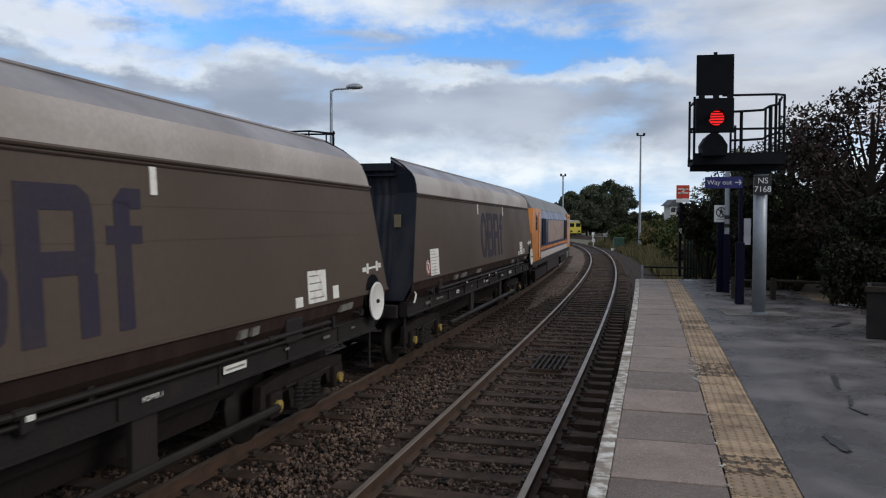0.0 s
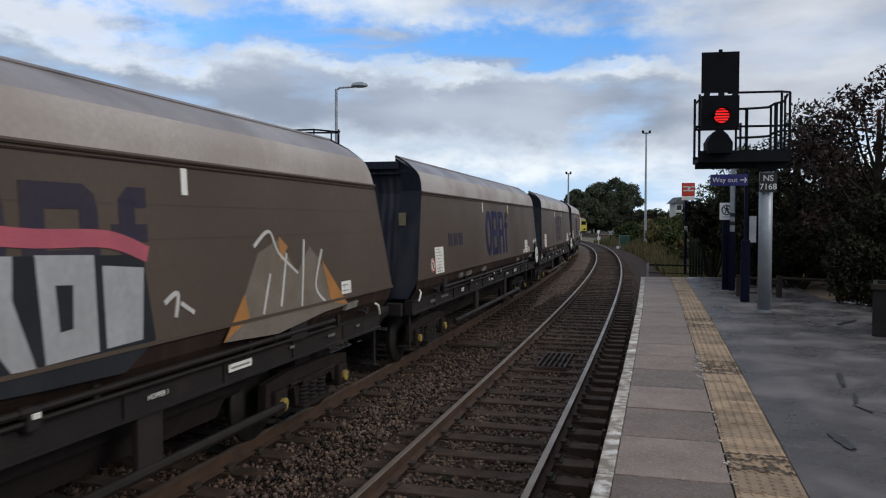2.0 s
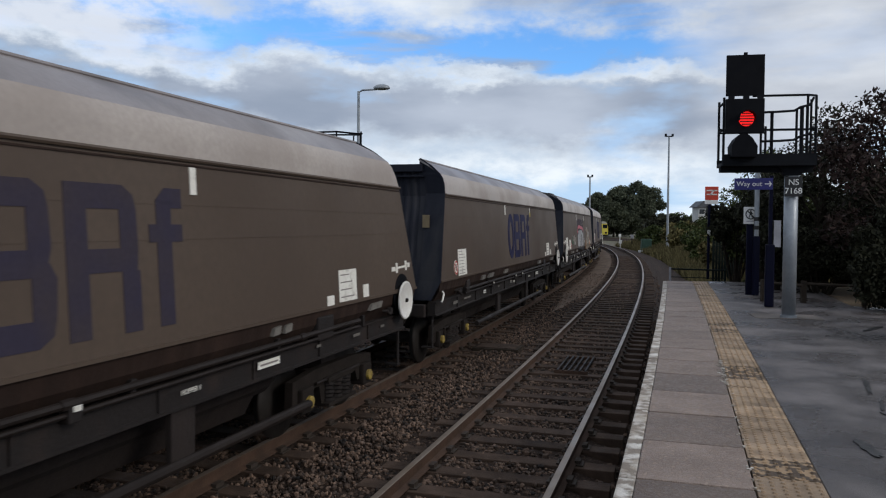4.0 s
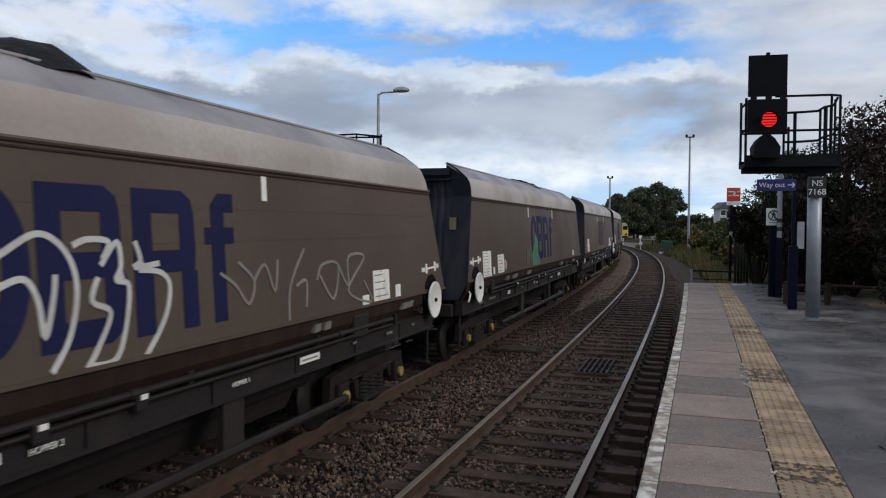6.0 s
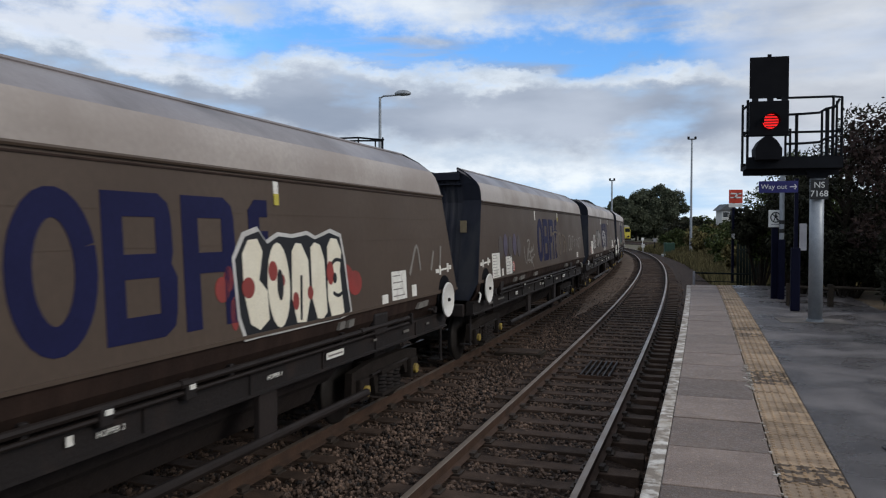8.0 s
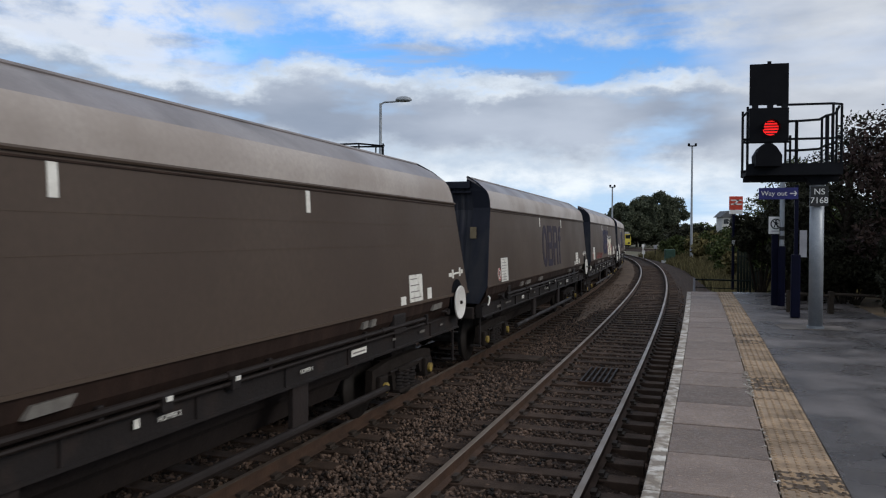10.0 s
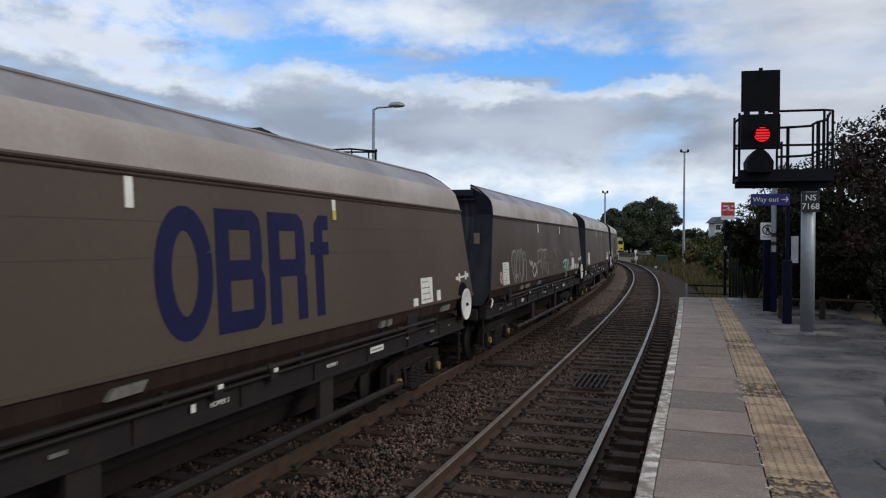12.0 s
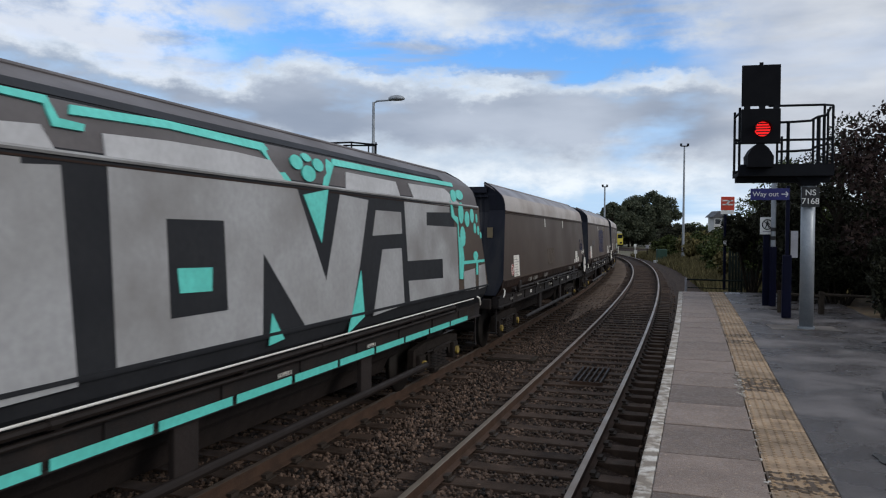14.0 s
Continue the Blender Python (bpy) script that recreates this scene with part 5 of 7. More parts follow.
def block_letters(w):
    for shape in ([(5.31, 2.14), (5.71, 2.22), (6.83, 2.30), (8.09, 2.26), (8.19, 1.58), (7.81, 1.38), (6.99, 1.41), (6.09, 1.46), (5.41, 1.52)],):
        paint("spray_fill", [shape], "spray_black", w, 0.0065, "black outline of block letters")
    for shape in ([(5.41, 2.13), (5.75, 2.11), (5.85, 1.98), (6.09, 1.91), (6.15, 1.58), (5.41, 1.60)], [(5.79, 2.28), (6.25, 2.28), (6.23, 2.05), (6.39, 1.60), (6.19, 1.60), (6.05, 1.98), (5.79, 2.00)], [(6.37, 2.32), (6.83, 2.30), (6.81, 2.02), (6.97, 1.56), (6.77, 1.57), (6.57, 1.84), (6.53, 1.57), (6.39, 1.58)], [(7.01, 2.30), (7.55, 2.28), (7.55, 1.58), (7.05, 1.57)], [(7.63, 2.20), (8.09, 2.16), (8.03, 1.60), (7.63, 1.59)],):
        paint("spray_fill", [shape], "spray_silver", w, 0.0090, "grey letter fill")
    for shape in ([(7.17, 2.09), (7.33, 2.08), (7.31, 1.78), (7.19, 1.77)],):
        paint("spray_fill", [shape], "spray_black", w, 0.0110)
    for line in ([(5.27, 2.21), (5.47, 2.29), (5.67, 2.42), (6.31, 2.46), (7.01, 2.41), (7.71, 2.39), (8.15, 2.26)],):
        paint("spray_line", stroke(flow(line), 0.130), "spray_pink", w, 0.0080, "pink band")
    for shape in ([(9.17, 1.40), (9.49, 1.69), (9.87, 2.20), (10.31, 2.33), (10.71, 1.95), (11.05, 2.24), (12.07, 1.46), (11.37, 1.44), (10.19, 1.34)],):
        paint("spray_fill", [shape], "spray_dim", w, 0.0060, "brown sprayed figure")
    for shape in ([(9.17, 1.40), (9.57, 1.81), (9.63, 1.58)], [(10.31, 2.37), (10.51, 2.25), (10.31, 2.08)], [(11.35, 2.07), (12.07, 1.46), (11.55, 1.54)],):
        paint("spray_fill", [shape], "spray_orange", w, 0.0090, "orange sprayed patch")
    for line in ([(9.79, 2.27), (10.11, 2.42), (10.29, 2.19), (10.71, 1.95)], [(10.09, 1.98), (9.91, 1.58)], [(10.47, 2.18), (10.29, 1.62)], [(10.91, 2.32), (10.77, 1.57)], [(11.37, 2.19), (11.15, 1.77), (11.39, 1.56)],):
        paint("spray_line", stroke(flow(line), 0.035), "spray_white", w, 0.0110, "white sprayed line")
    for line in ([(8.33, 1.85), (8.51, 1.92), (8.47, 1.72)], [(8.55, 1.83), (8.73, 1.73)],):
        paint("spray_line", stroke(flow(line), 0.040), "spray_white", w, 0.0070)


block_letters(wagons[3])


def bubble_letters(w):
    for u, z, a, b in ((3.15, 2.13, 0.260, 0.350), (3.63, 2.30, 0.200, 0.210), (3.97, 2.32, 0.200, 0.190), (3.49, 1.95, 0.210, 0.225), (3.85, 2.00, 0.190, 0.200), (4.37, 2.09, 0.350, 0.320),):
        paint("spray_dot", [disc(u, z, a, b)], "spray_black", w, 0.0055, "black soft outline")
    for u, z, a, b in ((3.15, 2.13, 0.220, 0.320), (3.63, 2.30, 0.160, 0.180), (3.97, 2.32, 0.170, 0.170),):
        paint("spray_dot", [disc(u, z, a, b)], "spray_grey", w, 0.0080, "grey bubble letter")
    for u, z, a, b in ((3.49, 1.95, 0.170, 0.195), (3.85, 2.00, 0.160, 0.165), (4.37, 2.09, 0.300, 0.285),):
        paint("spray_dot", [disc(u, z, a, b)], "spray_grey", w, 0.0095)
    for line in ([(3.21, 2.29), (3.19, 1.93)], [(4.39, 2.25), (4.29, 1.90)],):
        paint("spray_line", stroke(flow(line), 0.050), "spray_black", w, 0.0110)
    for line in ([(5.6, 2.22), (5.84, 2.36), (6.06, 2.46), (6.22, 2.41), (6.34, 2.26), (6.37, 2.05), (6.29, 1.78), (6.14, 1.58)], [(5.7, 2.1), (5.82, 2.16), (5.97, 2.18), (6.06, 2.04), (6.1, 1.81), (6.18, 2.06), (6.2, 2.2)], [(6.35, 2.38), (6.48, 2.42), (6.67, 2.4), (6.61, 2.28)], [(6.56, 2.16), (6.5, 2.0), (6.66, 1.91), (6.53, 1.68), (6.43, 1.56)], [(6.59, 2.24), (6.75, 2.4), (6.78, 2.23), (6.73, 2.13), (6.85, 2.08), (6.8, 1.79), (6.69, 1.58), (6.47, 1.57)], [(6.93, 2.4), (6.98, 2.26), (6.92, 2.21), (7.18, 2.23)], [(6.96, 2.19), (7.19, 2.16), (7.29, 2.05), (7.22, 1.81), (7.0, 1.56)]):
        paint("spray_line", stroke(flow(line), 0.042), "spray_white", w, 0.0090, "white tag line")
    for line in ([(7.94, 2.11), (8.16, 1.99), (8.35, 1.81), (8.45, 2.01), (8.22, 2.19)], [(8.45, 2.01), (8.64, 2.15), (8.8, 1.89), (8.87, 2.19)], [(9.39, 2.28), (9.09, 1.92), (9.04, 1.58)], [(9.2, 1.91), (9.41, 1.95), (9.39, 1.68)], [(9.64, 1.94), (9.77, 2.1), (10.14, 2.08), (10.0, 1.71), (9.7, 1.99)], [(10.14, 2.08), (10.38, 1.83), (10.41, 2.16), (10.84, 2.14), (10.37, 1.77), (11.0, 1.59), (10.81, 1.86)]):
        paint("spray_line", stroke(flow(line), 0.03), "spray_grey", w, 0.0080, "grey tag line")
    for line in ([(1.42, 2.0), (1.57, 1.85)], [(1.42, 1.85), (1.57, 2.0)], [(1.85, 2.31), (1.61, 2.18), (1.57, 1.85), (1.79, 1.78)], [(1.91, 2.31), (1.85, 1.8), (2.06, 1.81)], [(2.02, 2.25), (2.02, 1.85), (2.17, 1.86), (2.19, 2.3)], [(2.38, 2.27), (2.25, 2.21), (2.25, 1.8), (2.42, 1.82)], [(2.25, 2.03), (2.38, 2.05)]):
        paint("spray_line", stroke(flow(line), 0.045), "spray_white", w, 0.008, "white tag line")


bubble_letters(wagons[7])


def tag_scrawl(w):
    for line in ([(3.96, 2.24), (4.26, 2.24), (3.98, 1.87)], [(4.14, 2.00), (4.40, 1.98), (4.66, 2.03)], [(4.14, 2.00), (4.36, 1.86), (4.68, 1.55)], [(3.94, 1.78), (4.22, 1.80), (4.44, 1.70)], [(10.27, 2.28), (10.23, 1.91), (10.56, 1.92), (10.61, 2.3), (10.27, 2.28)], [(10.66, 2.27), (10.67, 1.91), (10.87, 1.92), (10.88, 2.29)], [(10.92, 2.28), (11.3, 2.29)], [(11.11, 2.27), (11.09, 1.89)], [(11.55, 2.2), (11.34, 2.1), (11.5, 1.95)], [(11.84, 2.2), (12.15, 2.12), (11.96, 1.94)], [(12.3, 2.23), (12.57, 2.14), (12.32, 1.89)], [(12.62, 2.22), (12.89, 2.21), (12.68, 1.87)]):
        paint("spray_line", stroke(flow(line), 0.045), "spray_grey", w, 0.0080, "grey scrawl")
    for line in ([(7.41, 1.7), (7.41, 2.35), (7.62, 2.39), (7.85, 2.45), (8.17, 2.4), (7.99, 2.24), (7.89, 2.06), (8.19, 1.71)], [(8.34, 2.37), (8.71, 2.39), (8.55, 2.17), (8.78, 2.06), (8.55, 1.77)], [(9.01, 2.36), (9.45, 2.3), (9.67, 2.12), (9.31, 2.14), (9.4, 1.91), (9.11, 1.82)], [(9.79, 2.11), (9.75, 1.77)]):
        paint("spray_line", stroke(flow(line), 0.06), "spray_dim", w, 0.0080, "faint scrawl")


tag_scrawl(wagons[8])


def cream_bubbles(w):
    outline = [(7.61, 2.25), (7.78, 2.45), (8.01, 2.5), (8.14, 2.38), (8.35, 2.45), (8.61, 2.43), (8.9, 2.46), (9.07, 2.41), (9.4, 2.48), (9.64, 2.43), (9.72, 2.17), (9.77, 1.85), (9.83, 1.58), (9.56, 1.52), (9.05, 1.53), (8.58, 1.53), (8.27, 1.54), (8.02, 1.56), (7.74, 1.54), (7.65, 1.75)]
    mid_u, mid_z = 8.7, 2.0
    paint("spray_fill", [[(mid_u + (u - mid_u) * 1.04, max(mid_z + (z - mid_z) * 1.09, 1.515)) for u, z in outline]], "spray_white", w, 0.0045, "thin white outer line")
    paint("spray_fill", [outline], "spray_black", w, 0.0062, "black outline of bubble letters")
    for shape in ([(7.72, 2.3), (7.82, 2.42), (7.97, 2.43), (8.05, 2.31), (7.97, 2.05), (8.10, 1.94), (8.11, 1.67), (7.95, 1.59), (7.80, 1.66), (7.72, 1.94)], [(8.58, 2.3), (8.66, 2.38), (8.77, 2.37), (8.90, 2.2), (8.90, 1.79), (8.80, 1.57), (8.62, 1.58), (8.54, 1.83)], [(8.96, 2.33), (9.05, 2.38), (9.17, 2.35), (9.25, 2.19), (9.26, 1.62), (9.16, 1.56), (9.04, 1.58), (8.95, 1.79)], [(9.33, 2.33), (9.42, 2.42), (9.56, 2.41), (9.66, 2.27), (9.60, 2.05), (9.64, 1.73), (9.66, 1.58), (9.50, 1.53), (9.36, 1.56), (9.29, 1.76)]):
        paint("spray_fill", [shape], "spray_cream", w, 0.0090, "cream bubble letter")
    paint("spray_dot", [disc(8.31, 1.98, 0.20, 0.41)], "spray_cream", w, 0.0090, "cream bubble letter")
    for u, z, a, b in ((7.79, 1.99, 0.100, 0.095), (8.21, 2.12, 0.080, 0.095), (8.37, 2.02, 0.050, 0.060), (8.61, 1.80, 0.060, 0.090), (8.91, 1.86, 0.060, 0.070), (9.37, 2.04, 0.080, 0.130),):
        paint("spray_dot", [disc(u, z, a, b)], "spray_red", w, 0.0115, "red blot")
    for u, z, a, b in ((8.33, 1.98, 0.055, 0.15), (9.47, 1.98, 0.045, 0.06),):
        paint("spray_dot", [disc(u, z, a, b)], "spray_black", w, 0.0120)
    for line in ([(9.42, 2.14), (9.52, 2.18), (9.66, 2.16)], [(9.42, 1.82), (9.54, 1.78), (9.68, 1.82)], [(8.74, 2.05), (8.72, 1.85), (8.7, 1.6)]):
        paint("spray_line", stroke(flow(line), 0.04), "spray_black", w, 0.0118, "black letter line")
    for u, z, a, b in ((7.41, 2.00, 0.100, 0.110), (7.51, 2.09, 0.070, 0.110), (7.57, 1.78, 0.060, 0.150), (9.73, 1.97, 0.210, 0.155), (9.99, 1.89, 0.180, 0.145),):
        paint("spray_dot", [disc(u, z, a, b)], "spray_red", w, 0.0040, "red sprayed patch")
    for line in ([(11.73, 1.89), (12.03, 2.28), (12.15, 1.93)], [(12.59, 1.91), (12.73, 2.19)], [(12.99, 1.96), (13.07, 2.26)],):
        paint("spray_line", stroke(flow(line), 0.050), "spray_grey", w, 0.0080, "grey tag line")


cream_bubbles(wagons[9])


def line_figures(w):
    for line in ([(4.65, 1.58), (4.63, 1.84), (4.67, 1.94), (4.85, 1.96), (5.17, 2.00), (5.25, 1.80)], [(4.85, 1.96), (4.85, 2.28), (4.99, 2.25), (5.33, 2.32), (5.59, 2.27), (5.97, 2.28)], [(5.35, 2.32), (5.35, 1.83), (5.39, 1.62)], [(5.59, 2.27), (5.59, 1.76)], [(5.79, 2.29), (5.77, 1.69)], [(5.97, 2.06), (5.97, 2.24), (6.13, 2.29), (6.33, 2.08), (6.35, 1.75), (6.19, 1.58)], [(5.91, 1.89), (6.01, 1.95), (5.93, 1.76), (6.01, 1.68)],):
        paint("spray_line", stroke(flow(line), 0.055), "spray_grey", w, 0.0080, "grey sprayed line figure")
    for line in ([(7.09, 1.88), (7.17, 1.71), (7.55, 1.89), (7.41, 2.18), (7.81, 2.27), (8.11, 2.35), (8.05, 1.86)], [(7.67, 2.05), (7.89, 2.10), (7.63, 1.67)], [(8.27, 2.17), (8.65, 1.94), (8.63, 1.59)], [(8.17, 1.76), (8.31, 1.90)],):
        paint("spray_line", stroke(flow(line), 0.050), "spray_dim", w, 0.0080, "faint sprayed line")
    for line in ([(9.15, 1.84), (9.48, 1.91), (9.71, 1.9), (9.44, 1.58), (9.78, 1.55), (9.7, 1.83), (9.96, 1.91), (10.0, 1.56)], [(10.05, 1.57), (10.22, 1.93), (10.41, 1.57)], [(9.2, 1.72), (9.5, 1.7)]):
        paint("spray_line", stroke(flow(line), 0.055), "spray_mint", w, 0.0080, "pale green tag line")
    for line in ([(10.7, 2.12), (10.86, 2.19), (10.84, 2.02), (10.72, 2.1)], [(10.95, 2.16), (10.98, 2.0), (11.08, 2.14)], [(11.21, 2.18), (11.18, 2.02), (11.3, 2.1), (11.45, 2.04), (11.53, 2.17)]):
        paint("spray_line", stroke(flow(line), 0.04), "spray_grey", w, 0.008, "grey tag line")
    for line in ([(2.13, 1.57), (1.88, 1.94), (1.94, 2.22), (2.17, 2.3), (2.37, 2.25)], [(2.17, 2.1), (2.12, 1.78), (2.25, 1.7), (2.4, 2.13), (2.59, 2.31), (2.76, 2.23), (2.72, 1.96), (2.49, 1.62)], [(2.2, 1.59), (2.41, 1.75), (2.53, 1.59)], [(2.81, 2.21), (2.94, 2.33), (3.05, 2.2), (3.06, 1.84), (2.85, 1.58), (2.72, 1.79)], [(3.1, 1.68), (3.18, 2.04), (3.4, 2.08)], [(3.15, 2.19), (3.36, 2.24), (3.53, 1.96), (3.4, 1.57)]):
        paint("spray_line", stroke(flow([(u - 0.25, z) for u, z in line]), 0.05), "spray_grey", w, 0.008, "grey sprayed loop")
    for line in ([(3.97, 2.05), (4.15, 1.92), (4.29, 2.0), (4.41, 1.84), (4.67, 1.95), (4.89, 1.71)], [(4.27, 1.79), (4.52, 1.62), (4.82, 1.75)]):
        paint("spray_line", stroke(flow([(u - 0.3, z) for u, z in line]), 0.04), "spray_white", w, 0.008, "white tag line")
    for i in range(4):
        paint("spray_line", stroke(scrawl(11.98 + 0.2 * i, 1.56, 0.2, 0.18, 1, i + 2), 0.03), "spray_white", w, 0.008, "white tag line")


line_figures(wagons[12])


def lesser_marks():
    w = wagons[6]
    paint("spray_fill", [[(5.3, 1.57), (5.27, 1.84), (5.42, 1.93), (5.5, 2.05), (5.62, 2.1), (5.72, 2.32), (5.84, 2.36), (5.93, 2.22), (6.03, 2.24), (6.08, 1.98), (6.04, 1.86), (6.2, 1.75), (6.24, 1.57)]], "spray_green", w, 0.008, "green sprayed smear")
    paint("spray_fill", [[(4.6, 1.66), (4.66, 2.0), (4.82, 1.97), (4.95, 2.08), (5.1, 1.92), (5.25, 1.95), (5.25, 1.6), (5.0, 1.68), (4.8, 1.6)]], "mark_ghost", w, 0.006, "pale rubbed patch")
    for k in (2, 12, 13):
        for i in range(3):
            u = 1.75 + 0.42 * i
            paint("owner_mark", [rect(u, u + 0.3, 2.05, 2.3)], "mark_ghost" if k > 2 else "mark_faded", wagons[k], 0.005, "faded owner's mark as plain blocks")
    text_mesh("Coal", 0.58, "mark_blue", wagons[14], pose(side_x(2.15) + 0.006, 12.62 - 6.5, 2.15, 90, 0, 90) @ Matrix.Rotation(-math.atan((HB - HC) / (ZC - ZB)), 4, "X") @ Matrix.Diagonal((0.72, 1, 1, 1)), "coal_lettering")
    for i in range(3):
        u = 5.3 + 0.42 * i
        paint("spray_line", stroke([(u, 2.15), (u + 0.04, 1.75), (u + 0.2, 1.7), (u + 0.26, 2.15)], 0.035), "spray_dim", wagons[14], 0.006, "faint tag line")
    for i in range(5):
        u = 1.4 + 0.42 * i
        paint("spray_dot", [disc(u, 2.15 + 0.04 * (i % 2), 0.17, 0.24)], "spray_violet" if i % 2 else "mark_ghost", wagons[8], 0.005 + 0.0005 * i, "violet faded spray")
    for i in range(3):
        u = 3.6 + 0.42 * i
        paint("spray_line", stroke(scrawl(u, 1.7, 0.42, 0.5, 1, i + 3), 0.035), "spray_grey", wagons[8], 0.008, "grey tag line")
    for i in range(4):
        u = 3.0 + 0.35 * i
        paint("spray_line", stroke(scrawl(u, 1.7, 0.4, 0.42, 1, i), 0.035), "spray_white" if i else "spray_green", wagons[3], 0.008, "white tag line")
    for i in range(5):
        u = 2.0 + 0.55 * i
        paint("spray_line", stroke(scrawl(u, 1.55, 0.4, 0.3, 1, i), 0.05), "spray_red", wagons[9], 0.006, "red faded spray")


lesser_marks()


def locomotive():
    t = thing("locomotive", "blue and orange diesel freight locomotive with grey roof", "locomotive")
    half = [(1.32, 1.15), (1.32, 2.75), (1.22, 3.1), (0.95, 3.5), (0.5, 3.72), (0, 3.78)]
    ring = half + [(-x, z) for x, z in half[-2::-1]]

    def hull(name, y0, y1, material, label=""):
        return part(name, prism(ring, "y", y0, y1), material, t, label)
    hull("body", -7.6, 7.6, "loco_blue", "dark blue body")
    for e in (-1, 1):
        cab = part("cab", prism([(e * 7.62, 1.15), (e * 10.4, 1.15), (e * 10.55, 2.2), (e * 10.15, 3.1), (e * 7.62, 3.1)], "x", -1.31, 1.31), "loco_orange", t, "orange cab end")
        part("windscreen", prism([(e * 10.5, 2.35), (e * 10.56, 2.35), (e * 10.18, 3.12), (e * 10.12, 3.12)], "x", -1.1, 1.1), "glass_dark", cab)
        for q in (-1, 1):
            part("cab_window", box(q * 1.315 - 0.01, q * 1.315 + 0.01, e * 9.0 - 0.35, e * 9.0 + 0.35, 2.3, 2.95), "glass_dark", cab)
            part("cab_door", box(q * 1.315 - 0.012, q * 1.315 + 0.012, e * 8.05 - 0.32, e * 8.05 + 0.32, 1.25, 3.0), "loco_orange", cab)
            part("handrail", tube([(q * 1.36, e * 8.45, 1.3), (q * 1.36, e * 8.45, 2.9)], 0.02, sides=6), "sign_white", cab)
            part("buffer", tube([(q * 0.865, e * 10.4, 1.06), (q * 0.865, e * 10.65, 1.06)], 0.2, sides=14), "frame_dark", t)
        part("headlight", box(-0.9, -0.6, e * 10.5 - 0.03, e * 10.5 + 0.03, 1.5, 1.65), "sign_white", cab)
        for q in (-1, 1):
            part("bogie_frame", prism([(e * 6.4 - 2.3, 0.75), (e * 6.4 + 2.3, 0.75), (e * 6.4 + 2.2, 0.4), (e * 6.4 - 2.2, 0.4)], "x", q * 1.15 - 0.08, q * 1.15 + 0.08), "bogie", t)
        for k in (-1.85, 0, 1.85):
            part("wheelset", lathe_x([(-0.82, 0.1), (-0.8, 0.5), (-0.7, 0.5), (-0.68, 0.1), (0.68, 0.1), (0.7, 0.5), (0.8, 0.5), (0.82, 0.1)], (0, e * 6.4 + k, 0.5), 24), "wheel_steel", t)
    part("roof", prism([(1.24, 3.09), (0.96, 3.52), (0.5, 3.75), (0, 3.82), (-0.5, 3.75), (-0.96, 3.52), (-1.24, 3.09)], "y", -10.1, 10.1), "loco_roof", t, "dusty grey roof")
    for q in (-1, 1):
        part("stripe", box(q * 1.325 - 0.008, q * 1.325 + 0.008, -7.55, 7.55, 1.18, 1.42), "loco_white", t, "pale stripe along the foot of the body")
        for y, half in ((-6.4, 0.7), (6.2, 1.0)):
            part("grille", box(q * 1.325 - 0.02, q * 1.325 + 0.02, y - half, y + half, 1.7, 2.75), "dark_steel", t)
        part("side_panel", box(q * 1.325 - 0.015, q * 1.325 + 0.015, -4.6, 4.4, 1.75, 2.7), "loco_panel", t, "faded orange and pale side panel")
        part("stripe", box(q * 1.325 - 0.008, q * 1.325 + 0.008, -7.55, 7.55, 1.5, 1.62), "loco_orange", t, "orange stripe")
    part("fuel_tank", box(-1.2, 1.2, -3.2, 3.2, 0.35, 1.1, bevel=0.12), "underframe", t)
    part("frame", box(-1.3, 1.3, -10.2, 10.2, 0.95, 1.16), "frame_dark", t)
    return t


loco = locomotive()

# rear crease of the second wagon half a second in, less the steady run of one wagon a second
DRIFT_T = (0.0, 0.5, 1.5, 2.5, 4.0, 5.5, 6.5, 7.5, 10.5, 11.5, 12.5, 14.0)
DRIFT = (5.36, 5.34, 5.34, 5.36, 5.46, 5.74, 5.96, 6.22, 7.18, 7.54, 8.06, 8.90)


def train_s(t):
    return float(np.interp(t, DRIFT_T, DRIFT)) + L_WAGON * (t - 0.5)


def ride(s, half):
    """Pose of a vehicle whose bogies stand half metres before and behind s on the far line."""
    a, b = on_line(s - half, FAR)[0], on_line(s + half, FAR)[0]
    m = (a + b) / 2
    return pose(m.x, m.y, 0, 0, 0, -math.degrees(math.atan2(b.x - a.x, b.y - a.y)))


def motions():
    times = [0.25 * i for i in range(57)]
    for k, w in enumerate(wagons):
        walk(w, [(t, ride(train_s(t) + L_WAGON * (1 - k) + 6.5, 5.15)) for t in times])
    # wheels turn with the way gone
    spin = [i / FPS for i in range(frame(14.0))]
    way = [math.degrees((train_s(t) - train_s(0)) / 0.455) for t in spin]
    for w in wagons:
        for c in w.children:
            if c.name.split(".")[0] == "wheelset":
                y = c.location.y
                walk(c, [(t, pose(0, y, 0.455, -a, 0, 0)) for t, a in zip(spin, way)])
    walk(loco, [(t, ride(train_s(t) + L_WAGON + 13.0 + 1.25 + 10.7, 6.4)) for t in times])


# ---- signal on the platform ----
def facing(x, y, z):
    """Local frame for a flat sign facing -y."""
    return pose(x, y, z, 90, 0, 0)


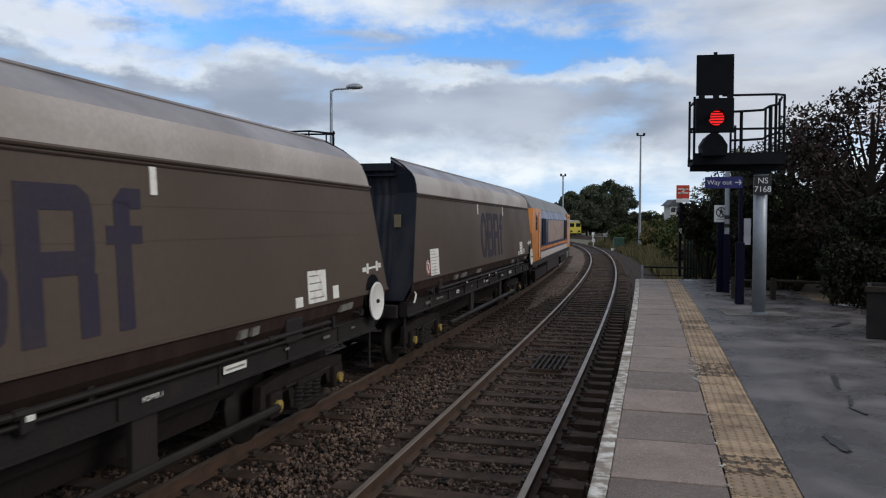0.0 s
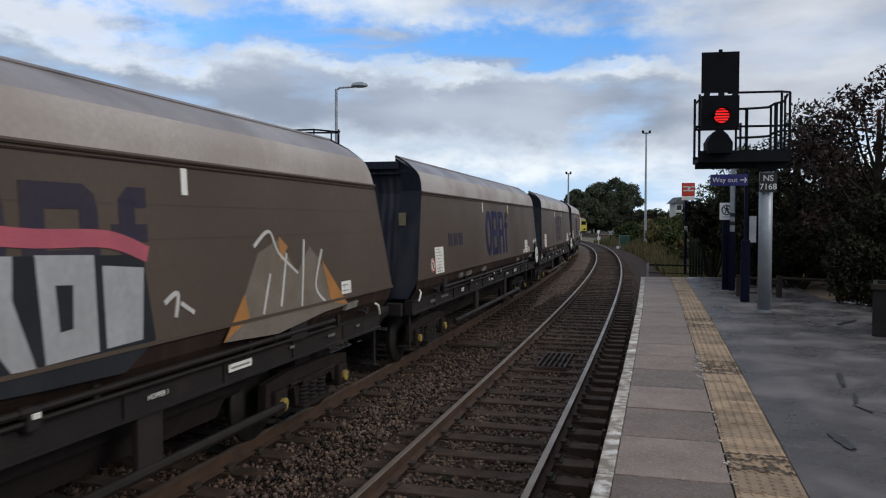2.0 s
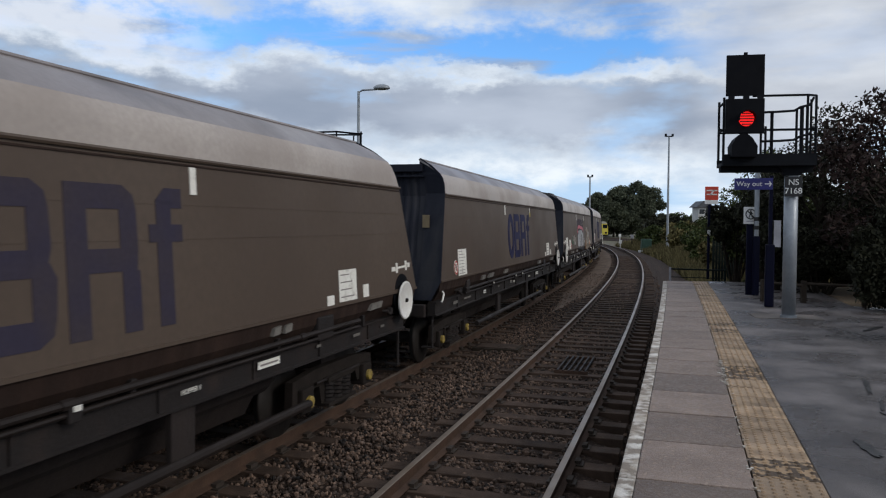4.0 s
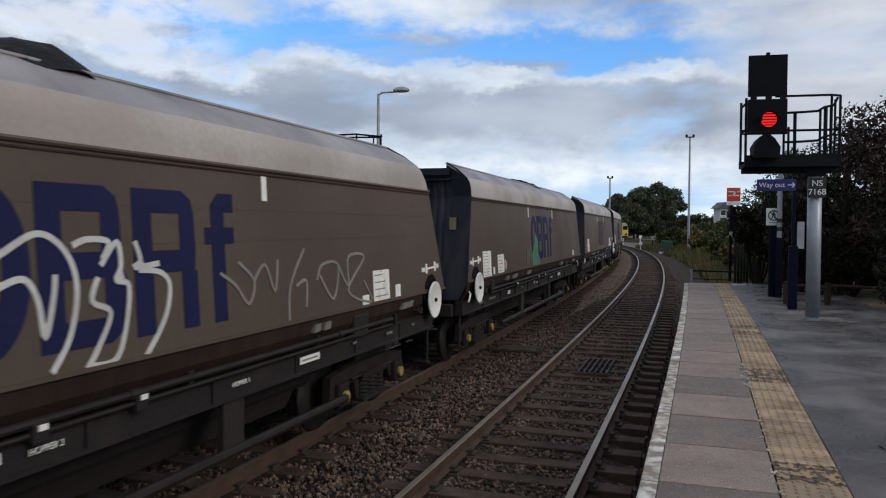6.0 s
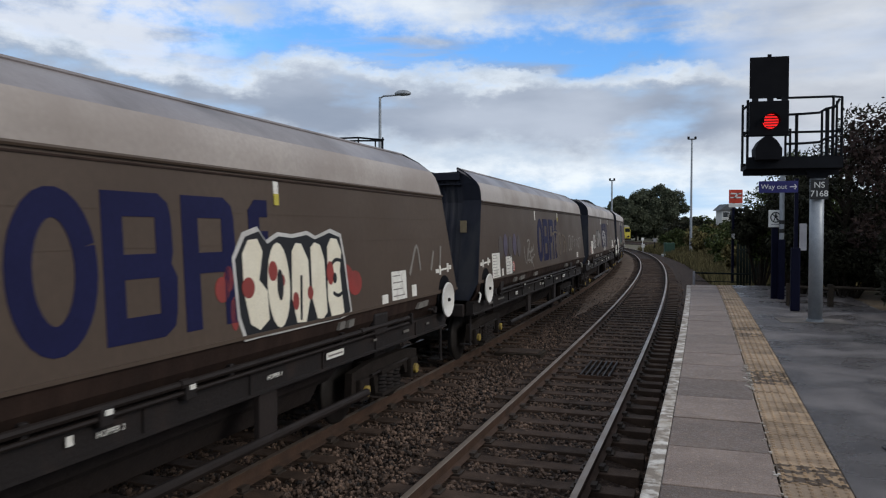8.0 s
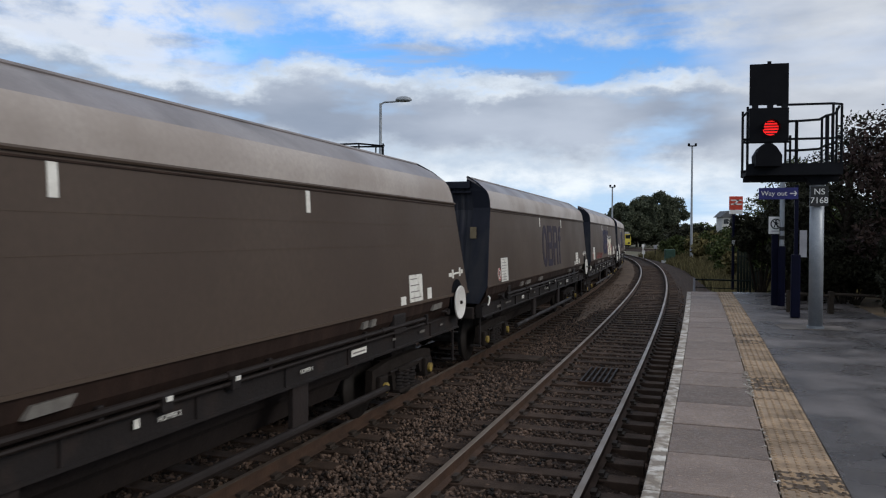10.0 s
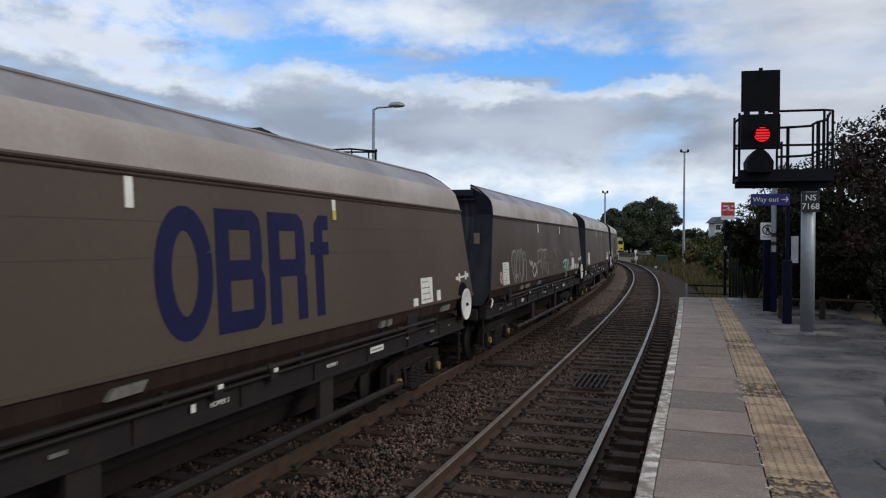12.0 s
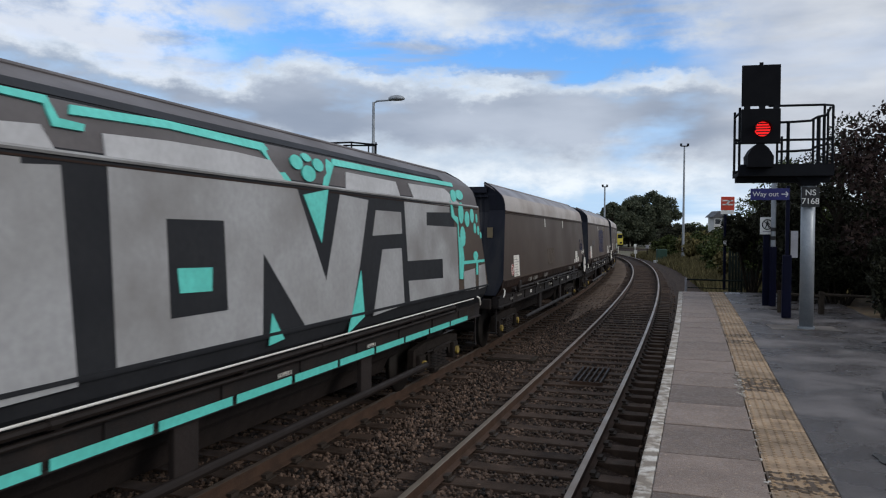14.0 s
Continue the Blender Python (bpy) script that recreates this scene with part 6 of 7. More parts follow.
def colour_light_signal():
    P = Vector((5.66, 13.62, 0.915))
    t = thing("railway_signal", "red colour-light signal with a caged platform on a grey post", "railway signal", m=pose(P.x, P.y, P.z, 0, 0, -9))
    part("post", tube([(0, 0, 0), (0, 0, 2.72)], 0.115, sides=24), "galv", t, "grey galvanised tubular post", smooth=True)
    part("base_collar", tube([(0, 0, 0), (0, 0, 0.05)], 0.14, sides=24), "galv", t)
    # identity plate
    pl = part("identity_plate", box(-0.145, 0.145, -0.15, -0.135, 2.13, 2.47, bevel=0.003), "sign_black", t, "black identity plate with white characters")
    text_mesh("NS", 0.145, "sign_white", pl, facing(0, -0.153, 2.375))
    text_mesh("7168", 0.145, "sign_white", pl, facing(0, -0.153, 2.225))
    # deck
    x0, x1 = -1.21, 0.33
    deck = part("deck", box(x0, x1, -0.26, 0.26, 2.66, 2.72), "dark_steel", t, "dark grating deck")
    part("kick_plate", box(x0, x1, -0.31, -0.295, 2.66, 2.86), "dark_steel", deck)
    part("kick_plate", box(x0, x1, 0.295, 0.31, 2.66, 2.80), "dark_steel", deck)
    part("bracket", prism([(-0.25, 2.66), (0.25, 2.66), (0.12, 2.5), (-0.12, 2.5)], "y", -0.12, 0.12), "dark_steel", t)
    part("deck_beam", box(x0, x1, -0.06, 0.06, 2.56, 2.66), "dark_steel", deck)
    # guard rails
    top = 3.95
    for y in (-0.26, 0.26):
        for x in (x0 + 0.02, x1 - 0.02):
            part("rail_post", tube([(x, y, 2.66), (x, y, top if x > 0 and y > 0 else top - 0.1)], 0.022, sides=8), "dark_steel", t)
    for z in (3.34, top):
        part("guard_rail", tube([(x1 - 0.02, -0.26, z - (0.1 if z == top else 0.04)), (x1 - 0.02, 0.26, z)], 0.02, sides=8), "dark_steel", t)
        part("guard_rail", tube([(-0.62, 0.26, z), (x1, 0.26, z)], 0.021, sides=8), "dark_steel", t)
    for z in (3.3, 3.76):
        part("guard_rail", tube([(x0 + 0.02, 0.26, z), (x0 + 0.02, -0.26, z)], 0.02, sides=8), "dark_steel", t)
    for z in (3.58, 3.08):
        pts = [(-0.56, -0.26, z), (-0.3, -0.31, z), (-0.04, -0.26, z + 0.02), (0.06, -0.27, z + 0.08), (0.22, -0.22, z + 0.12), (0.31, -0.1, z + 0.26)]
        part("loop_rail", tube(pts, 0.021, sides=8), "dark_steel", t)
    for x, z, r in ((-0.50, 3.34, 0.02), (-0.40, 3.58, 0.028), (0.0, 3.64, 0.021), (0.09, 3.66, 0.033), (0.18, 3.69, 0.022), (0.25, 3.8, 0.02)):
        part("baluster", tube([(x, -0.26 + max(0, x) * 0.3, 2.72), (x, -0.26 + max(0, x) * 0.3, z)], r, sides=8), "dark_steel", t)
    # lamp head and backboard
    xc = -0.885
    hd = part("signal_head", box(xc - 0.315, xc + 0.315, -0.5, -0.40, 3.2, 3.79, bevel=0.015), "black_paint", t, "black signal head")
    part("hinged_board", box(xc - 0.312, xc + 0.312, -0.47, -0.43, 3.84, 4.54, bevel=0.012), "black_paint", t, "black backboard above the lamp")
    part("top_lug", box(xc - 0.03, xc + 0.03, -0.47, -0.44, 4.54, 4.58), "black_paint", t)
    for x in (xc - 0.22, xc + 0.02, xc + 0.25):
        part("hinge", box(x - 0.05, x + 0.05, -0.47, -0.44, 3.78, 3.85), "dark_steel", t)
    for z in (3.27, 3.21):
        part("cross_bar", tube([(xc - 0.42, -0.44, z), (xc + 0.34, -0.44, z)], 0.018, sides=6), "dark_steel", t)

    def lamp(x, z, r, material, label):
        bm = bmesh.new()
        tube([(x, -0.50, z), (x, -0.53, z)], r, bm, 28)
        l = part("lens", bm, material, hd, label)
        for k in range(5):
            zz = z - r * 0.75 + r * 0.375 * k
            wd = math.sqrt(max(r * r - (zz - z) ** 2, 0)) * 0.95
            part("louvre", box(x - wd, x + wd, -0.545, -0.532, zz - 0.009, zz + 0.009), "sign_black", l)
        hood = bmesh.new()
        n = 18
        rows = [[hood.verts.new((x + rad * math.cos(a), y, z + rad * math.sin(a))) for a in [math.pi * (-0.08 + 1.16 * k / n) for k in range(n + 1)]] for y, rad in ((-0.50, r * 1.10), (-0.66, r * 1.06))]
        for k in range(n):
            hood.faces.new((rows[0][k], rows[0][k + 1], rows[1][k + 1], rows[1][k]))
        part("hood", hood, "black_paint", l)
    lamp(xc + 0.02, 3.44, 0.123, "red_lens", "lit red signal lens")
    # route unit with a cowl on the deck
    cowl = prism([(xc - 0.20, 2.80), (xc + 0.21, 2.80), (xc + 0.215, 2.98), (xc + 0.13, 3.12), (xc + 0.05, 3.19), (xc - 0.05, 3.2), (xc - 0.14, 3.12), (xc - 0.21, 3.0)], "y", -0.5, -0.1)
    part("lower_unit", cowl, "black_paint", t, "black hooded lower lamp unit")
    part("ladder", tube([(-0.46, 0.3, 2.7), (-0.46, 0.3, 3.3)], 0.02, sides=6), "dark_steel", t)
    return t


colour_light_signal()


def platform_signs():
    # way out sign on its navy post
    t = thing("way_out_sign", "navy platform sign on a tall navy post", "sign", m=pose(6.03, 15.46, 0.915, 0, 0, -12))
    part("post", box(-0.035, 0.035, -0.035, 0.035, 0, 2.62, bevel=0.006), "navy", t)
    part("post_case", box(-0.085, 0.085, -0.06, 0.06, 0, 1.25, bevel=0.02), "navy", t)
    b = part("board", box(-0.70, 0.02, -0.06, -0.03, 2.34, 2.57, bevel=0.006), "sign_blue", t, "blue board with white words")
    text_mesh("Way out", 0.135, "sign_white", b, facing(-0.42, -0.063, 2.455))
    ar = bmesh.new()
    for poly in ([(-0.13, 2.445), (-0.02, 2.445), (-0.02, 2.465), (-0.13, 2.465)], [(-0.055, 2.41), (-0.035, 2.40), (0.0, 2.455), (-0.02, 2.455)], [(-0.055, 2.50), (-0.02, 2.455), (0.0, 2.455), (-0.035, 2.51)]):
        prism(poly, "y", -0.064, -0.061, ar)
    part("arrow", ar, "sign_white", b)
    part("notice", box(0.06, 0.19, -0.05, -0.03, 1.2, 1.73), "sign_grey", t, "pale grey notice board")
    # grey pole with stripes behind
    g = thing("striped_pole", "thin grey pole with dark bands", "pole", m=pose(6.72, 18.04, 0.9))
    part("pole", tube([(0, 0, 0), (0, 0, 3.1)], 0.055, sides=12), "galv", g)
    for z in (1.55, 1.75):
        part("band", tube([(0, 0, z), (0, 0, z + 0.09)], 0.058, sides=12), "sign_black", g)
    part("sleeve", box(-0.065, 0.065, -0.065, 0.065, 0, 1.4, bevel=0.02), "navy", g)
    # no-trespass sign
    n = thing("no_entry_sign", "white square notice barring walkers on a navy post", "sign", m=pose(6.62, 18.2, 0.9))
    part("post", box(-0.07, 0.07, -0.03, 0.03, 0, 1.75, bevel=0.01), "navy", n)
    b = part("board", box(-0.16, 0.16, -0.05, -0.03, 1.68, 2.08, bevel=0.006), "sign_white", n, "white board with a black ring")
    rg = bmesh.new()
    k = 24
    for i in range(k):
        a0, a1 = 2 * math.pi * i / k, 2 * math.pi * (i + 1) / k
        prism([(0.10 * math.cos(a0), 1.91 + 0.10 * math.sin(a0)), (0.10 * math.cos(a1), 1.91 + 0.10 * math.sin(a1)), (0.125 * math.cos(a1), 1.91 + 0.125 * math.sin(a1)), (0.125 * math.cos(a0), 1.91 + 0.125 * math.sin(a0))], "y", -0.056, -0.051, rg)
    prism([(-0.085, 1.98), (-0.07, 1.995), (0.085, 1.84), (0.07, 1.825)], "y", -0.057, -0.051, rg)
    part("ring", rg, "sign_black", b)
    sy = bmesh.new()
    for poly in ([(-0.02, 1.97), (0.02, 1.97), (0.02, 2.0), (-0.02, 2.0)], [(-0.03, 1.89), (0.03, 1.89), (0.025, 1.965), (-0.025, 1.965)], [(-0.03, 1.89), (-0.005, 1.89), (-0.03, 1.83), (-0.055, 1.83)], [(0.005, 1.89), (0.03, 1.89), (0.05, 1.83), (0.028, 1.83)], [(0.02, 1.95), (0.06, 1.92), (0.055, 1.90), (0.02, 1.93)]):
        prism(poly, "y", -0.0555, -0.0512, sy)
    part("symbol", sy, "sign_black", b)
    part("caption", box(-0.1, 0.1, -0.056, -0.051, 1.735, 1.755), "sign_grey", b)
    # station sign at the platform end
    r = thing("station_sign", "red square station sign on a navy post", "sign", m=pose(7.35, 23.6, 0.9))
    part("post", box(-0.035, 0.035, -0.035, 0.035, 0, 2.45, bevel=0.006), "navy", r)
    b = part("board", box(-0.14, 0.26, -0.05, -0.02, 2.42, 2.83, bevel=0.006), "sign_red", r, "red board with a white mark")
    mk = bmesh.new()
    for poly in ([(-0.10, 2.69), (0.22, 2.69), (0.22, 2.73), (-0.10, 2.73)], [(-0.10, 2.57), (0.22, 2.57), (0.22, 2.61), (-0.10, 2.61)], [(-0.02, 2.57), (0.04, 2.57), (0.16, 2.73), (0.10, 2.73)]):
        prism(poly, "y", -0.056, -0.051, mk)
    part("mark", mk, "sign_white", b, "white mark of plain bars")
    part("foot_plate", box(-0.14, 0.26, -0.05, -0.02, 2.3, 2.415), "sign_white", r)
    part("number_tab", box(-0.05, 0.04, -0.06, -0.04, 1.34, 1.5), "sign_white", r)


platform_signs()


# ---- fences, planters, far furniture ----
def fences():
    f = thing("knee_rail_fence", "low dark timber knee-rail fence on the earth", "fence")
    pts = [(6.35, 16.6), (7.1, 16.35), (8.3, 16.2)]
    for a, b in zip(pts, pts[1:]):
        part("fence_rail", tube([(*a, 1.32), (*b, 1.28)], 0.032, sides=8), "timber", f)
    for x, y in pts:
        part("fence_post", box(x - 0.05, x + 0.05, y - 0.05, y + 0.05, 0.85, 1.38, bevel=0.012), "timber", f)
    e = thing("end_barrier", "thin grey barrier rail at the platform's end", "fence")
    a, b, c = on_line(24.3, 1.75)[0], on_line(24.3, 2.1)[0], on_line(24.4, 3.3)[0]
    part("post", tube([(a.x, a.y, 0.5), (a.x, a.y, 1.28)], 0.035, sides=8), "sign_grey", e)
    part("post", tube([(c.x, c.y, 0.5), (c.x, c.y, 1.2)], 0.03, sides=8), "fence_green", e)
    part("rail", tube([(a.x, a.y, 1.24), (c.x, c.y, 1.22)], 0.025, sides=8), "fence_green", e)
    for z in (0.75, 1.0):
        part("rail", tube([(a.x, a.y, z), (c.x, c.y, z - 0.02)], 0.015, sides=6), "fence_green", e)
    g = thing("palisade_fence", "dark green palisade fence by the line", "fence")
    for k in range(10):
        p = on_line(34 + 0.16 * k, 3.6 + 0.13 * k)[0]
        part("pale", prism([(-0.05, 0.2), (0.05, 0.2), (0.05, 1.95), (0, 2.08), (-0.05, 1.95)], "y", -0.012, 0.012), "fence_green", g).location = (p.x, p.y, 0)
    p, q = on_line(34, 3.6)[0], on_line(35.6, 4.9)[0]
    for z in (0.7, 1.7):
        part("fence_rail", tube([(p.x, p.y + 0.03, z), (q.x, q.y + 0.03, z)], 0.03, sides=6), "fence_green", g)


def planter():
    t = thing("planter", "dark square planter box on the platform", "planter", m=pose(6.90, 10.95, 0.915, 0, 0, -29))
    for x0, x1, y0, y1 in ((-0.7, 0.7, -0.6, -0.54), (-0.7, 0.7, 0.54, 0.6), (-0.7, -0.64, -0.54, 0.54), (0.64, 0.7, -0.54, 0.54)):
        part("side_board", box(x0, x1, y0, y1, 0, 0.72, bevel=0.012), "planter", t)
    part("rim_board", box(-0.73, 0.73, -0.64, -0.55, 0.66, 0.74, bevel=0.01), "timber", t)
    part("soil", box(-0.63, 0.63, -0.53, 0.53, 0.3, 0.62), "earth", t)


def lamp_column(name, x, y, z0, top, arm, head, label):
    t = thing(name, label, "lamp post", m=pose(x, y, z0))
    h = top - z0
    part("column", tube([(0, 0, 0), (0, 0, h * 0.3), (0, 0, h)], 0.09, sides=12, radii=[0.11, 0.085, 0.05] if arm else [0.16, 0.12, 0.08]), "galv", t)
    if arm:
        part("arm", tube([(0, 0, h - 0.05), (0.15, -0.05, h + 0.03), (arm, -0.3, h + 0.02)], 0.035, sides=8), "galv", t)
        bm = bmesh.new()
        bmesh.ops.create_uvsphere(bm, u_segments=18, v_segments=10, radius=0.5)
        for v in bm.verts:
            v.co.x *= 0.66
            v.co.y *= 0.36
            v.co.z *= 0.30 if v.co.z > 0 else 0.16
        part("lantern", bm, "galv", t, "grey teardrop lantern", smooth=True).location = (arm + 0.2, -0.35, h + 0.06)
    else:
        part("head_frame", box(-head, head, -0.1, 0.1, h - 0.05, h + 0.05), "dark_steel", t)
        for q in (-1, 1):
            part("floodlight", box(q * head - 0.1, q * head + 0.1, -0.15, 0.08, h - 0.02, h + 0.26, bevel=0.03), "dark_steel", t)
    return t


def back_cage():
    """Top of another signal's caged platform beyond the train."""
    t = thing("far_signal_cage", "dark railed signal platform beyond the train", "railway signal", m=pose(-3.45, 20.4, -0.3, 0, 0, -14))
    part("post", tube([(0, 0, 0), (0, 0, 4.2)], 0.1, sides=14), "galv", t)
    part("deck", box(-0.55, 0.75, -0.45, 0.45, 4.15, 4.22), "dark_steel", t)
    for z in (4.75, 5.2):
        part("guard_rail", tube([(-0.55, 0.45, z + 0.06), (0.2, 0.45, z + 0.04), (0.5, 0.2, z), (0.74, -0.3, z - 0.03)], 0.026, sides=6), "dark_steel", t)
        part("guard_rail", tube([(-0.55, -0.45, z + 0.02), (0.1, -0.48, z + 0.02), (0.74, -0.4, z - 0.05)], 0.026, sides=6), "dark_steel", t)
    for x, y in ((-0.53, 0.45), (0.2, 0.45), (0.5, 0.2), (0.74, -0.35), (0.1, -0.47), (-0.53, -0.45)):
        part("baluster", tube([(x, y, 4.2), (x, y, 5.22)], 0.022, sides=6), "dark_steel", t)


def standing_unit():
    t = thing("yellow_rail_unit", "yellow-fronted rail vehicle standing on a far siding", "rail vehicle", m=pose(28.7, 165, 0.0, 0, 0, 9))
    part("body", prism([(-1.38, 0.9), (1.38, 0.9), (1.4, 2.3), (1.2, 3.05), (0.6, 3.3), (-0.6, 3.3), (-1.2, 3.05), (-1.4, 2.3)], "y", 0.35, 19), "unit_yellow", t)
    f = part("cab_front", prism([(-1.36, 0.6), (1.36, 0.6), (1.38, 2.3), (1.15, 2.95), (-1.15, 2.95), (-1.38, 2.3)], "y", 0, 0.34), "unit_yellow", t)
    for x in (-0.72, 0.72):
        part("cab_window", box(x - 0.52, x + 0.52, -0.03, 0.0, 1.95, 2.75, bevel=0.01), "glass_dark", f)
    part("roof", prism([(-1.22, 3.04), (1.22, 3.04), (0.6, 3.42), (-0.6, 3.42)], "y", -0.05, 19.1), "unit_roof", t)
    part("brow", box(-1.15, 1.15, -0.05, 0.3, 2.95, 3.15, bevel=0.05), "unit_roof", f)
    part("underframe", box(-1.2, 1.2, 0.2, 18.8, 0.25, 0.9), "underframe", t)
    for y in (2.2, 4.6, 14.5, 16.9):
        part("wheelset", lathe_x([(-0.8, 0.1), (-0.78, 0.42), (-0.7, 0.42), (-0.68, 0.1), (0.68, 0.1), (0.7, 0.42), (0.78, 0.42), (0.8, 0.1)], (0, y, 0.42), 18), "wheel_steel", t)
    sd = tagged(part("siding", prism([(-2.2, -0.6), (2.2, -0.6), (1.5, -0.16), (-1.5, -0.16)], "y", -40, 26), "ballast_bed"), "ballasted siding under the standing rail vehicle", "railway track", kind="structure")
    sd.matrix_basis = t.matrix_basis
    for x in (-0.74, 0.74):
        part("rail", box(x - 0.035, x + 0.035, -40, 26, -0.16, 0.0), "rail_side", sd)
    for x in (-0.865, 0.865):
        part("buffer", tube([(x, -0.4, 1.0), (x, 0.05, 1.0)], 0.2, sides=12), "frame_dark", t)


def far_things():
    c = thing("relay_cabinet", "green trackside equipment cabinet on a pale base", "cabinet", m=pose(19.9, 86, -0.45, 0, 0, -4))
    part("body", box(-0.55, 0.55, -0.4, 0.4, 0.25, 1.5, bevel=0.03), "cabinet_green", c)
    for x in (-0.27, 0.27):
        part("door", box(x - 0.25, x + 0.25, -0.43, -0.4, 0.32, 1.42, bevel=0.01), "cabinet_green", c)
    part("base", box(-0.8, 0.5, -0.65, 0.5, 0.0, 0.24, bevel=0.02), "sign_white", c, "pale concrete base")
    for x, y, h, lab in ((20.6, 104, 0.6, "white lineside marker post"), (23.5, 119, 1.3, "white lineside marker post"), (21.3, 100, 1.4, "pale lineside sign on a post")):
        q = thing("marker_post", lab, "marker", "lineside markers", m=pose(x, y, -0.5))
        part("post", box(-0.05, 0.05, -0.05, 0.05, 0, h), "sign_white" if h < 1.4 else "dark_steel", q)
        part("plate", box(-0.2, 0.2, -0.08, -0.05, h, h + 0.45, bevel=0.02), "sign_grey" if h > 1.35 else "sign_white", q)
    b = thing("signal_box", "white signal cabin with a dark slate roof behind bushes", "building", m=pose(29.6, 98, 0.0, 0, 0, 8))
    part("wall", box(-0.85, 0.85, -0.85, 0.85, 0, 4.9), "render_wall", b)
    part("roof", prism([(-1.2, 4.9), (1.2, 4.9), (0.3, 5.7), (-0.3, 5.7)], "y", -1.1, 1.1), "slate", b)
    for x in (-0.42, 0.42):
        w = part("window", box(x - 0.36, x + 0.36, -0.91, -0.85, 4.0, 4.75), "sign_white", b)
        part("pane", box(x - 0.3, x + 0.3, -0.93, -0.911, 4.06, 4.69), "glass_dark", w)


fences()
planter()
lamp_column("street_lamp", -4.35, 30, -0.5, 7.72, 0.75, 0, "tall grey street lamp with a teardrop lantern")
lamp_column("flood_mast", 20.7, 80, -0.5, 11.8, 0, 0.35, "tall thin mast with floodlights")
lamp_column("flood_mast", 14.2, 90, -0.5, 8.2, 0, 0.25, "tall thin mast with floodlights")
back_cage()
standing_unit()
far_things()


# ---- trees and bushes ----
def leaves_mesh(name, centres, radii, count, size, material, seed, flat=0.8):
    """Many small leaf quads about clump centres, thickest near the outside."""
    rng = np.random.default_rng(seed)
    centres, radii = np.array(centres), np.array(radii)
    p = radii ** 2 / (radii ** 2).sum()
    idx = rng.choice(len(radii), count, p=p)
    d = rng.normal(size=(count, 3))
    d /= np.linalg.norm(d, axis=1)[:, None]
    r = radii[idx] * rng.uniform(0.25, 1, count) ** 0.5 * rng.uniform(0.85, 1.2, count)
    c = centres[idx] + d * r[:, None] * np.array([1, 1, flat])
    a = rng.normal(size=(count, 3))
    a /= np.linalg.norm(a, axis=1)[:, None]
    b = np.cross(a, rng.normal(size=(count, 3)))
    b /= np.linalg.norm(b, axis=1)[:, None]
    s = size * rng.uniform(0.6, 1.4, count)[:, None]
    v = np.stack([c - a * s, c + b * s * 0.45, c + a * s, c - b * s * 0.45], 1).reshape(-1, 3)
    me = bpy.data.meshes.new(name)
    me.from_pydata(v, [], np.arange(count * 4).reshape(-1, 4))
    me.materials.append(M[material])
    return me


def tree(name, x, y, z, height, spread, leaf, count, size, seed, label, trunk=0.16, clumps=26, low=0.25, cat="tree", lean=(0, 0), bare=0.0):
    rng = random.Random(seed)
    t = thing(name, label, cat, m=pose(x, y, z))
    top = Vector((lean[0], lean[1], height * 0.8))
    trunk_pts = [(0, 0, -0.1), (lean[0] * 0.2, lean[1] * 0.2, height * 0.25), (lean[0] * 0.6, lean[1] * 0.6, height * 0.55), tuple(top)]
    tr = part("trunk", tube(trunk_pts, trunk, sides=9, radii=[trunk, trunk * 0.8, trunk * 0.5, trunk * 0.2]), "bark", t)
    cs, rs = [], []
    for k in range(clumps):
        f = low + (1 - low) * (k + rng.random()) / clumps
        a = rng.uniform(0, 2 * math.pi)
        env = math.sin(math.pi * min(max((f - low) / (1 - low) * 0.86 + 0.12, 0), 1)) ** 0.7
        rad = spread * env * rng.uniform(0.35, 1.0)
        c = Vector((lean[0] * f + rad * math.cos(a), lean[1] * f + rad * math.sin(a), height * f * rng.uniform(0.93, 1.0)))
        cs.append(c[:])
        rs.append(spread * rng.uniform(0.2, 0.4) * (0.6 + 0.4 * env))
        st = Vector((lean[0] * f * 0.5, lean[1] * f * 0.5, height * f * 0.55))
        mid = (st + c) / 2 + Vector((0, 0, -0.04 * height))
        part("limb", tube([st, mid, c], 0.03, None, 5, radii=[trunk * 0.35, trunk * 0.2, trunk * 0.07]), "bark", t)
    crown = new("crown", leaves_mesh("crown", cs, rs, count, size, leaf, seed))
    crown.parent = t
    return t


def bush(x, y, z, height, spread, leaf, count, size, seed, label, name="bush", cat="bush"):
    rng = random.Random(seed)
    t = thing(name, label, cat, m=pose(x, y, z))
    cs, rs = [], []
    for k in range(14):
        a, r = rng.uniform(0, 6.283), spread * rng.uniform(0.1, 0.8)
        h = height * rng.uniform(0.25, 0.85)
        cs.append((r * math.cos(a), r * math.sin(a), h))
        rs.append(min(spread, height) * rng.uniform(0.22, 0.42))
        part("stem", tube([(r * 0.2 * math.cos(a), r * 0.2 * math.sin(a), -0.1), (r * 0.6 * math.cos(a), r * 0.6 * math.sin(a), h * 0.5), (r * math.cos(a), r * math.sin(a), h)], 0.02, None, 5, radii=[0.03, 0.02, 0.008]), "bark", t)
    cr = new("foliage", leaves_mesh("foliage", cs, rs, count, size, leaf, seed))
    cr.parent = t
    return t


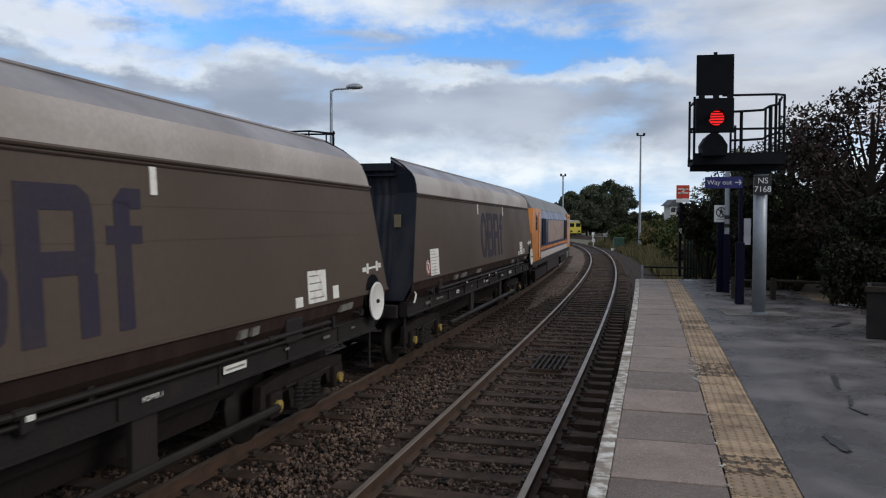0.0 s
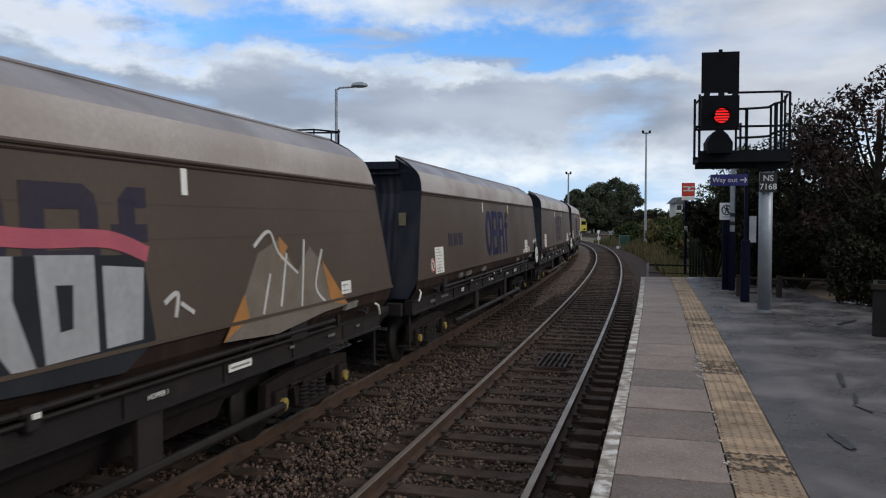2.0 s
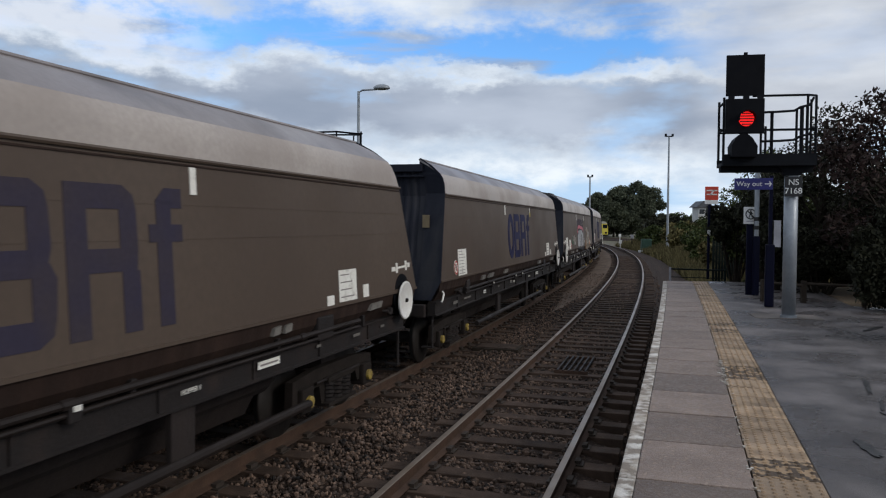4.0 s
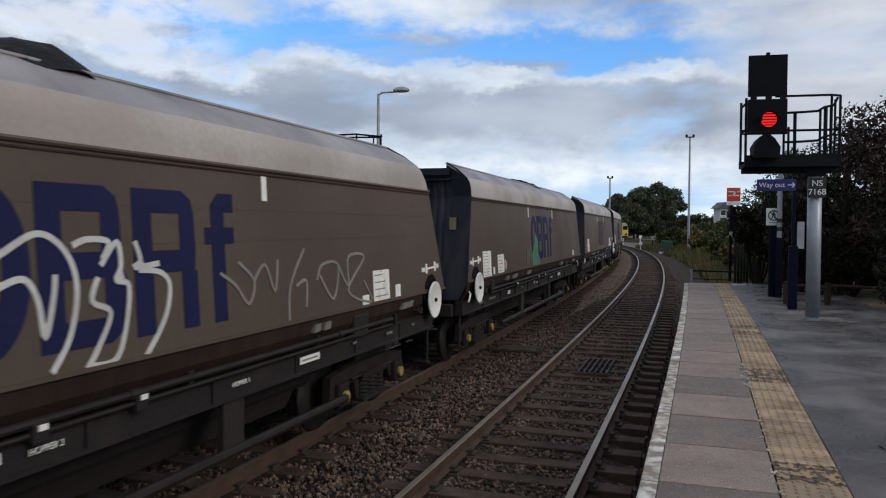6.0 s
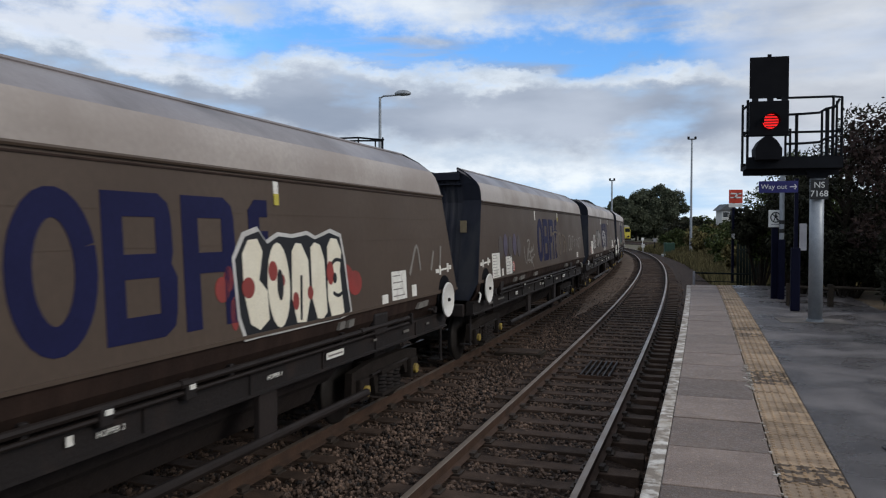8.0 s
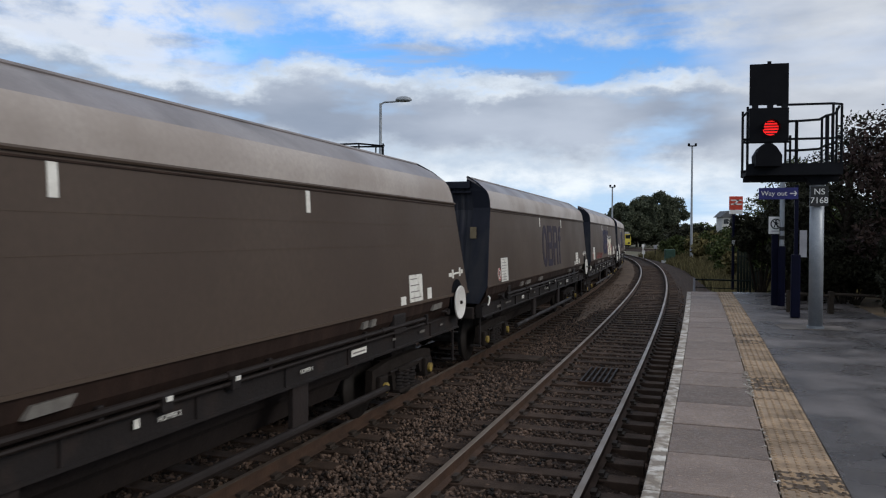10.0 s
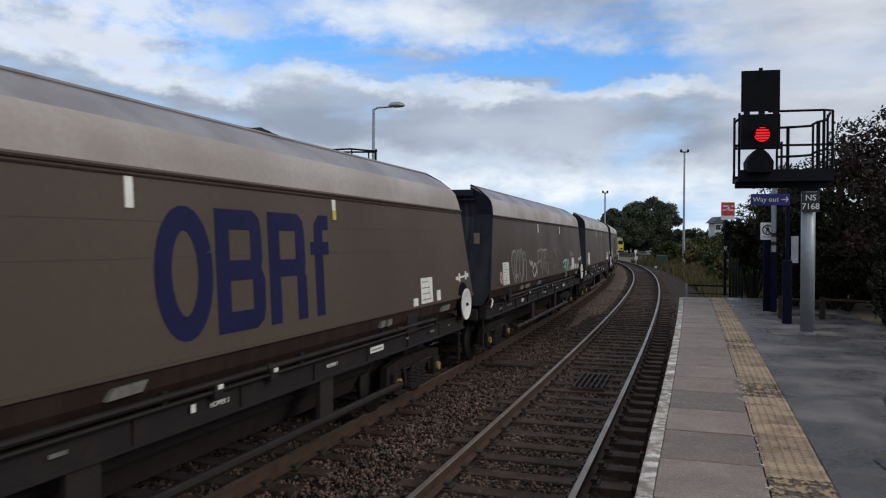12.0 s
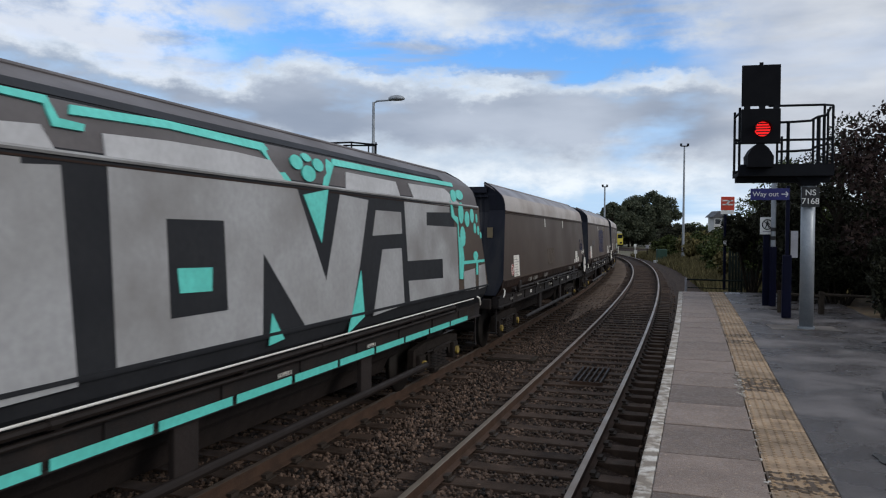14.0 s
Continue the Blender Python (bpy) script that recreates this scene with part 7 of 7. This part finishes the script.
def hedge(x, y, z, lx, ly, h, turn, leaf, count, seed, label):
    """A clipped hedge: stems under a block of foliage."""
    rng = random.Random(seed)
    t = thing("hedge", label, "hedge", m=pose(x, y, z, 0, 0, turn))
    cs, rs = [], []
    for k in range(60):
        c = (rng.uniform(0.1, lx - 0.1), rng.uniform(0.1, ly - 0.1), h * rng.uniform(0.1, 0.9))
        cs.append(c)
        rs.append(rng.uniform(0.22, 0.34))
        if k % 5 == 0:
            part("stem", tube([(c[0], c[1], -0.05), (c[0], c[1], h * 0.7)], 0.02, sides=5), "bark", t)
    f = new("foliage", leaves_mesh("foliage", cs, rs, count, 0.05, leaf, seed, 1.0))
    f.parent = t


def planting():
    # beside the platform
    tree("tree", 9.7, 17.3, 0.8, 5.3, 2.0, "leaf_purple", 7500, 0.066, 1, "dark purple-leaved tree behind the platform")
    tree("tree", 9.3, 20.5, 0.8, 4.6, 2.2, "leaf_dark", 12000, 0.055, 2, "dark green tree behind the platform fence")
    tree("tree", 12.3, 20.0, 0.8, 5.4, 2.0, "leaf_rust", 6000, 0.05, 3, "autumn-brown tree behind the platform")
    tree("tree", 9.4, 24.8, 0.8, 4.2, 1.8, "leaf_green", 9000, 0.055, 4, "dark green tree behind the platform fence", low=0.1)
    bush(8.5, 21.2, 0.8, 3.6, 1.5, "leaf_dark", 11000, 0.055, 5, "dense dark bush beside the platform")
    bush(11.3, 27.5, 0.6, 3.9, 1.7, "leaf_green", 6000, 0.085, 6, "green elder bush beside the platform")
    bush(10.5, 17.2, 0.8, 2.6, 1.4, "leaf_dark", 11000, 0.055, 7, "dense dark bush beside the platform")
    bush(8.6, 18.9, 0.8, 1.9, 1.2, "leaf_dark", 10000, 0.055, 8, "dense dark bush behind the knee rail")
    bush(7.8, 19.6, 0.8, 2.7, 1.0, "leaf_dark", 10000, 0.055, 31, "dense dark bush behind the sign posts")
    bush(8.3, 24.0, 0.8, 3.0, 1.0, "leaf_dark", 10000, 0.055, 35, "dense dark bush at the platform end")
    hedge(7.45, 14.75, 0.88, 3.2, 1.1, 1.75, -20, "leaf_dark", 22000, 9, "clipped dark hedge behind the planter")
    bush(9.4, 15.2, 0.8, 3.0, 1.4, "leaf_dark", 14000, 0.05, 10, "dense dark bush behind the hedge")
    bush(10.6, 22.0, 0.8, 3.4, 1.9, "leaf_dark", 14000, 0.06, 32, "dense dark bush behind the knee rail")
    bush(9.7, 22.8, 0.8, 3.0, 1.6, "leaf_dark", 13000, 0.06, 33, "dense dark bush behind the sign posts")
    bush(12.2, 18.8, 0.8, 3.0, 1.8, "leaf_dark", 14000, 0.06, 34, "dense dark bush behind the knee rail")
    # beyond the platform end
    for k, (s, o, h, sp, leaf) in enumerate(((29, 5.6, 2.4, 1.3, "leaf_green"), (33, 6.6, 2.6, 1.6, "leaf_dark"), (38, 5.2, 1.6, 1.3, "leaf_dry"), (42, 7.0, 3.0, 2.0, "leaf_green"), (47, 5.4, 1.9, 1.5, "leaf_dry"),
                                             (50, 7.2, 3.2, 2.2, "leaf_green"), (56, 5.6, 2.2, 1.6, "leaf_green"), (60, 7.6, 3.4, 2.4, "leaf_dry"), (66, 6.0, 2.5, 1.9, "leaf_green"), (72, 7.6, 3.6, 2.6, "leaf_green"),
                                             (78, 6.0, 2.6, 1.9, "leaf_dry"), (84, 8.0, 3.8, 2.6, "leaf_green"), (92, 6.5, 2.8, 2.2, "leaf_green"), (98, 8.5, 4.0, 2.8, "leaf_dark"), (104, 6.5, 3.0, 2.2, "leaf_green"), (46, 9.5, 4.4, 2.4, "leaf_dark"), (64, 10.5, 4.2, 2.8, "leaf_dark"))):
        p = on_line(s, o)[0]
        bush(p.x, p.y, -0.3, h, sp, leaf, 4000, 0.10 + 0.0008 * s, 50 + k, "rough lineside bush in autumn greens")
    for k, (x, y, h, leaf) in enumerate(((22.6, 82, 3.3, "leaf_dry"), (25.6, 84, 3.8, "leaf_green"), (28.4, 86, 4.3, "leaf_green"), (30.8, 88, 4.4, "leaf_dark"))):
        bush(x, y, -0.3, h, 2.4, leaf, 5000, 0.16, 150 + k, "rough lineside bush in autumn greens")
    # rank dry grass between them
    rng = np.random.default_rng(21)
    n = 26000
    s, o = rng.uniform(24.8, 112, n), 2.9 + rng.gamma(2.0, 1.3, n)
    x, y, th = (np.interp(s, LINE[0], LINE[i]) for i in (1, 2, 3))
    top = np.clip(0.9 - (s - 24) * 0.055, 0.25, 0.9)
    z = -0.4 + (top + 0.4) * np.clip((o - 3.4) / 2.6, 0, 1)
    px, py = x + o * np.cos(th), y - o * np.sin(th)
    a, hh, lean = rng.uniform(0, 6.28, n), rng.uniform(0.15, 0.7, n), rng.normal(0, 0.16, (n, 2))
    wd = 0.018 + 0.0006 * s
    v = np.stack([np.stack([px - wd * np.cos(a), py - wd * np.sin(a), z - 0.1], 1), np.stack([px + wd * np.cos(a), py + wd * np.sin(a), z - 0.1], 1), np.stack([px + lean[:, 0], py + lean[:, 1], z + hh], 1)], 1)
    me = bpy.data.meshes.new("rough_grass")
    me.from_pydata(v.reshape(-1, 3), [], np.arange(n * 3).reshape(-1, 3))
    me.materials.append(M["grass_dry"])
    tagged(new("rough_grass", me), "rank dry grass along the lineside bank", "grass", kind="stuff")
    # dark trees past the curve, distance haze painted into their leaf colour
    for k, (x, y, h, sp) in enumerate(((33.6, 200, 11.6, 4.4), (38.8, 205, 12.4, 5.6), (45.6, 208, 14.6, 6.6), (36.0, 215, 11.6, 5.0), (43.0, 222, 14.2, 6.2), (49.5, 215, 13.4, 5.0))):
        tree("tree", x, y, -0.5, h, sp, "leaf_hazed", 20000, 0.28, 80 + k, "broad dark tree beyond the curve", trunk=0.3, clumps=34, low=0.12)
    for k in range(9):
        bush(38 + 7 * k, 150 + (k % 3) * 9, -0.5, 5.0 + (k % 2), 5.0, "leaf_green" if k % 2 else "leaf_dark", 2500, 0.3, 120 + k, "far scrub along the skyline")


def cordyline():
    t = thing("cabbage_palm", "spiky green cabbage palm above the hedge", "plant", m=pose(7.75, 12.2, 1.5))
    rng = random.Random(3)
    part("stem", tube([(0, 0, -0.6), (0, 0, 0.6)], 0.07, sides=8), "bark", t)
    bm = bmesh.new()
    for k in range(90):
        a, e = rng.uniform(0, 6.283), rng.uniform(-0.3, 1.3)
        l = rng.uniform(0.7, 1.05)
        d = Vector((math.cos(a) * math.cos(e), math.sin(a) * math.cos(e), math.sin(e)))
        side = d.cross(Vector((0, 0, 1))).normalized() * 0.022
        p0 = Vector((0, 0, 0.6))
        p1 = p0 + d * l * 0.55
        p2 = p0 + d * l + Vector((0, 0, -0.22 * l * math.cos(e)))
        vs = [bm.verts.new(q) for q in (p0 - side * 0.6, p0 + side * 0.6, p1 + side, p1 - side)]
        tip = bm.verts.new(p2)
        bm.faces.new(vs)
        bm.faces.new((vs[3], vs[2], tip))
    part("leaves", bm, "leaf_spike", t)


planting()
cordyline()


# ---- pieces: sleepers, platform slabs, tactile tiles ----
sleepers(near_line, 0.0, 2.62 - 0.65 * 18, 72)
sleepers(far_line, FAR, 2.62 - 0.65 * 18, 66)


def piece(name, me, parent, m):
    ob = new(name, me)
    ob.parent = parent
    ob.matrix_basis = m
    return ob


def paving():
    rng = random.Random(11)
    pitch = 0.913
    w0, w1 = EDGE + 0.115, TACT0 - 0.006
    slab = add_mesh("slab", box(-(w1 - w0) / 2, (w1 - w0) / 2, -pitch / 2 + 0.009, pitch / 2 - 0.009, -0.06, 0.0, bevel=0.008), "slab")
    edge = add_mesh("edge_stone", box(-0.056, 0.056, -pitch / 2 + 0.005, pitch / 2 - 0.005, -0.07, 0.0, bevel=0.014), "slab_white")
    s = 5.5 - pitch * 20 + pitch / 2
    while s < P_END - 0.2:
        tilt = rng.uniform(-0.25, 0.25)
        piece("slab", slab, plat, line_pose(s, (w0 + w1) / 2, 0.915 + rng.uniform(-0.003, 0.002)) @ pose(0, 0, 0, tilt, 0, 0))
        piece("edge_stone", edge, plat, line_pose(s, EDGE + 0.057, 0.913 + rng.uniform(-0.004, 0.002), rng.uniform(-0.3, 0.3)))
        s += pitch
    tw = (TACT1 - TACT0)
    bm = box(-tw / 2 + 0.004, tw / 2 - 0.004, -tw / 2 + 0.006, tw / 2 - 0.006, -0.06, 0.0, bevel=0.004)
    n = 6
    for i in range(n):
        for j in range(n):
            x, y = (-0.5 + (i + 0.5) / n) * tw, (-0.5 + (j + 0.5) / n) * tw
            r0, r1 = 0.0175, 0.011
            lo = [bm.verts.new((x + r0 * math.cos(a), y + r0 * math.sin(a), 0)) for a in (math.pi * k / 3 for k in range(6))]
            hi = [bm.verts.new((x + r1 * math.cos(a), y + r1 * math.sin(a), 0.009)) for a in (math.pi * k / 3 for k in range(6))]
            for k in range(6):
                bm.faces.new((lo[k], lo[(k + 1) % 6], hi[(k + 1) % 6], hi[k]))
            bm.faces.new(hi)
    tile = add_mesh("tactile_tile", bm, "tactile")
    s = -12.0
    s += (5.98 - s) % tw
    k = 0
    while s < P_END - 0.1:
        ob = piece("tactile_tile", tile, plat, line_pose(s, (TACT0 + TACT1) / 2, 0.915 + rng.uniform(-0.002, 0.003)))
        if any(abs(s - d) < tw * 0.5 for d in (6.1, 9.2, 9.55, 13.9, 12.9)):
            ob.material_slots[0].link = "OBJECT"
            ob.material_slots[0].material = M["tactile_dark"]
        s += tw


def crumbs():
    """Broken pale mortar along the joint between the slabs and the tactile strip."""
    rng = random.Random(4)
    bm = bmesh.new()
    for k in range(260):
        s = rng.choice((rng.uniform(8.7, 10.2), rng.uniform(4.5, 20)))
        p, th = on_line(s, TACT0 + rng.gauss(0.0, 0.022), 0.917)
        r, n = rng.uniform(0.004, 0.017), 7
        top = [bm.verts.new(p + Vector((r * rng.uniform(0.7, 1.2) * math.cos(a), 1.2 * r * rng.uniform(0.7, 1.2) * math.sin(a), 0.004))) for a in (2 * math.pi * i / n for i in range(n))]
        low = [bm.verts.new(v.co + Vector((0, 0, -0.012))) for v in top]
        bm.faces.new(top)
        for i in range(n):
            bm.faces.new((top[i], low[i], low[(i + 1) % n], top[(i + 1) % n]))
    bmesh.ops.recalc_face_normals(bm, faces=bm.faces)
    tagged(part("mortar_crumbs", bm, "slab_white", plat), "pale broken mortar along the tactile strip", kind="stuff")


paving()
crumbs()
motions()
